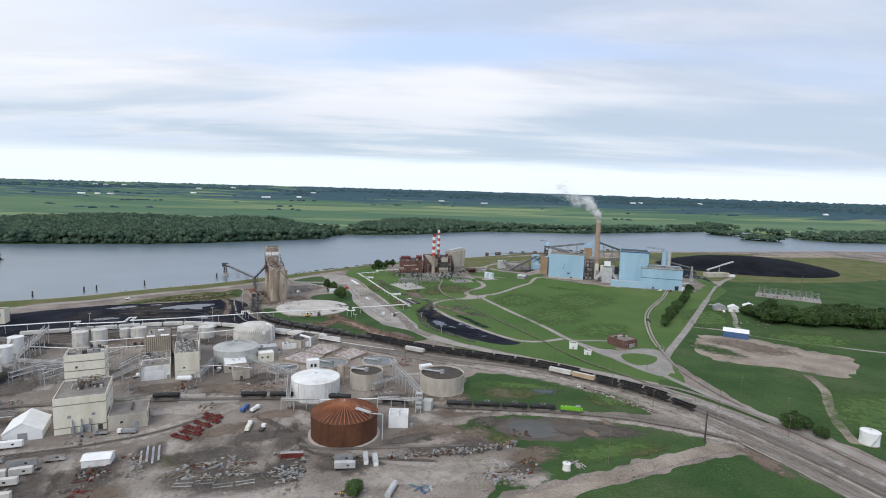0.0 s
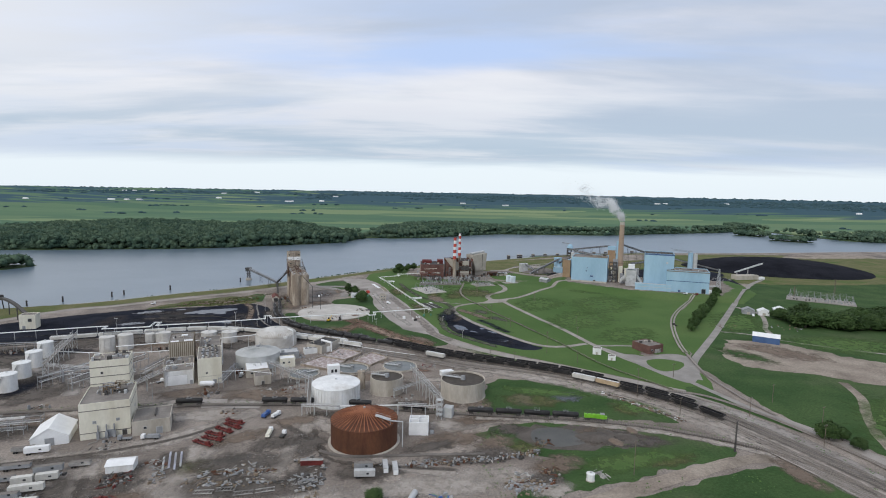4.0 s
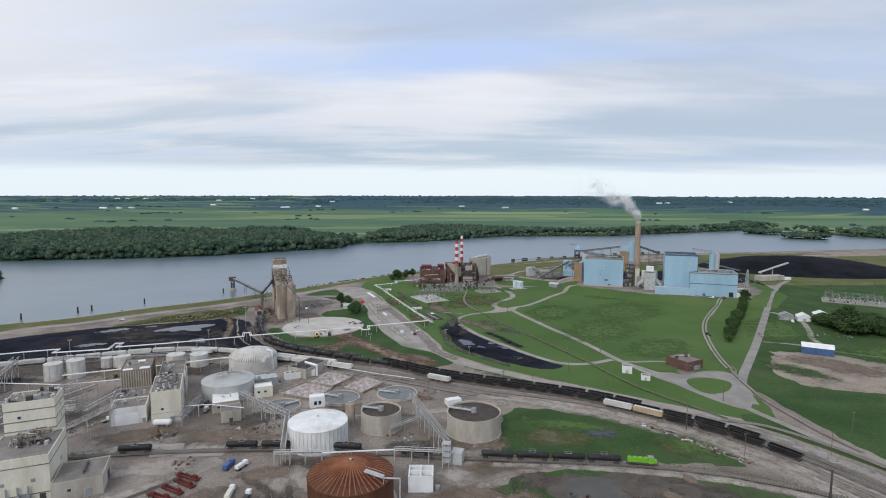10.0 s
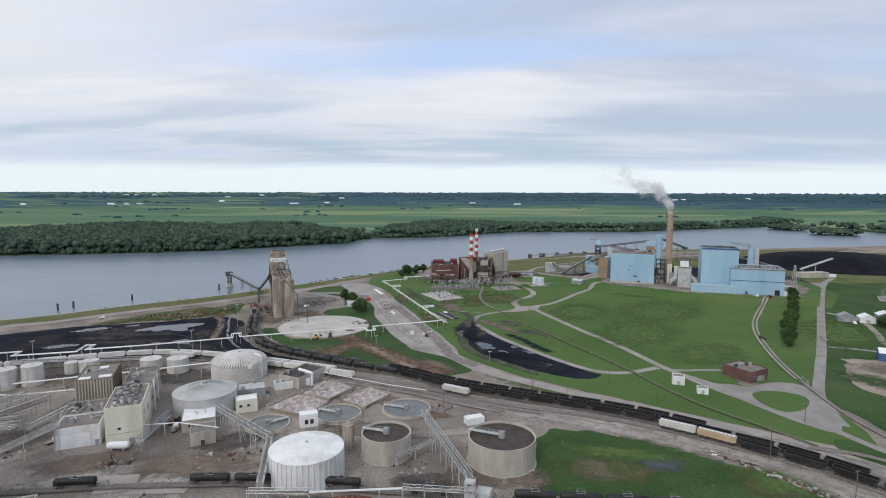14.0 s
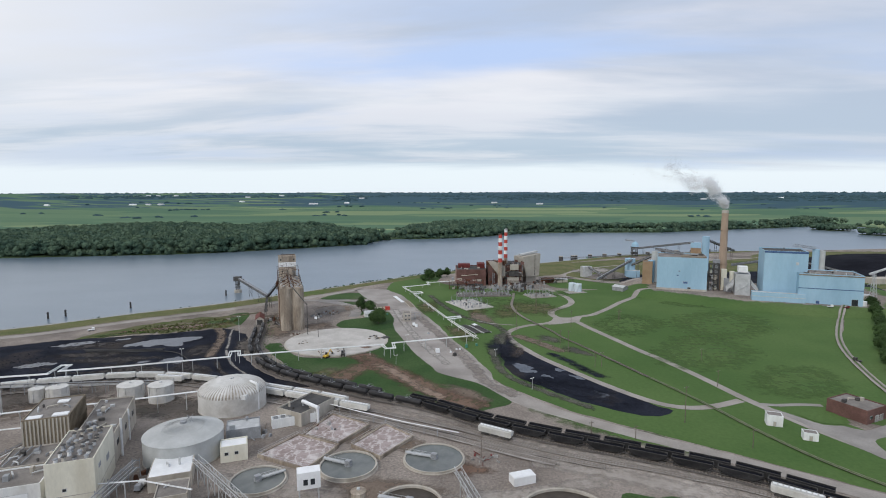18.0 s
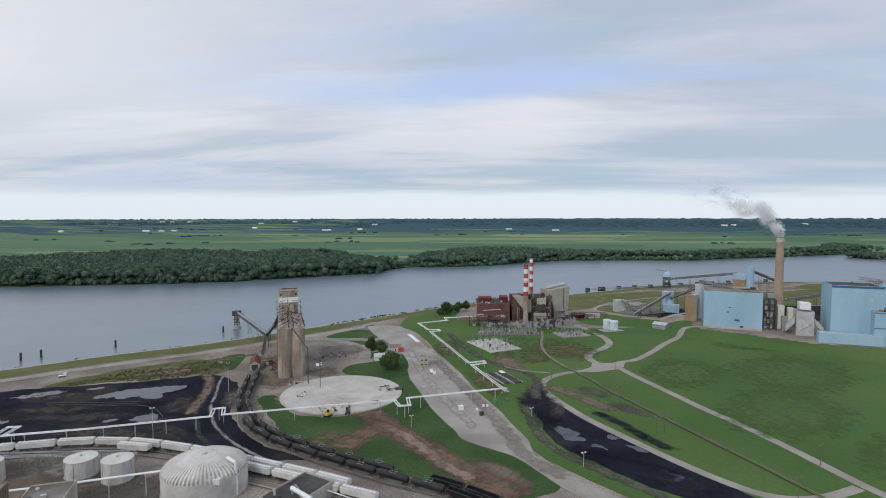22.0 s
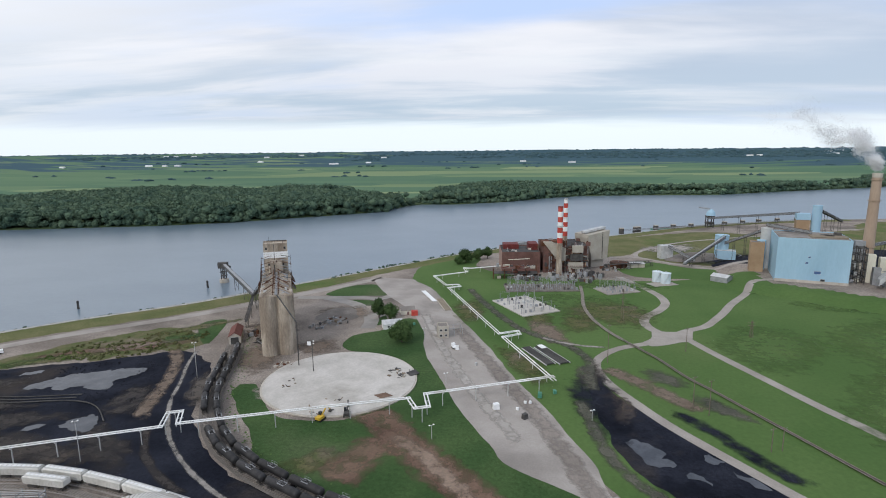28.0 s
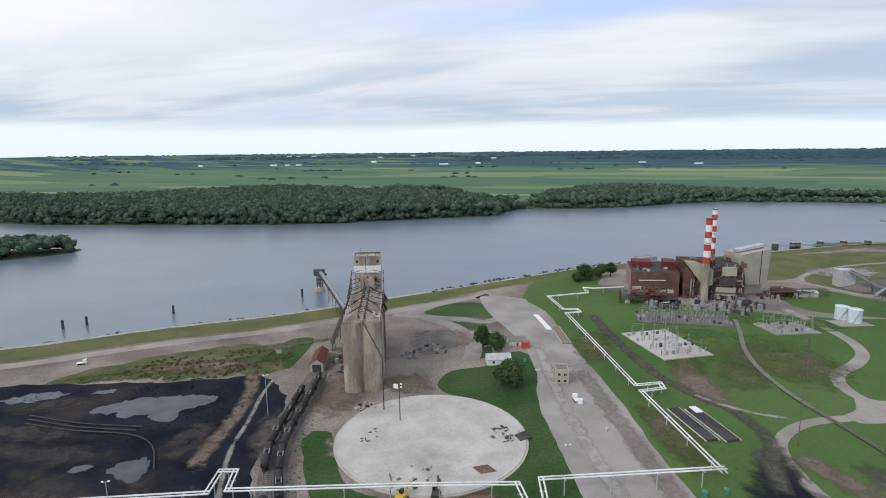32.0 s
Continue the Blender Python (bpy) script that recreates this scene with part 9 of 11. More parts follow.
def heap(name, cx, cy, rx, ry, h, material, label, category, rz=0.0, n=40, rings=14, power=1.3, seed=1.0):
    """A heap with an uneven foot and flanks."""
    t = thing(name, cx, cy, label, category, rz=rz)
    bm = bmesh.new()
    prev = None
    for k in range(rings + 1):
        f = k / rings
        row = []
        for i in range(n):
            a = 2 * math.pi * i / n
            w = 1 + 0.14 * noise.noise(Vector((math.cos(a) * 1.5, math.sin(a) * 1.5, seed)))
            x, y = rx * (1 - f) * w * math.cos(a), ry * (1 - f) * w * math.sin(a)
            z = h * (1 - (1 - f) ** power) + 0.05 * h * noise.noise(Vector((x * 0.06, y * 0.06, seed + 4))) * (f > 0)
            row.append(bm.verts.new((x, y, max(z, 0.0))))
        if prev:
            for i in range(n):
                bm.faces.new((prev[i], prev[(i + 1) % n], row[(i + 1) % n], row[i]))
        prev = row
    bm.faces.new(prev)
    part("mound", bm, material, t, smooth=True)
    return t


heap("coal_pile", 628, 1002, 164, 124, 19, "coal_pile", "huge smooth black coal stockpile", "coal pile", -8, 72, 18, 2.2)
skt = thing("coal_stacker", 505, 868, "grey stacker with an inclined boom at the stockpile", "stacker", rz=10)
bm = bmesh.new()
box(bm, -10, 0, 0.2, 40, 14, 7)
part("house", bm, "conc_wall", skt)
bm = bmesh.new()
beam(bm, (-24, 6, 12), (26, 6, 26), 2.4, 2.0)
part("boom", bm, "steel", skt)
for x, z in ((-20, 12), (0, 18)):
    bm = bmesh.new()
    rod(bm, (x, 5, 0), (x, 6, z), 0.5, 6), rod(bm, (x, 8, 0), (x, 6, z), 0.5, 6)
    part("leg", bm, "grey_steel", skt)
bm = bmesh.new()
box(bm, 14, -4, 0.2, 16, 5, 4)
part("cabin", bm, "clean_white", skt)
tpl = thing("transmission_tower", 376, 746, "steel lattice mast beside the turbine hall", "lattice mast")
bm = bmesh.new()
for sx in (-1, 1):
    for sy in (-1, 1):
        rod(bm, (sx * 2.6, sy * 2.6, 0), (sx * 0.5, sy * 0.5, 32), 0.2, 4)
for k in range(9):
    w0, w1 = 2.6 - 2.1 * k / 9, 2.6 - 2.1 * (k + 1) / 9
    for sx, sy, tx2, ty2 in ((-1, -1, 1, -1), (1, -1, 1, 1), (1, 1, -1, 1), (-1, 1, -1, -1)):
        rod(bm, (sx * w0, sy * w0, 32 * k / 9), (tx2 * w1, ty2 * w1, 32 * (k + 1) / 9), 0.12, 4)
part("lattice", bm, "steel", tpl)
tpl.location = (376, 716, 5)

# ---- east side: gatehouse, sheds, houses ----
gh = building("brick_office", (178.5, 438), 17, 19, 6.5, "brick", "roof_grey", "low red-brick office with a flat roof", "office", 28)
openings(gh, [("roller_door", 8.5, -4, 0.1, 3, 3.2, "r", "clean_white"), ("roller_door", 8.5, 2, 0.1, 3, 3.2, "r", "clean_white"), ("roller_door", 4, -9.5, 0.1, 3, 3.2, "f", "scrap_pale"), ("roller_door", 0, -9.5, 0.1, 3, 3.2, "f", "scrap_pale"), ("window", -5, -9.5, 2.4, 2, 1.4, "f", "glass")])
roof_units(gh, rng, -6, 6, -4, 4, 6.7, 4)
for x, y, w, d, h in ((131, 437, 7, 5.5, 5.2), (139.5, 421.5, 6, 4.5, 3.4)):
    b = building("utility_hut", (x - 2, y - 2), w, d, h, "white", "roof_grey", "small white concrete utility hut", "hut", -18, 0.3, group="utility huts")
    openings(b, [("door", 0, -d / 2, 0.1, 1.2, 2.2, "f", "conc_wall"), ("window", w / 2, 0, h * 0.5, 1, 1, "r", "glass")])
gabled("storage_shed", 306, 484.5, 22, 11, 6.0, 8.6, "blue_deep", "clean_white", "dark blue pole shed with a white roof", "shed", -30)
for x, y, w, d, wall, roof, lab in ((357, 607, 13, 11, "grey_steel", "grey_steel", "grey house with a grey roof"), (372, 602, 12, 12, "clean_white", "clean_white", "white garage with a white roof"), (398, 613, 14, 11, "grey_steel", "clean_white", "grey house with a white roof"), (520, 520, 30, 14, "clean_white", "clean_white", "white farm shed beyond the trees")):
    gabled("house", x, y, w, d, 4.6, 7.6, wall, roof, lab, "house", -22, True, doors=[("door", -d / 2, 0, 0.1, 3, 2.8, "l", "conc_wall")])
tank(254, 263, 4.8, 7.5, "clean_white", "white round tank beside the dirt track", apex=8.2, n=28)


# ---- trees ----
M.update(
    leaf=mat("broad_leaves", (0.036, 0.070, 0.022), (0.060, 0.102, 0.032), 0.5, 2.5, 0.8, grit=0.3, bump=0, rnd=0.2, spec=0.2),
    # paler and bluer than leaf: haze over the far bank is mixed in
    woods=mat("hazy_woodland_leaves", (0.050, 0.090, 0.064), (0.098, 0.146, 0.092), 0.03, 0.22, 0.9, grit=0.3, bump=0, spec=0.15),
    # the bluish haze of the distance is painted into this leaf colour
    far_woods=mat("hazed_far_woodland", (0.036, 0.072, 0.084), (0.050, 0.092, 0.102), 0.004, 0.05, 0.9, grit=0.25, bump=0, spec=0.1),
    bark=mat("grey_brown_bark", (0.085, 0.07, 0.055), (0.13, 0.11, 0.09), 0.5, 3.0, 0.95),
    steam=mat("white_steam", (0.92, 0.92, 0.92), (0.95, 0.95, 0.95), 0.05, 0.3, 1.0, bump=0, grit=0.04, spec=0.0),
)


def leaf_cloud(g, lobes, count, size):
    """Loose leaf clumps, as small bent blades, over the shells of the lobes."""
    vs, fs = [], []
    for k in range(count):
        cx, cy, cz, rx, ry, rz = lobes[k % len(lobes)]
        u = Vector((g.gauss(0, 1), g.gauss(0, 1), g.gauss(0, 1))).normalized()
        d = g.uniform(0.35, 1.12)
        p = Vector((cx + u.x * rx * d, cy + u.y * ry * d, cz + u.z * rz * d))
        n = (u + Vector((g.uniform(-0.7, 0.7), g.uniform(-0.7, 0.7), g.uniform(-0.3, 0.9)))).normalized()
        a = n.orthogonal().normalized() * size * g.uniform(0.6, 1.3)
        b = n.cross(a).normalized() * size * g.uniform(0.6, 1.3)
        i = len(vs)
        vs += [p - a, p - b * 0.8 + n * size * 0.25, p + a, p + b * 0.8 - n * size * 0.15]
        fs.append((i, i + 1, i + 2, i + 3))
    return vs, fs


def make_tree(seed, h, r, label, trunk=0.28):
    """A tapered trunk, limbs and a ragged crown, one metre-true tree."""
    g = random.Random(seed)
    t = thing("tree", 0, 0, label, "tree", "broadleaf trees")
    bm = bmesh.new()
    cyl(bm, 0, 0, -0.2, 0.034 * h, h * 0.55, 9, 0.014 * h)
    part("trunk", bm, "bark", t)
    lobes = []
    for k in range(9):
        a = 2 * math.pi * k / 8 + g.uniform(-0.3, 0.3)
        d = r * g.uniform(0.35, 0.62) if k < 8 else 0
        z = h * g.uniform(0.30, 0.70) if k < 8 else h * 0.76
        s = r * g.uniform(0.46, 0.62)
        lobes.append((d * math.cos(a), d * math.sin(a), z, s, s, s * g.uniform(0.8, 1.1)))
        bm = bmesh.new()
        rod(bm, (0, 0, h * trunk + k * 0.01 * h), lobes[-1][:3], 0.009 * h, 5)
        if k < 5:
            part("limb", bm, "bark", t)
        else:
            bm.free()
    vs, fs = leaf_cloud(g, lobes, 4200, r * 0.085)
    me = bpy.data.meshes.new("crown")
    me.from_pydata(vs, [], fs)
    me.materials.append(M["leaf"])
    ob = new("crown", me)
    ob.parent = t
    return t


TREES = [make_tree(31 + k, 10, r, lab) for k, (r, lab) in enumerate(((4.2, "round leafy deciduous tree in full summer leaf"), (3.6, "upright leafy deciduous tree in full summer leaf"), (4.8, "broad leafy deciduous tree in full summer leaf")))]
tree_used = set()


def plant_tree(x, y, h, k=0, wide=1.0, z=0.0):
    g = random.Random(int(x * 7 + y * 13))
    m = pose(x, y, z, 0, 0, g.uniform(0, 360)) @ Matrix.Diagonal((h / 10 * wide, h / 10 * wide, h / 10, 1))
    if k in tree_used:
        copy_thing(TREES[k], m)
    else:
        tree_used.add(k)
        TREES[k].matrix_basis = m


for x, y, h, k, w in ((-123, 678, 16, 1, 1.0), (-115, 676, 12, 0, 1.15), (-98.5, 631, 14.5, 2, 1.05), (-73, 870, 10.5, 2, 1.05), (-60, 885, 11, 0, 1.0), (-51, 893, 9, 1, 1.1), (-80, 862, 6, 2, 1.1), (222, 280, 8, 2, 1.2), (229, 279, 7, 0, 1.1), (231, 269, 5, 2, 1.1), (371, 712, 9, 1, 1.0), (378, 724, 8, 0, 1.0), (-28, 208, 5, 2, 1.2)):
    plant_tree(x, y, h, k, w)
for k in range(20):
    f = k / 19
    plant_tree(251 + 122 * f + 2 * math.sin(k * 2.3), 519 + 190 * f, 7.5 + 1.6 * math.sin(k * 1.7), k % 3, 0.95)
g = random.Random(77)
for k in range(70):
    f = g.random()
    plant_tree(386 + 150 * f + g.uniform(-8, 10), 575 - 22 * f + g.uniform(-34, 16), g.uniform(9, 14), k % 3, g.uniform(1.3, 1.7))
for k in range(16):
    plant_tree(540 + g.uniform(0, 90), 470 + g.uniform(-30, 20), g.uniform(8, 12), k % 3, 1.1)


def coarse_sphere():
    bm = bmesh.new()
    bmesh.ops.create_icosphere(bm, subdivisions=1, radius=1.0)
    bm.verts.ensure_lookup_table()
    v = np.array([tuple(q.co) for q in bm.verts])
    f = np.array([[q.index for q in p.verts] for p in bm.faces])
    bm.free()
    return v, f


ICO = coarse_sphere()


def tri_mesh(name, verts, tris, material):
    me = bpy.data.meshes.new(name)
    me.vertices.add(len(verts))
    me.vertices.foreach_set("co", np.asarray(verts, np.float32).ravel())
    me.loops.add(len(tris) * 3)
    me.loops.foreach_set("vertex_index", np.asarray(tris, np.int32).ravel())
    me.polygons.add(len(tris))
    me.polygons.foreach_set("loop_start", np.arange(0, len(tris) * 3, 3, dtype=np.int32))
    me.update(calc_edges=True)
    me.materials.append(M[material])
    return new(name, me)


def woodland(name, spots, material, label, blades=36, seed=1, squash=0.8, blade=1.7):
    """Many crowns in one sheet: each a dented clump ruffled by loose leaf blades. spots: x, y, ground z, height, radius."""
    r = np.random.RandomState(seed)
    V, F = ICO
    S = np.array(spots, float)
    n, m = len(S), len(V)
    dent = 1 + r.uniform(-0.3, 0.28, (n, m, 1))
    rad = np.stack([S[:, 4] * r.uniform(0.85, 1.2, n), S[:, 4] * r.uniform(0.85, 1.2, n), S[:, 4] * squash * r.uniform(0.8, 1.3, n)], 1)
    mid = np.stack([S[:, 0], S[:, 1], S[:, 2] + S[:, 3] - rad[:, 2]], 1)
    verts = V[None] * dent * rad[:, None] + mid[:, None]
    tris = F[None] + (np.arange(n) * m)[:, None, None]
    allv, allt = [verts.reshape(-1, 3)], [tris.reshape(-1, 3)]
    if blades:
        u = r.normal(size=(n, blades, 3))
        u[..., 2] = np.abs(u[..., 2]) * 1.1 - 0.25
        u /= np.linalg.norm(u, axis=-1, keepdims=True)
        c = mid[:, None] + u * rad[:, None] * r.uniform(0.9, 1.2, (n, blades, 1))
        a = r.normal(size=(n, blades, 3))
        b = r.normal(size=(n, blades, 3))
        a *= blade / np.linalg.norm(a, axis=-1, keepdims=True)
        b *= blade / np.linalg.norm(b, axis=-1, keepdims=True)
        q = np.stack([c + a, c + b, c - a * 0.8], 2).reshape(-1, 3)
        allv.append(q)
        allt.append(np.arange(len(q)).reshape(-1, 3) + n * m)
    ob = tri_mesh(name, np.concatenate(allv), np.concatenate(allt), material)
    return tagged(ob, label, "woodland", kind="stuff")


def scatter(g, x0, x1, lo, hi, area, height, radius, keep=lambda x, y: True):
    """Random spots between the lines lo(x) and hi(x), about one for each area square metres."""
    out = []
    x = x0
    while x < x1:
        a, b = lo(x), hi(x)
        for k in range(max(1, int((b - a) * 12 / area))):
            px, py = x + g.uniform(0, 12), a + (b - a) * g.random()
            if keep(px, py):
                h = g.uniform(*height)
                out.append((px, py, ground_z(px, max(py, shore_y(px) + 16)), h, g.uniform(*radius)))
        x += 12
    return out


g = random.Random(9)
west_back = lambda x: float(np.interp(x, [-2400, -1450, -1200, -1140, -1010, -750, -600, -480, -310, -230], [1480, 1545, 1620, 1800, 1960, 1900, 1800, 1770, 1540, 1440]))
spots = scatter(g, -2000, -225, lambda x: shore_y(x) + 4, lambda x: min(shore_y(x) + 150, west_back(x)), 66, (16, 26), (4.5, 8.5), lambda x, y: x < -640)
spots += scatter(g, -660, -225, lambda x: shore_y(x) + 4, lambda x: min(shore_y(x) + 150, west_back(x)), 66, (15, 26), (3.5, 9.5))
spots += scatter(g, -2200, -240, lambda x: shore_y(x) + 140, west_back, 150, (17, 26), (6, 10), lambda x, y: x < -640 and y < west_back(x) - 160)
spots += scatter(g, -660, -240, lambda x: shore_y(x) + 140, west_back, 150, (17, 26), (6, 11))
edge = scatter(g, -2200, -225, lambda x: shore_y(x) + 1, lambda x: shore_y(x) + 12, 40, (5, 12), (4, 6.5))
spots += [(-500 + 9 * k, 1700 + 14 * (k % 3), 0, 27 + 4 * (k % 2), 5.5) for k in range(5)]
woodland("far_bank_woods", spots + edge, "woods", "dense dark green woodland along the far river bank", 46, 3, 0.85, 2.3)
east_back = lambda x: shore_y(x) + float(np.interp(x, [-225, -190, -120, -30, 60, 140, 200, 370, 530, 800, 1100, 1180, 2000, 3200], [30, 330, 440, 490, 360, 250, 160, 95, 75, 90, 60, 200, 300, 300]))
spots = scatter(g, -218, 3000, lambda x: shore_y(x) + 5, east_back, 105, (13, 23), (4.5, 8.5), lambda x, y: noise.noise(Vector((x * 0.004, y * 0.01, 7))) > -0.32)
spots += scatter(g, -218, 3000, lambda x: shore_y(x) + 2, lambda x: shore_y(x) + 22, 60, (4, 9), (4, 6.5))
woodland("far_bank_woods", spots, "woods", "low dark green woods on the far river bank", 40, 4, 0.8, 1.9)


def island(cx, cy, rx, ry, rz, label, n, h):
    t = thing("island", cx, cy, label, "island", rz=rz, z=-4.0, kind="structure")
    bm = bmesh.new()
    cyl(bm, 0, 0, 0, 1, 1.6, 32, 0.94)
    bmesh.ops.scale(bm, vec=(rx, ry, 1), verts=bm.verts)
    part("ground", bm, "bluff", t)
    gg = random.Random(n)
    pts = []
    c, s = math.cos(radians(rz)), math.sin(radians(rz))
    for k in range(n):
        a, d = gg.uniform(0, 6.28), math.sqrt(gg.random()) * 0.95
        x, y = rx * d * math.cos(a), ry * d * math.sin(a)
        pts.append((cx + x * c - y * s, cy + x * s + y * c, -3, gg.uniform(*h), gg.uniform(4, 7)))
    woodland("island_woods", pts, "woods", "dense green trees covering a river island", 30, n)


island(-800, 785, 158, 46, 43, "low wooded island in the river", 380, (13, 22))
island(1060, 1850, 58, 28, -37, "small wooded island in the river", 220, (13, 19))
island(1075, 1660, 62, 30, -38, "small wooded island in the river", 240, (13, 19))

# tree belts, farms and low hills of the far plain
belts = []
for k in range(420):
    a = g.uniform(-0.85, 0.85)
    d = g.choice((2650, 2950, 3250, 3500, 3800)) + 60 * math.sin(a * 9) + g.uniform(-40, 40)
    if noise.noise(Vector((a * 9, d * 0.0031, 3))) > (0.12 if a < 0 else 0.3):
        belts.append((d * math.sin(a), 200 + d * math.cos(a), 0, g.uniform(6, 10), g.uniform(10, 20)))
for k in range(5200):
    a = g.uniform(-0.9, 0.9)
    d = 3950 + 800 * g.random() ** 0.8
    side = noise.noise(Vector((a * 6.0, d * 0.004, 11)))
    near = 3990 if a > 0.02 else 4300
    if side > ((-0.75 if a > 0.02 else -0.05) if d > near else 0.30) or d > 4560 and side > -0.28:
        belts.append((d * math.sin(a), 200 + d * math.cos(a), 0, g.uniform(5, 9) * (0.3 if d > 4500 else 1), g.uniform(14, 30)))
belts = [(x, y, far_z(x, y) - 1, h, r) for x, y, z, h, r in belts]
woodland("far_woods", belts, "far_woods", "tree belts and woods on the far plain, tinted haze blue", 0, 6, 0.5)
gf = random.Random(15)
for x, y in ((-2423, 3111), (-2063, 3331), (-1931, 3404), (-1990, 3370), (-1587, 3785), (-1082, 3714), (-1060, 3722), (-877, 3834), (128, 3931), (412, 3796), (430, 3805), (1567, 4003), (1620, 3990), (2027, 3904), (2402, 3140), (-2300, 4000), (-2200, 4060), (-2350, 3960), (-1700, 4150), (-1519, 4363), (-866, 4272)):
    t = gabled("farm_building", x, y, gf.uniform(22, 40), gf.uniform(12, 18), 5, 9, "clean_white", "steel" if gf.random() < 0.5 else "clean_white", "distant white farm building on the plain", "farm building", gf.uniform(-30, 30), group="farm buildings")
    t.location.z = far_z(x, y) - 0.5

# scrub along the levee and the bank
gs2 = random.Random(3)
pts = [(*inland(gs2.uniform(-200, -40), gs2.uniform(3, 11)), -0.5, gs2.uniform(0.6, 1.8), gs2.uniform(0.7, 1.8)) for k in range(90)]
pts += [(*inland(gs2.uniform(-430, -220), gs2.uniform(4, 7)), -1.2, gs2.uniform(0.8, 1.6), gs2.uniform(0.8, 1.5)) for k in range(30)]
woodland("levee_scrub", pts, "woods", "low green scrub on the levee slope", 24, 8, 0.8, 0.6)
pts = [(gs2.uniform(-300, -225), gs2.uniform(588, 640), 0, gs2.uniform(0.4, 1.0), gs2.uniform(0.5, 1.2)) for k in range(260)]
pts = [p for p in pts if p[1] > 560 + (p[0] + 330) * 0.45 and p[1] < 600 + (p[0] + 318) * 0.62]
woodland("weeds", pts, "rough_grass", "clumps of weeds beside the coal yard", 22, 9, 0.7, 0.6)

N, L = M["steam"].node_tree.nodes, M["steam"].node_tree.links
thin = N.new("ShaderNodeBsdfTranslucent")
thin.inputs["Color"].default_value = (0.96, 0.96, 0.96, 1)
both = N.new("ShaderNodeMixShader")
both.inputs[0].default_value = 0.86
L.new(N["Principled BSDF"].outputs[0], both.inputs[1]), L.new(thin.outputs[0], both.inputs[2])
L.new(both.outputs[0], next(n for n in N if n.type == "OUTPUT_MATERIAL").inputs["Surface"])
# steam plume: many tiny flakes, packed at the core and sparse at the rim
gp = np.random.RandomState(8)
LINE = np.array([(265.5, 793, 97), (263, 793, 104), (250, 793, 117), (227, 794, 129), (201, 794, 139), (175, 795, 146)], float)
NF = 90000
f = gp.rand(NF) ** 0.8
q = f * (len(LINE) - 1)
i0 = np.minimum(q.astype(int), len(LINE) - 2)
c = LINE[i0] + (LINE[i0 + 1] - LINE[i0]) * (q - i0)[:, None]
w = 2.2 + 13 * f
lump = np.stack([np.sin(f * 31 + 1.0) * 0.3 + np.sin(f * 57) * 0.2, np.cos(f * 23) * 0.3, np.sin(f * 41 + 2) * 0.28 + np.sin(f * 19) * 0.22], 1)
c = c + (gp.normal(size=(NF, 3)) * 0.42 + lump) * w[:, None]
keep = gp.rand(NF) > f ** 1.6 * 0.88
keep &= np.array([noise.noise(Vector((p[0] * 0.07, p[1] * 0.07, p[2] * 0.09))) > -0.45 + 0.55 * t for p, t in zip(c, f)])
c, f = c[keep], f[keep]
n = len(c)
a, b = gp.normal(size=(n, 3)), gp.normal(size=(n, 3))
size = 0.44 - 0.24 * f[:, None]
a *= size / np.linalg.norm(a, axis=1, keepdims=True)
b *= size / np.linalg.norm(b, axis=1, keepdims=True)
v = np.stack([c + a, c + b, c - a - b], 1).reshape(-1, 3)
tagged(tri_mesh("steam_plume", v, np.arange(len(v)).reshape(-1, 3), "steam"), "white steam plume drifting from the chimney", "steam", kind="stuff")


# ---- poles and masts ----
def pole(x, y, h, label="weathered wooden utility pole with a crossarm", arm=True, r=0.2, paint="pole", rz=25):
    t = thing("utility_pole", x, y, label, "utility pole", "utility poles", rz)
    bm = bmesh.new()
    cyl(bm, 0, 0, 0, r, h, 8, r * 0.65)
    part("mast", bm, paint, t)
    if arm:
        bm = bmesh.new()
        beam(bm, (-1.4, 0, h - 0.8), (1.4, 0, h - 0.8), 0.16, 0.2)
        part("crossarm", bm, paint, t)
        for dx in (-1.2, 0, 1.2):
            bm = bmesh.new()
            cyl(bm, dx, 0, h - 0.8, 0.09, 0.35, 6)
            part("insulator", bm, "grey_steel", t)
    return t


def lamp_post(x, y, h, rz=0.0):
    t = thing("yard_light", x, y, "slim grey steel yard light mast", "light mast", "yard lights", rz)
    bm = bmesh.new()
    cyl(bm, 0, 0, 0, 0.17, h, 8, 0.1)
    part("mast", bm, "steel", t)
    bm = bmesh.new()
    beam(bm, (-1, 0, h + 0.1), (1, 0, h + 0.1), 0.15, 0.15)
    part("arm", bm, "steel", t)
    for dx in (-0.9, 0.9):
        bm = bmesh.new()
        box(bm, dx, 0, h + 0.1, 0.7, 0.5, 0.35, 0, 0.8)
        part("lamp_head", bm, "light_glass", t)


for x, y, h in ((96, 237, 18), (133, 338, 21), (211.5, 269, 14), (222, 334, 13), (193.5, 310, 13), (19.7, 607, 22), (67.6, 627, 14.5), (51.8, 549, 17), (47, 555, 15.8), (64.5, 521, 10.3), (69, 522, 10.2), (128.6, 488, 10.4), (90, 436, 19), (40, 417.5, 8), (60, 416, 7), (140, 539, 8.5), (-12, 395, 10), (-60, 352, 9), (150, 310, 12), (175, 380, 11), (232, 300, 12), (110, 410, 9)):
    pole(x, y, h)
pole(159.6, 263.3, 17, "thick black steel railway signal mast", False, 0.55, "dark_steel")
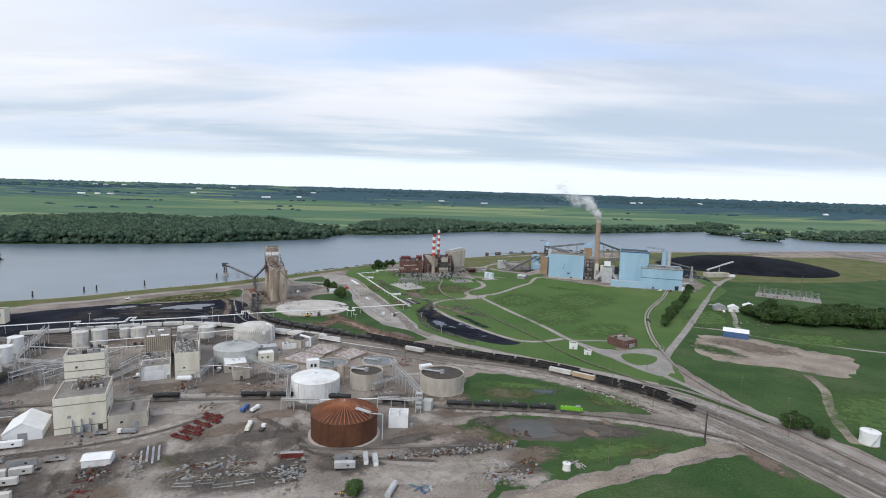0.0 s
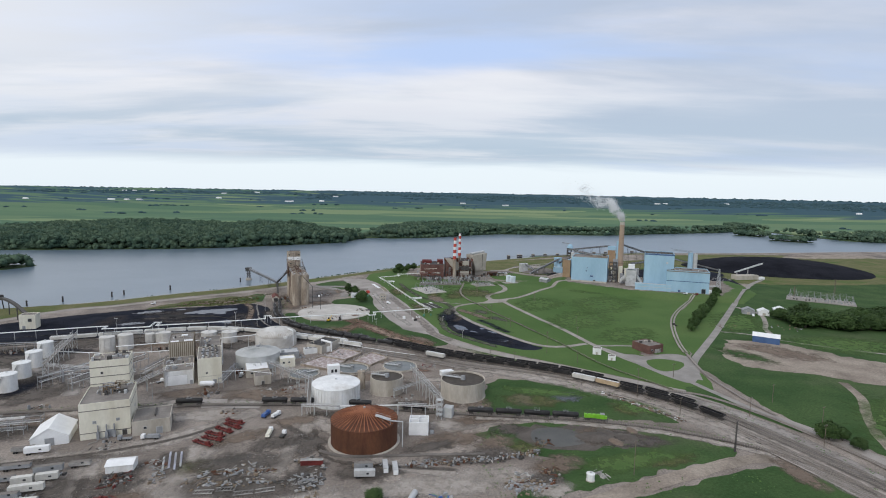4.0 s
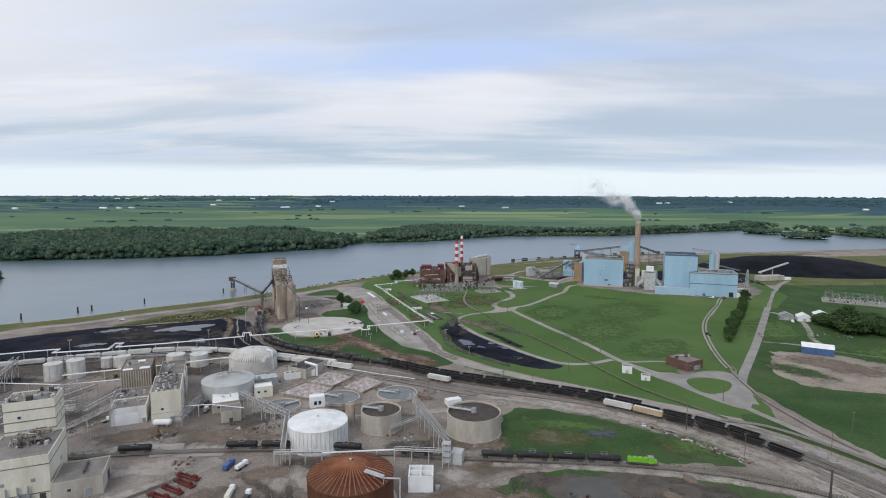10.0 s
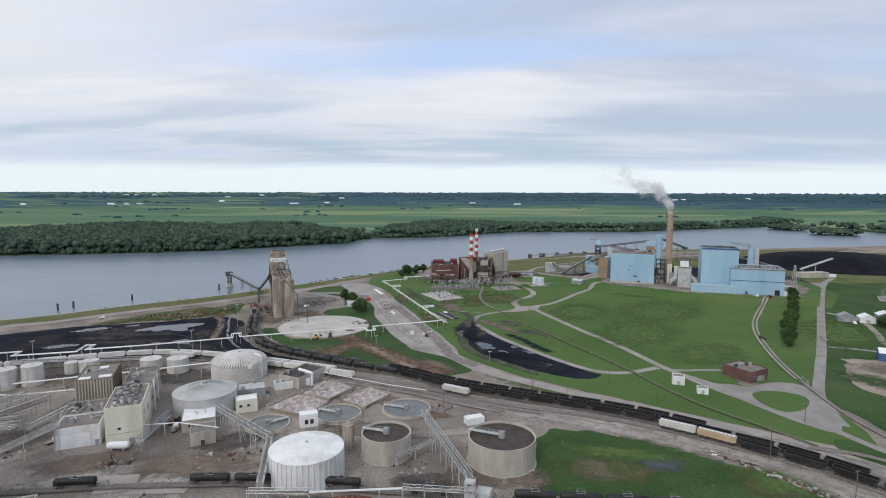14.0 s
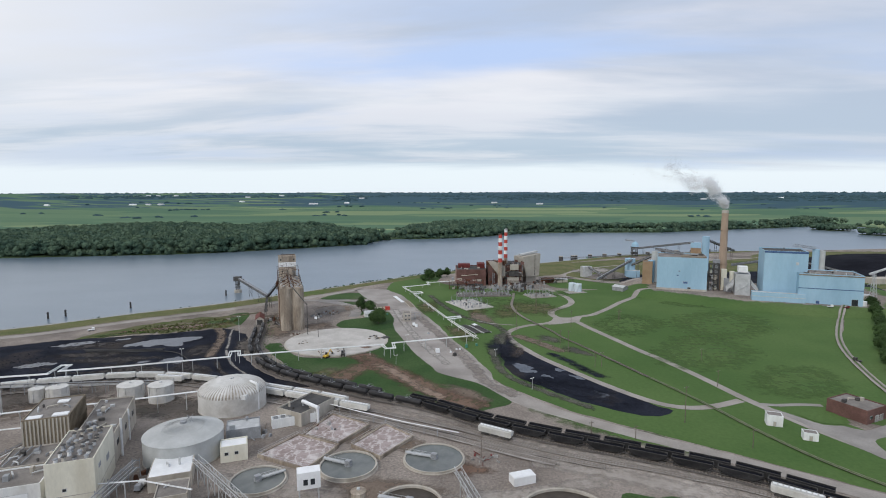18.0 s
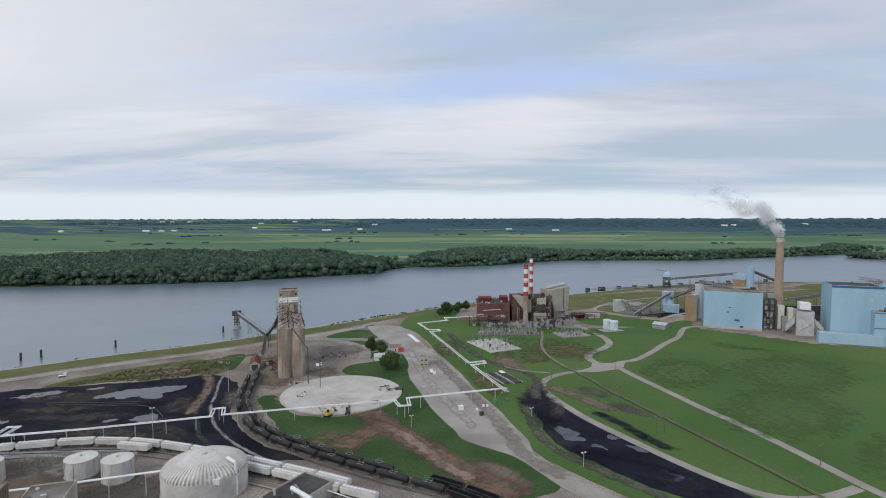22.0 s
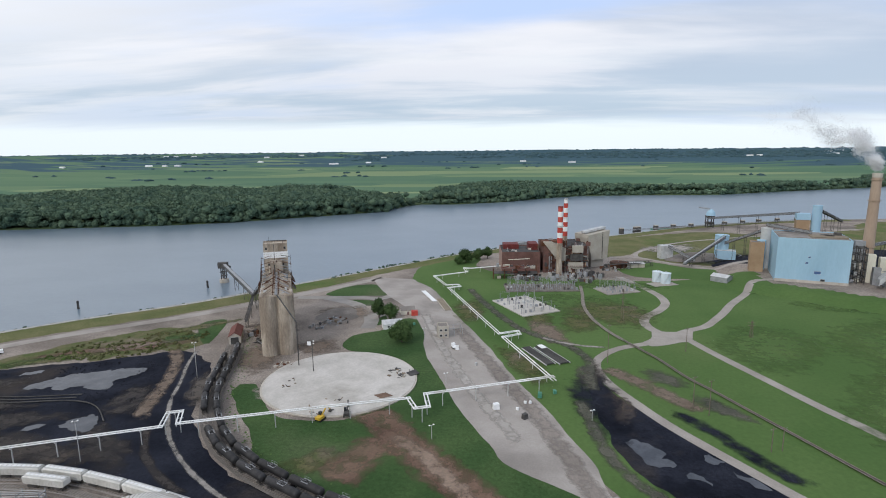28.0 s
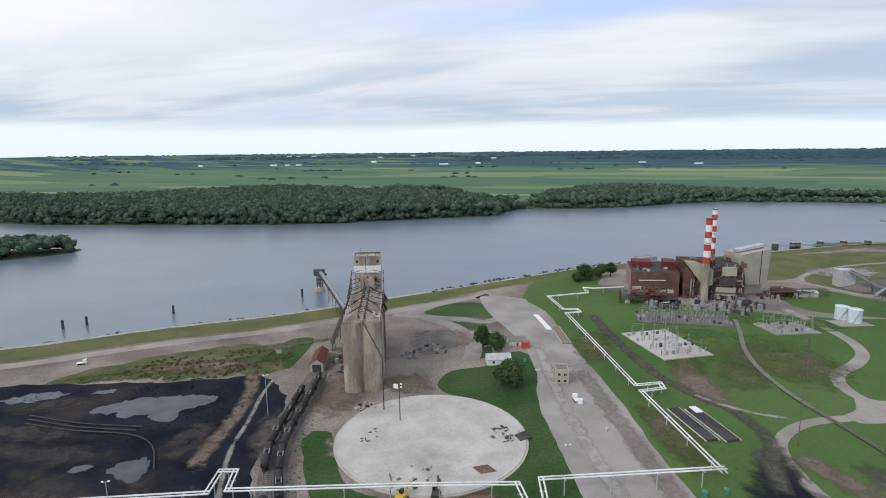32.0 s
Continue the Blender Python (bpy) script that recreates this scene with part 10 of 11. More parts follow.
for x, y, h in ((-196.5, 571, 19), (-199, 493, 16.5), (18.9, 478, 6.7), (0.2, 540, 5), (-67, 520, 6), (-66, 572, 6), (-300, 470, 14), (-245, 330, 12), (-212, 300, 10), (-185, 318, 11), (-86, 640, 6)):
    lamp_post(x, y, h, 30)


def lattice(x, y, h, w, label):
    t = thing("lattice_tower", x, y, label, "lattice tower", "lattice towers")
    bm = bmesh.new()
    for sx in (-1, 1):
        for sy in (-1, 1):
            rod(bm, (sx * w, sy * w, 0), (sx * 0.25, sy * 0.25, h), 0.09, 4)
    for k in range(6):
        w0, w1 = w - (w - 0.25) * k / 6, w - (w - 0.25) * (k + 1) / 6
        for sx, sy, tx2, ty2 in ((-1, -1, 1, -1), (1, -1, 1, 1), (1, 1, -1, 1), (-1, 1, -1, -1)):
            rod(bm, (sx * w0, sy * w0, h * k / 6), (tx2 * w1, ty2 * w1, h * (k + 1) / 6), 0.06, 4)
    part("frame", bm, "pole", t)
    bm = bmesh.new()
    for z in (0.72, 0.88):
        beam(bm, (-2.4, 0, h * z), (2.4, 0, h * z), 0.2, 0.2)
    part("crossarm", bm, "pole", t)


for x, y, h in ((115, 653.7, 11), (44.1, 682.0, 22), (538, 720, 26), (470, 700, 18)):
    lattice(x, y, h, 0.9, "small steel lattice power tower on the grass")

# ---- vehicles and stored goods in the yard ----
def wheels(t, xs, w, r):
    for x in xs:
        for s in (-1, 1):
            bm = bmesh.new()
            rod(bm, (x, s * (w / 2 - 0.3), r), (x, s * w / 2, r), r, 12)
            part("wheel", bm, "rubber", t)


def trailer(x, y, rz, L=13.5, paint="white_car", label="white box trailer parked in the yard", roof=None, h=2.8, z=0.0):
    t = thing("box_trailer", x, y, label, "trailer", "parked trailers", rz, z)
    bm = bmesh.new()
    box(bm, 0, 0, 1.1, L, 2.6, h)
    part("body", bm, paint, t)
    bm = bmesh.new()
    box(bm, 0, 0, 1.1 + h, L - 0.1, 2.5, 0.08)
    part("roof", bm, roof or paint, t)
    bm = bmesh.new()
    box(bm, 0, 0, 0.85, L - 0.6, 1.0, 0.25)
    part("chassis", bm, "dark_steel", t)
    wheels(t, (-L / 2 + 1.4, -L / 2 + 2.6), 2.5, 0.5)
    bm = bmesh.new()
    box(bm, L / 2 - 2.4, 0, 0, 0.25, 1.8, 0.9)
    part("landing_leg", bm, "dark_steel", t)
    bm = bmesh.new()
    box(bm, L * 0.15, -1.32, 2.2, 1.2, 0.06, 0.8)
    part("window", bm, "glass", t)


def container(x, y, rz, L=12.2, paint="white", roof=None, label="steel shipping container in the yard", z=0.0):
    t = thing("shipping_container", x, y, label, "container", "shipping containers", rz, z)
    bm = bmesh.new()
    box(bm, 0, 0, 0.15, L, 2.44, 2.5)
    part("body", bm, paint, t)
    for k in range(int(L / 0.9)):
        bm = bmesh.new()
        for s in (-1, 1):
            box(bm, -L / 2 + 0.6 + k * 0.9, s * 1.24, 0.3, 0.35, 0.06, 2.2)
        part("corrugation", bm, paint, t)
    bm = bmesh.new()
    box(bm, 0, 0, 2.66, L, 2.44, 0.1)
    part("roof", bm, roof or paint, t)
    bm = bmesh.new()
    box(bm, -L / 2 - 0.05, 0, 0.3, 0.1, 2.2, 2.2)
    part("door", bm, "clean_white", t)


def truck(x, y, rz, cab="clean_white", bed="grey_steel", label="parked flatbed truck on gravel", L=8.0, load=None):
    t = thing("truck", x, y, label, "truck", "parked trucks", rz)
    bm = bmesh.new()
    box(bm, L / 2 - 1.0, 0, 0.7, 2.0, 2.3, 2.0, 0, 0.92)
    c = part("cab", bm, cab, t)
    bm = bmesh.new()
    box(bm, L / 2 + 0.02, 0, 1.7, 0.1, 1.9, 0.7)
    part("windscreen", bm, "glass", c)
    bm = bmesh.new()
    box(bm, -1.0, 0, 0.95, L - 2.2, 2.4, 0.3)
    part("bed", bm, bed, t)
    if load:
        bm = bmesh.new()
        box(bm, -1.2, 0, 1.25, L - 3.2, 2.2, 1.3, 0, 0.9)
        part("load", bm, load, t)
    bm = bmesh.new()
    box(bm, 0, 0, 0.6, L - 0.4, 0.9, 0.3)
    part("chassis", bm, "dark_steel", t)
    wheels(t, (-L / 2 + 1.2, -L / 2 + 2.3, L / 2 - 1.4), 2.3, 0.48)


def implement(x, y, rz, label="dark red harrow-like machine in a row"):
    g = random.Random(int(x * 3 + y))
    t = thing("farm_implement", x, y, label, "machine", "red machines", rz)
    bm = bmesh.new()
    for y in (-0.9, 0.9):
        box(bm, 0, y, 0.6, 13, 0.7, 0.6)
    for k in range(6):
        box(bm, -6 + 2.4 * k, 0, 0.62, 0.6, 1.8, 0.5)
    part("frame", bm, "dark_red", t)
    for x, h in ((-4.5, 1.5), (4.2, 2.2)):
        bm = bmesh.new()
        box(bm, x + g.uniform(-0.8, 0.8), 0, 1.0, 2.2, 1.7, h - 0.6, 0, 0.75)
        part("hopper", bm, "dark_red", t)
    for k in range(4):
        bm = bmesh.new()
        rod(bm, (-5 + 3.2 * k, g.uniform(-1, 1), 0.9), (-4 + 3.2 * k, g.uniform(-1, 1), g.uniform(1.5, 2.4)), 0.16, 5)
        part("strut", bm, "rust", t)
    for k in range(5):
        bm = bmesh.new()
        rod(bm, (-5.4 + k * 2.7, -1.3, 0.45), (-5.4 + k * 2.7, 1.3, 0.45), 0.42, 8)
        part("roller", bm, "dark_steel", t)
    bm = bmesh.new()
    rod(bm, (-6.5, 0, 0.8), (-8.4, 0, 0.5), 0.14, 5)
    part("drawbar", bm, "dark_steel", t)


for k in range(6):
    f = k / 5
    implement(-126.5 + 8 * f + 1.4 * math.sin(k * 2.1), 259.5 + 27 * f, -25 + 6 * math.sin(k * 1.3))
truck(-105, 296.5, 80, "truck_blue", "truck_blue", "blue flatbed truck parked on dirt", 8, "truck_blue")
truck(-98.8, 296, 70, "clean_white", "grey_steel", "white tank truck parked on dirt", 7.5, "white")
truck(-95, 272, 95, "clean_white", "cream", "cream flatbed truck parked on dirt", 10, "cream")
truck(-87, 270.5, 85, "clean_white", "dark_steel", "dark loader truck parked on dirt", 6)
truck(-157, 264.5, 185, "clean_white", "grey_steel", "white tipper truck beside the warehouse", 10, "grey_steel")
truck(-145, 363, 100, "clean_white", "grey_steel", "white van truck between buildings", 6, "grey_steel")
truck(-253.5, 226, 10, "clean_white", "grey_steel", "white delivery truck on the yard road", 6.5, "clean_white")
truck(-239, 231, 15, "clean_white", "grey_steel", "grey utility truck on the yard road", 6, "grey_steel")
truck(-170, 262.5, 190, "grey_steel", "grey_steel", "grey truck at the loading doors", 7)
truck(-196, 348, 60, "clean_white", "grey_steel", "white pickup among the buildings", 5.5)
trailer(-171, 178.5, 17, 14.5, label="long white office trailer with dark windows")
trailer(-174, 191.5, 16, 17, "grey_steel", "grey lowbed trailer with a white cab", "roof_grey", 1.6)
trailer(-178, 199.5, 14, 13.5, label="white office trailer parked in a row")
trailer(-183.5, 211, 18, 13.5, label="white office trailer parked in a row")
trailer(-190.5, 217.5, 19, 8.5, label="short white site trailer in a row")
trailer(-181.5, 221, 19, 9, label="short white site trailer in a row")
trailer(-186, 228, 19, 12, "grey_steel", "grey trailer stacked with equipment", "roof_grey")
trailer(-228, 235, 19, 14.5, "cream", "long cream site trailer along the road")
trailer(-205, 246, 18, 11, "clean_white", "white trailer at the fabric hall")
for x, y, a, q, m, lab in ((-203, 230, 16, 12, "grey_steel", "grey flat trailer in the site camp"), (-213, 247, 17, 10, "scrap_pale", "dull pale trailer in the site camp"), (-200, 218.5, 15, 9, "grey_steel", "grey site trailer with gear on it"), (-175, 234, 15, 9, "scrap_pale", "dull pale trailer in the site camp"), (-188, 205.5, 15, 9, "grey_steel", "grey flat trailer in the site camp")):
    trailer(x, y, a, q, m, lab, "roof_grey", 1.8)
container(-169.5, 173, 21, 13, "teal", "teal", "green shipping container at the yard edge")
for k in range(3):
    container(-202 + 3.0 * k, 204 + 1.1 * k, 117, 13.5, "scrap_pale", "dark_red", "pale container with a dark red roof")
container(-195.5, 172, 20, 5, "truck_blue", "truck_blue", "bright blue steel skip in the yard")
cn = building("site_office", (-276, 220), 15, 11, 4, "white", "steel", "long white site office building", "building", 20, 0)
for k in range(3):
    container(-300 + 8 * k, 231 + 3 * k, 20, 6, "truck_blue", "yellow", "blue tank box with a yellow lid")
bw = gabled("warehouse", -236, 160, 60, 22, 5.2, 7.4, "steel", "dome", "long warehouse with a pale blue-grey metal roof", "building", -12)
container(-232, 206, 10, 9, "dark_red", "dark_red", "dark red steel skip on bare ground")
for k in range(3):
    t = thing("pipe_length", -236 + 8 * k, 196 + 6 * k, "long white pipe length lying on bare ground", "pipe", "loose pipes", 10 + 40 * (k > 0))
    bm = bmesh.new()
    rod(bm, (-8, 0, 0.5), (8, 0, 0.5), 0.45, 8)
    part("pipe", bm, "white", t)
# white shed with red machinery round it
gabled("storage_shed", -154, 233, 12, 8, 3.6, 4.9, "white", "clean_white", "small white shed amid red machinery", "shed", 14)
rubble("machine_scrap", -152, 226, 7, 16, ("dark_red", "dark_steel", "rust", "steel"), "red and rusty machine parts by the shed", "scrap", 0, (0.8, 2.6), 1.2, 31)
rubble("machine_scrap", -140, 238, 5, 14, ("steel", "white", "rust"), "stacked steel sections by the shed", "scrap", 0, (0.8, 3.2), 0.9, 32)
rubble("red_crane", -145.5, 205, 5, 14, ("red", "dark_red", "dark_steel"), "bright red dismantled crane on the ground", "crane", 0, (0.8, 3.0), 1.0, 33)
rubble("machine_scrap", -146, 192, 5, 10, ("white", "steel", "timber"), "loose pale steel sections on the dirt", "scrap", 0, (0.8, 2.6), 0.6, 34)
for k in range(7):
    t = thing("beam_bundle", -136.5 + k * 1.15, 240 + 0.6 * k + (1.5 if k % 2 else -2.0), "bundle of pale grey steel sections on dirt", "steel bundle", "steel bundles", 114)
    for j in range(3):
        bm = bmesh.new()
        box(bm, 0, -0.32 + 0.32 * j, 0.1, 14 + 3 * math.sin(k * 2), 0.25, 0.45 + 0.1 * (j == 1))
        part("section", bm, "lilac_steel" if k % 3 else "steel", t)
heap("dirt_mound", -7, 261.5, 9, 4, 1.5, "mud", "long low heap of dark soil", "dirt", 30, 28, 7, 1.5, 6.0)
for x, y, r in ((96, 284, 7), (106, 278, 8), (98, 272, 6), (112, 287, 5)):
    heap("dirt_mound", x, y, r, r * 0.6, 1.0, "mud" if r > 6 else "brown", "low brown heap of dug soil by the pond", "dirt", 20 * r, 22, 6, 1.5, r)
heap("dirt_mound", 88, 278, 12, 7, 1.4, "mud", "rough dark brown heap by the pond", "dirt", 10, 28, 7, 1.5, 7.0)
for k in range(4):
    t = thing("truss_section", -106 + 9 * k, 214 + 2.6 * (k % 2), "pale grey lattice frame lying flat on dirt", "steel frame", "steel frames", 6 + 4 * k)
    for s in (-1.4, 1.4):
        bm = bmesh.new()
        box(bm, 0, s, 0.15, 8.5, 0.3, 0.35)
        part("chord", bm, "scrap_pale", t)
    for j in range(6):
        bm = bmesh.new()
        rod(bm, (-4 + j * 1.5, -1.4, 0.35), (-3.2 + j * 1.5, 1.4, 0.35), 0.12, 4)
        part("web", bm, "scrap_pale", t)
for k, (x, y, r, n, ms, lab) in enumerate(((-92, 230, 11, 44, ("grey_steel", "steel", "timber", "white"), "spread of steel and timber offcuts"), (-112, 222, 7, 20, ("grey_steel", "white", "timber"), "scattered pale steel offcuts"), (-64, 226, 6, 26, ("grey_steel", "steel", "dark_steel"), "blocks and cylinders laid out on dirt"), (-64, 246, 4, 10, ("white", "steel", "dark_steel"), "stacked grey machine crates"), (40, 226, 10, 44, ("white", "steel", "grey_steel", "timber"), "scattered white and grey scrap"), (54, 238, 6, 18, ("timber", "rust", "white"), "scattered timber and scrap"), (2, 214, 5, 16, ("truck_blue", "teal", "white", "grey_steel"), "blue and green scrap heap"), (-32, 209, 5, 16, ("timber", "yellow", "dark_steel", "rust"), "mixed scrap by the haul road"), (56, 270, 6, 16, ("timber", "rust", "dark_steel"), "rubble beside the pond"), (-60, 212, 7, 12, ("steel", "timber"), "loose boards by the haul road"), (-215, 214, 9, 20, ("white", "steel", "grey_steel", "dark_steel"), "parked gear at the gravel pad"), (-250, 246, 9, 20, ("steel", "white", "grey_steel"), "pipework parts by the process tanks"), (-262, 262, 10, 22, ("steel", "white", "grey_steel", "rust"), "pipework parts by the process tanks"), (-210, 330, 9, 24, ("grey_steel", "dark_steel", "steel"), "conveyor parts by the pump building"), (-128, 300, 6, 12, ("dark_steel", "rust", "timber"), "scrap beside the rail siding"), (-110, 335, 12, 22, ("grey_steel", "steel", "white", "rust"), "loose pipes and fittings on the dirt"), (-95, 348, 9, 18, ("grey_steel", "steel", "rust"), "loose pipes and fittings on the dirt"), (-25, 330, 8, 14, ("white", "steel", "rust"), "fittings between the round tanks"), (3, 352, 7, 10, ("grey_steel", "white"), "fittings beside the round tank"), (-10, 394, 6, 12, ("red", "dark_red", "white"), "red pump skids by the clarifier"), (-178, 258, 8, 16, ("grey_steel", "dark_steel", "steel"), "dust collector parts at the tower foot"), (22, 330, 6, 6, ("white", "conc_wall"), "white blocks at the foot of the tank"), (300, 540, 14, 14, ("timber", "grey_steel", "rust"), "stored gear beside the lane"), (360, 540, 16, 16, ("timber", "grey_steel", "dark_steel"), "stored gear on the grass"), (230, 905, 20, 30, ("grey_steel", "dark_steel", "steel"), "conveyor gear in the coal yard"), (440, 830, 22, 26, ("grey_steel", "white", "steel"), "equipment sheds by the stockpile"), (330, 738, 10, 16, ("white", "dark_red", "grey_steel"), "parked vehicles and gear at the plant"))):
    rubble("scrap_pile", x, y, r, int(n * 1.25), ms, lab, "scrap", 0, (0.5, 2.0), 1.0, 50 + k)
for k in range(40):
    f = k / 39
    x, y = 114 + 36 * f, 343 - 46 * f + 2 * math.sin(k)
    if k % 8 == 0:
        sc2 = thing("tie_pile", x, y, "old sleepers and rails dumped beside the track", "sleepers", "sleeper piles", -42)
    bm = bmesh.new()
    box(bm, rng.uniform(-3.5, 3.5), rng.uniform(-1.6, 1.6), 0.05, 2.6, 0.3, rng.uniform(0.25, 0.9), rng.uniform(-40, 40))
    part("sleeper", bm, rng.choice(("timber", "dark_steel", "tie", "white")), sc2)
trailer(-37, 236.5, 5, 9, "grey_steel", "grey box trailer with a rusted roof", "roof_grey")
trailer(-35.5, 229.5, 4, 10, "steel", "silver box trailer among scrap", "steel")
container(-26.5, 238, 100, 9, "grey_steel", "steel", "grey steel container standing lengthwise")
container(-21.5, 236.5, 100, 9, "steel", "steel", "pale steel container standing lengthwise")
container(-63.5, 240.5, 5, 11, "dark_red", "scrap_pale", "dark red steel container with crates on it")
tank(73, 231, 1.9, 3.6, "white", "small white plastic tank in the grass", apex=4, n=18, stair=False)
rubble("scrap_pile", 79, 236, 4, 12, ("white", "steel"), "white scrap sheets in the grass", "scrap", 0, (1.0, 2.6), 1.4, 90)
tkx = thing("steel_vessel", -12, 210, "silver cylindrical vessel lying on the ground", "vessel", rz=75)
bm = bmesh.new()
rod(bm, (-5.5, 0, 1.5), (5.5, 0, 1.5), 1.4, 16)
part("shell", bm, "steel", tkx)
for x in (-3, 3):
    bm = bmesh.new()
    box(bm, x, 0, 0, 0.5, 2.4, 0.8)
    part("saddle", bm, "timber", tkx)
fn = thing("earth_bank", -18, 253, "low dark earth bank along the scrap rows", "bank", kind="structure")
bm = bmesh.new()
for a, b in zip(smooth_line([(-45, 1.5), (-30, -4), (10, -1), (42, 1.5)], 5), smooth_line([(-45, 1.5), (-30, -4), (10, -1), (42, 1.5)], 5)[1:]):
    beam(bm, (*a, 0.7), (*b, 0.7), 2.0, 0.7)
part("bank", bm, "dark_ballast", fn)
# vehicles elsewhere
for x, y, rz, m, lab in ((244, 541, 120, "dark_steel", "dark rail truck on the plant track"), (-333, 594, 40, "clean_white", "white pickup on the levee road"), (334, 690, -15, "dark_red", "red car at the power plant"), (322, 694, -15, "clean_white", "white car at the power plant"), (-66, 623, 112, "clean_white", "white pickup at the weigh office"), (355, 592, 70, "clean_white", "white car beside the houses"), (-188, 640, 60, "dark_steel", "dark loader beside the silos")):
    truck(x, y, rz, m, m, lab, 5.2, None)


# the long rows of scrap along the earth bank
def scrap_row(x, y, L, w, rz, n, mats, label, seed, tall=1.6):
    g = random.Random(seed)
    t = thing("scrap_row", x, y, label, "scrap", "scrap rows", rz)
    for k in range(n):
        bm = bmesh.new()
        px, py = g.uniform(-L / 2, L / 2), g.gauss(0, w / 3)
        c = g.random()
        if c < 0.3:
            b, q = g.uniform(-0.6, 0.6), g.uniform(1.5, 4.5)
            beam(bm, (px - q / 2, py, g.uniform(0.3, 0.7)), (px + q / 2, py + b, g.uniform(0.4, tall)), g.uniform(0.15, 0.4), 0.25)
        elif c < 0.55:
            rod(bm, (px, py, g.uniform(0.4, 0.9)), (px + g.uniform(-1.5, 1.5), py + g.uniform(-1.2, 1.2), g.uniform(0.4, tall)), g.uniform(0.2, 0.55), 7)
        else:
            box(bm, px, py, 0, g.uniform(0.5, 2.2), g.uniform(0.5, 1.8), g.uniform(0.3, tall), g.uniform(0, 180), g.uniform(0.55, 1))
        part("scrap_piece", bm, g.choice(mats), t)


DULL = ("grey_steel", "dark_steel", "scrap_pale", "rust", "timber", "dark_steel", "grey_steel", "scrap_pale")
scrap_row(-4, 243.5, 26, 4.5, 8, 95, DULL, "long row of mixed rusty and grey scrap metal", 1)
scrap_row(20, 248, 26, 4.5, 9, 95, DULL, "long row of mixed rusty and grey scrap metal", 2)
scrap_row(42, 254, 24, 4.5, 18, 85, DULL, "long row of mixed rusty and grey scrap metal", 3)
scrap_row(-88, 222, 38, 4, 6, 70, ("grey_steel", "scrap_pale", "timber", "dark_steel"), "rows of pale steel sections laid on dirt", 4, 0.9)
scrap_row(-96, 232, 34, 3.5, 8, 60, ("grey_steel", "scrap_pale", "timber", "rust"), "rows of pale steel sections laid on dirt", 5, 1.0)
scrap_row(-60, 226, 12, 12, 10, 60, ("grey_steel", "scrap_pale", "dark_steel"), "blocks and drums laid out on dirt", 6, 1.2)
scrap_row(44, 226, 24, 7, 10, 60, ("scrap_pale", "grey_steel", "timber", "rust"), "scattered pale and rusty scrap", 7, 1.0)
scrap_row(-150, 222, 14, 9, 20, 46, ("dark_red", "rust", "dark_steel", "scrap_pale"), "rusty red machine parts by the shed", 8, 1.6)
scrap_row(-134, 228, 6, 10, 20, 34, ("grey_steel", "scrap_pale", "timber"), "stacked grey steel sections", 9, 1.2)
scrap_row(132, 322, 54, 3.5, -52, 120, ("timber", "dark_steel", "tie", "rust", "scrap_pale"), "old sleepers and scrap along the track", 10, 0.9)
scrap_row(-36, 240, 16, 3, 5, 30, ("grey_steel", "timber", "dark_steel"), "scrap stacked behind the trailers", 11, 1.4)
scrap_row(-66, 243, 12, 3, 5, 30, ("scrap_pale", "grey_steel", "dark_steel", "timber"), "crates stacked behind the red container", 12, 2.2)
scrap_row(-222, 214, 26, 3, 14, 40, ("scrap_pale", "grey_steel", "dark_steel", "timber"), "gear laid out along the gravel pad", 13, 0.9)
scrap_row(-186, 224, 18, 4, 16, 30, ("grey_steel", "dark_steel", "scrap_pale"), "gear parked between the trailers", 14, 1.4)
scrap_row(-182, 205, 16, 4, 14, 30, ("grey_steel", "dark_steel", "scrap_pale"), "gear parked between the trailers", 15, 1.4)

# ---- west end of the works ----
for x, y, r, h in ((-362.7, 314, 5.3, 9.0), (-377.6, 307, 4.6, 8.5), (-378, 326, 6.0, 9.5)):
    tank(x, y, r, h, "white", "white cylindrical storage tank with a low cone roof", apex=h + 1.0, n=32, group="white storage tanks")
wa = building("process_building", (-477.6, 395), 15.5, 24, 9.6, "white", "roof_grey", "white-clad process building by the coal yard", "building", 17)
bands(wa, 15.5, 24, (6.5,), "grey_steel", 0.4)
openings(wa, [("window", -4 + 4 * k, -12, 3.0, 1.6, 1.4, "f", "glass") for k in range(3)])
wb = building("process_building", (-510, 430), 30, 26, 6.5, "white", "steel", "long white building with a pale roof", "building", 30)
openings(wb, [("window", -12 + 4 * k, -13, 2.4, 2.0, 1.6, "f", "glass") for k in range(7)])
roof_units(wb, rng, -12, 12, -10, 10, 6.7, 7)
wc2 = building("workshop", (-437.5, 374), 20, 14, 3.8, "white", "roof_dark", "low workshop with a dark roof", "building", 17)
openings(wc2, [("roller_door", -5 + 5 * k, -7, 0.1, 3, 2.8, "f", "grey_steel") for k in range(3)])
building("workshop", (-505, 372), 30, 18, 5.5, "conc_wall", "roof_dark", "low workshop with a dark tar roof", "building", 17)
building("workshop", (-560, 350), 40, 30, 8, "tan", "roof_grey", "broad tan warehouse with a flat roof", "building", 17)
tg = building("transfer_tower", (-395, 476.6), 13, 11, 13, "cream", "roof_grey", "cream conveyor transfer tower by the coal yard", "building", 17)
openings(tg, [("window", 2, -5.5, 7, 3.0, 3.0, "f", "roof_dark"), ("door", -3, -5.5, 0.1, 2.4, 3.0, "f", "grey_steel")])


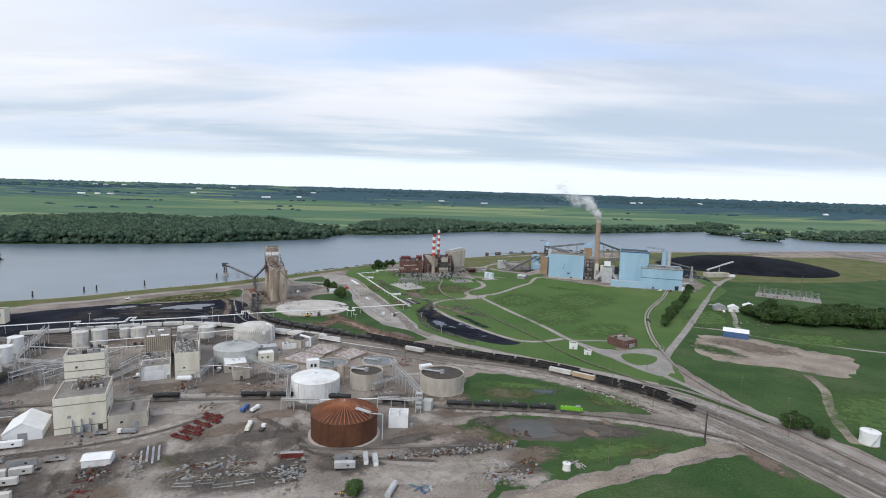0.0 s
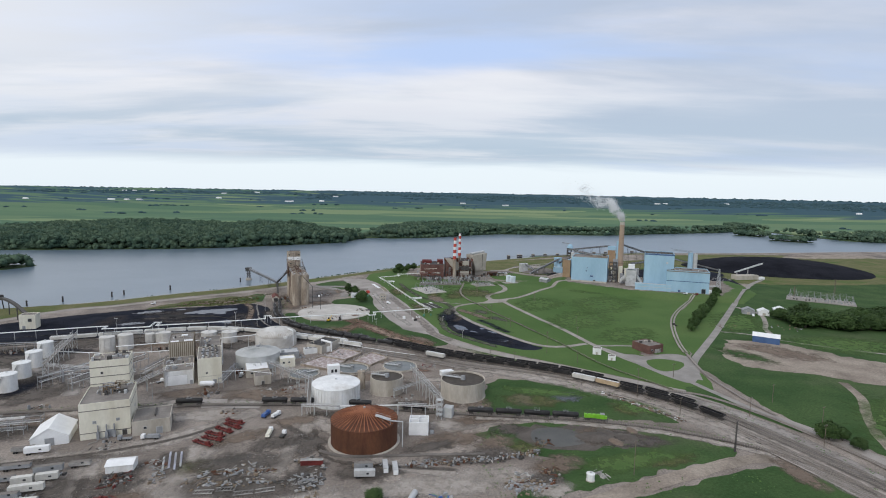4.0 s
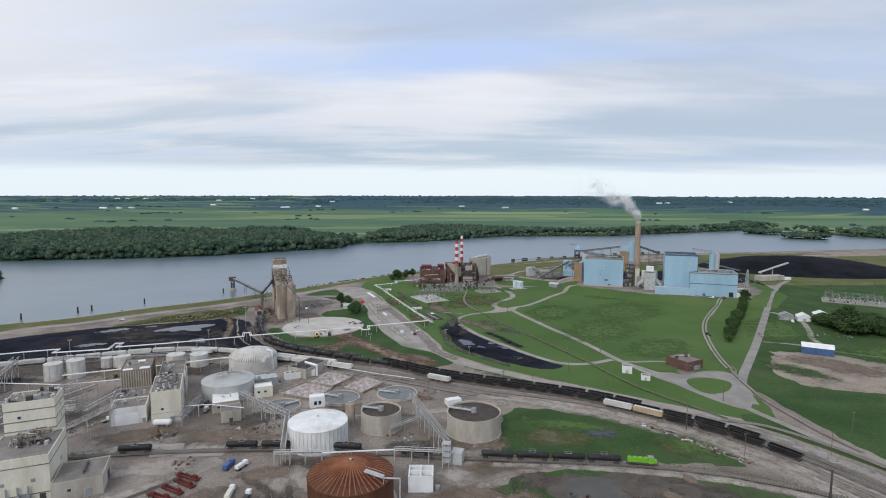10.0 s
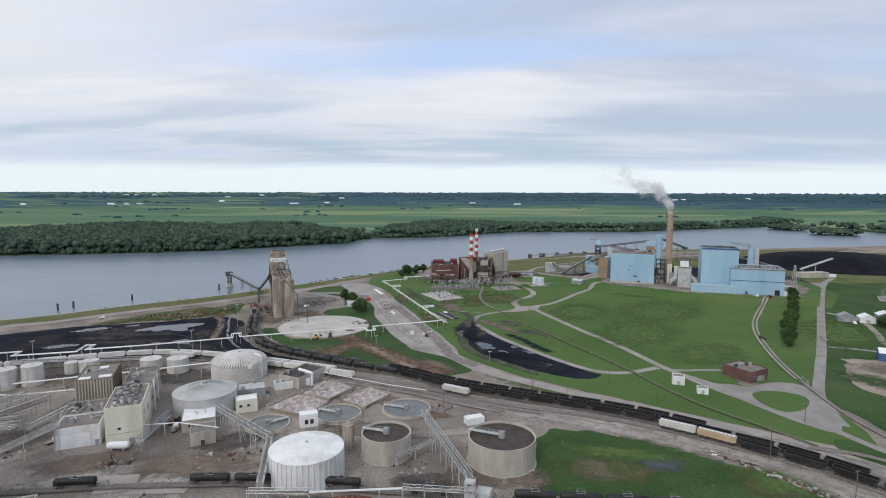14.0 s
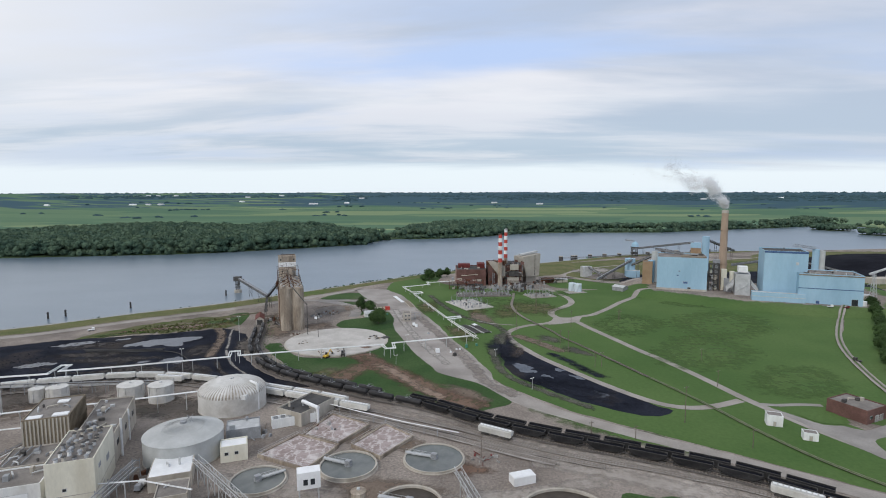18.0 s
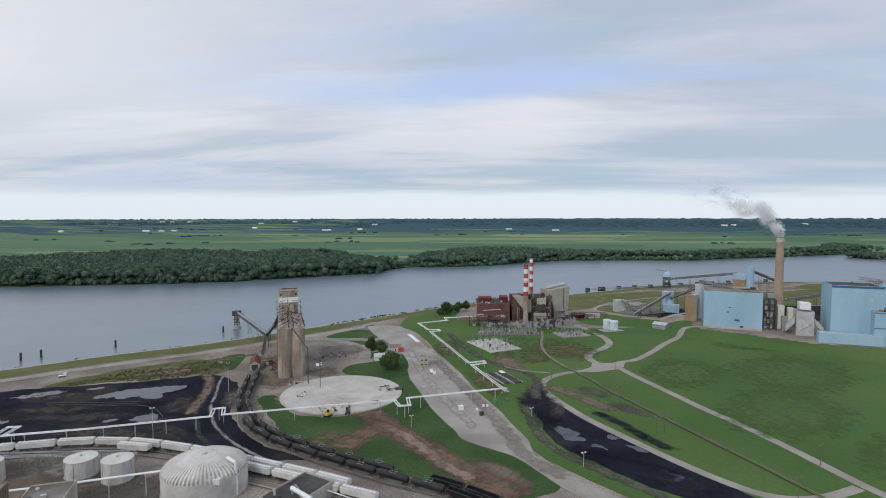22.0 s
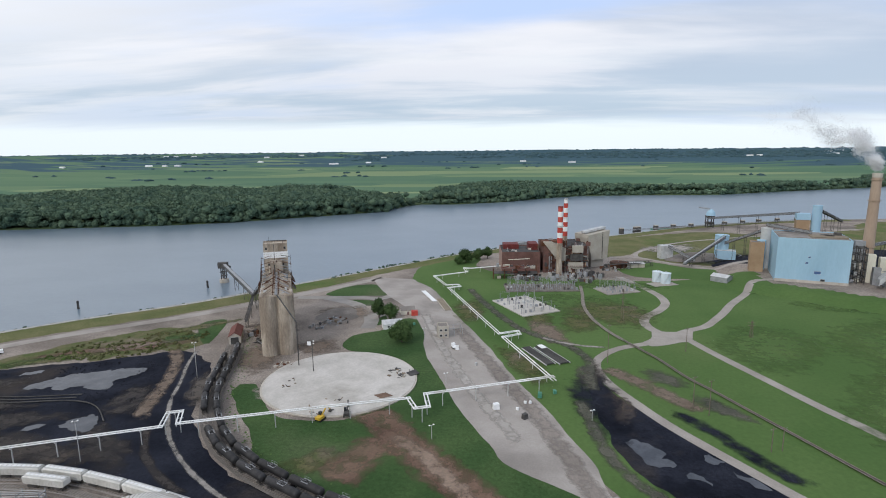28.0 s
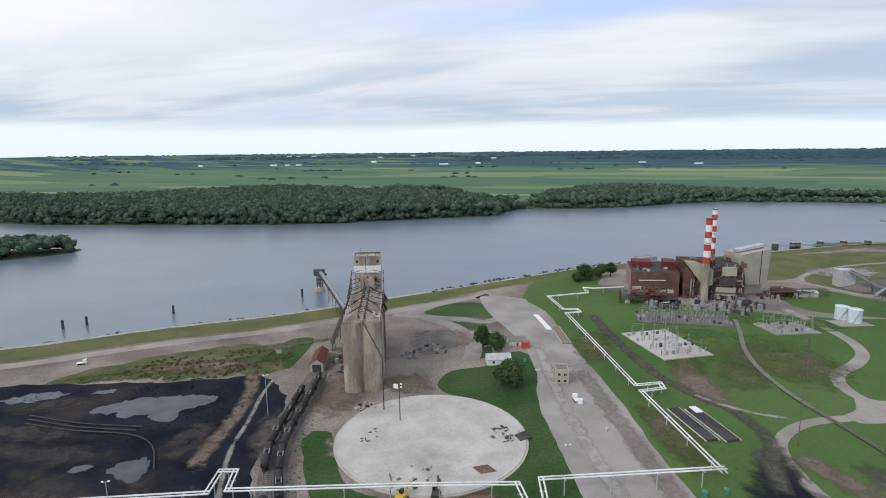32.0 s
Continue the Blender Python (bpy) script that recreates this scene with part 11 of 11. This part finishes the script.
def pipe_rack(p, q, levels, w, label, tiers=(4.0, 6.5), pipes=4, seed=1):
    """A steel rack of posts and beams carrying pipes from p to q."""
    g = random.Random(seed)
    t = thing("pipe_rack", 0, 0, label, "pipe rack", "pipe racks")
    p, q = Vector((*p, 0)), Vector((*q, 0))
    d = q - p
    n = max(2, int(d.length / 7))
    side = Vector((-d.y, d.x, 0)).normalized() * w / 2
    for k in range(n + 1):
        c = p.lerp(q, k / n)
        for s in (-1, 1):
            bm = bmesh.new()
            rod(bm, c + side * s, c + side * s + Vector((0, 0, tiers[-1] + 0.8)), 0.16, 5)
            part("post", bm, "grey_steel", t)
        bm = bmesh.new()
        for z in tiers:
            beam(bm, c - side + Vector((0, 0, z)), c + side + Vector((0, 0, z)), 0.25, 0.3)
        part("cross_beam", bm, "grey_steel", t)
    for z in tiers:
        for k in range(pipes):
            o = side * (-0.8 + 1.6 * k / max(1, pipes - 1))
            bm = bmesh.new()
            r = g.uniform(0.08, 0.2)
            rod(bm, p + o + Vector((0, 0, z + r)), q + o + Vector((0, 0, z + r)), r, 7)
            part("pipe", bm, g.choice(("white", "steel", "grey_steel", "grey_steel", "dark_steel")), t)


pipe_rack((-262, 258), (-228, 268), 2, 5, "steel pipe rack with white pipes by the process tanks", (3.2, 6.2, 9.2), 4, 1)
pipe_rack((-262, 268), (-226, 278), 2, 5, "steel pipe rack with white pipes by the process tanks", (3.2, 6.2), 4, 2)
pipe_rack((-400, 402), (-320, 420), 2, 4, "pipe rack across the tank yard", (4.5, 6.5), 4, 3)
pipe_rack((-385, 300), (-330, 284), 2, 3, "low pipe rack in front of the white tanks", (4.0, 5.5), 3, 4)
pipe_rack((-330, 284), (-290, 312), 2, 3, "low pipe rack in front of the white tanks", (4.0, 5.5), 3, 5)
pipe_rack((-268, 332), (-244, 392), 2, 4, "tall pipe rack beside the process tower", (5, 8.0), 4, 6)
pipe_rack((-246, 330), (-226, 386), 2, 4, "tall pipe rack beside the process tower", (5, 8.5), 4, 7)
pipe_rack((-262, 346), (-222, 362), 2, 4, "tall pipe rack beside the process tower", (5, 8.0), 4, 8)
pipe_rack((-210, 352), (-206, 398), 2, 4, "pipe rack between process buildings", (5, 8.0), 4, 9)
pipe_rack((-150, 340), (-152, 372), 2, 3, "pipe rack at the cooling block", (4, 7.0), 4, 10)
pipe_rack((-300, 452), (-190, 466), 2, 3, "long pipe rack along the rail yard", (4.5, 6.0), 3, 13)
for x, y, s in ((-392, 392, 1), (-378, 396, 2), (-410, 384, 3), (-360, 402, 4), (-345, 408, 5), (-430, 400, 6), (-455, 412, 7), (-258, 262, 8), (-246, 300, 9), (-232, 345, 10), (-250, 372, 11), (-205, 385, 12), (-212, 410, 13), (-190, 400, 14), (-160, 412, 15), (-145, 372, 16), (-300, 300, 17), (-155, 330, 18), (-232, 420, 19), (-118, 412, 20), (-86, 420, 21)):
    rubble("process_gear", x, y, 7, 16, ("grey_steel", "steel", "dark_steel", "rust", "timber", "white"), "pumps, valves and small pipework on the dirt", "machinery", 0, (0.6, 2.4), 2.4, 300 + s)
heap("ash_heap", 168, 905, 38, 20, 6, "dark_ballast", "overgrown grey ash heap beside the conveyors", "ash heap", 25, 36, 10, 1.6, 9.0)


# ---- barges ----
def barge(p, q, hull, cover, label, h=3.6, w=10.6, lids=7):
    a, b = Vector((*p, 0)), Vector((*q, 0))
    c, d = (a + b) / 2, b - a
    t = thing("barge", c.x, c.y, label, "barge", "river barges", math.degrees(math.atan2(d.y, d.x)), -3.0)
    L = d.length - 1
    bm = bmesh.new()
    prof = [(-L / 2, h), (-L / 2 + 4, -0.8), (L / 2 - 4, -0.8), (L / 2, h)]
    s0 = [bm.verts.new((x, -w / 2, z)) for x, z in prof]
    s1 = [bm.verts.new((x, w / 2, z)) for x, z in prof]
    for i in range(4):
        bm.faces.new((s0[i], s0[(i + 1) % 4], s1[(i + 1) % 4], s1[i]))
    bm.faces.new(s0[::-1]), bm.faces.new(s1)
    part("hull", bm, hull, t)
    bm = bmesh.new()
    for y in (-w / 2 + 1.2, w / 2 - 1.2):
        box(bm, 0, y, h, L - 8, 0.25, 1.1)
    for x in (-L / 2 + 4.2, L / 2 - 4.2):
        box(bm, x, 0, h, 0.25, w - 2.6, 1.1)
    part("coaming", bm, hull, t)
    for k in range(lids):
        bm = bmesh.new()
        gable(bm, (L - 9) / lids - 0.25, w - 2.8, h + 1.1, h + 1.9, 0.05, 0.15)
        bmesh.ops.translate(bm, vec=(-L / 2 + 4.5 + (k + 0.5) * (L - 9) / lids, 0, 0), verts=bm.verts)
        part("hatch_cover", bm, cover, t)


barge((-603, 506), (-564, 551), "dark_steel", "scrap_pale", "black-hulled barge with pale grey hatch covers")
barge((-556, 541), (-514, 590), "rust", "roof_dark", "rust-brown barge with dark cargo covers")
barge((-774, 691), (-734, 734), "dark_red", "brick", "faded red barge moored at the island")
barge((-733, 735), (-693, 772), "teal", "teal", "green covered barge moored at the island")
bu = thing("barge_unloader", -478, 553, "dark steel barge unloader with an arched conveyor", "unloader")
bm = bmesh.new()
for x in (-4, 4):
    for y in (-4, 4):
        rod(bm, (x, y, -6), (x * 0.6, y * 0.6, 13), 0.5, 6)
part("frame", bm, "dark_steel", bu)
bm = bmesh.new()
box(bm, 0, 0, 11, 8, 7, 5)
part("machine_house", bm, "dark_steel", bu)
bm = bmesh.new()
last = None
for k in range(15):
    f = k / 14
    p = Vector((4 + 82 * f, -68 * f, 14 - 3 * f * f + 3 * math.sin(f * 3.14)))
    if last:
        beam(bm, last, p, 3.0, 2.2)
    last = p
part("conveyor", bm, "dark_steel", bu)
for f in (0.3, 0.6, 0.9):
    bm = bmesh.new()
    rod(bm, (4 + 82 * f, -68 * f, -1), (4 + 82 * f, -68 * f, 13), 0.5, 6)
    part("leg", bm, "dark_steel", bu)


# ---- loose stones, coal lumps and weeds too small to count ----
def litter(name, spots, size, material, label, category, seed, tall=0.7):
    """Small uneven lumps on the ground as one sheet."""
    r = np.random.RandomState(seed)
    S = np.array(spots, float)
    n = len(S)
    base = np.array([(1, 0, 0), (0, 1, 0), (-1, 0, 0), (0, -1, 0), (0, 0, 1.0)])
    tri = np.array([(0, 1, 4), (1, 2, 4), (2, 3, 4), (3, 0, 4)])
    k = r.uniform(size[0], size[1], (n, 1, 1)) * r.uniform(0.6, 1.3, (n, 5, 3))
    v = base[None] * k
    v[..., 2] *= tall
    a = r.uniform(0, 6.28, n)
    x = v[..., 0] * np.cos(a)[:, None] - v[..., 1] * np.sin(a)[:, None]
    y = v[..., 0] * np.sin(a)[:, None] + v[..., 1] * np.cos(a)[:, None]
    v = np.stack([x + S[:, None, 0], y + S[:, None, 1], v[..., 2] + 0.12], -1)
    t = tri[None] + (np.arange(n) * 5)[:, None, None]
    ob = tri_mesh(name, v.reshape(-1, 3), t.reshape(-1, 3), material)
    tagged(ob, label, category, kind="stuff")


gl = random.Random(12)


def spread(n, x0, x1, y0, y1, freq=0.03, lo=0.05, seed=0.0):
    out = []
    while len(out) < n:
        x, y = gl.uniform(x0, x1), gl.uniform(y0, y1)
        if noise.noise(Vector((x * freq, y * freq, seed))) > lo:
            out.append((x, y))
    return out


yard_spots = spread(2600, -290, 20, 160, 300, 0.04, 0.05, 1.0) + spread(1800, -280, 20, 300, 420, 0.05, 0.05, 2.0)
litter("loose_rubble", yard_spots, (0.15, 0.5), "roof_grey", "small dark stones and litter on the yard", "rubble", 1)
litter("loose_rubble", spread(700, -290, 30, 165, 300, 0.05, 0.1, 3.0), (0.15, 0.4), "scrap_pale", "small pale stones and litter on the yard", "rubble", 2)
coal_spots = [p for p in spread(2200, -400, -200, 470, 590, 0.03, 0.0, 4.0) if p[1] < 600 + (p[0] + 230) * 0.45 and p[1] > 485 + max(0, -(p[0] + 230)) * -0.35]
litter("coal_lumps", coal_spots, (0.2, 0.7), "coal_pile", "lumps of coal on the coal yard", "coal", 3)
weed_spots = [(L_MAIN.at(s)[0] + gl.gauss(9, 2.5), L_MAIN.at(s)[1] + gl.gauss(4, 2.5)) for s in (gl.uniform(0, L_MAIN.length) for k in range(900))]
weed_spots += [(L_SIDING.at(s)[0] + gl.gauss(0, 1.5), L_SIDING.at(s)[1] + gl.gauss(3.5, 1.5)) for s in (gl.uniform(60, L_SIDING.length) for k in range(600))]
weed_spots += spread(400, 20, 160, 210, 365, 0.05, 0.15, 6.0)
litter("weeds", weed_spots, (0.2, 0.7), "olive", "tufts of weeds along the tracks", "weeds", 4, 0.8)
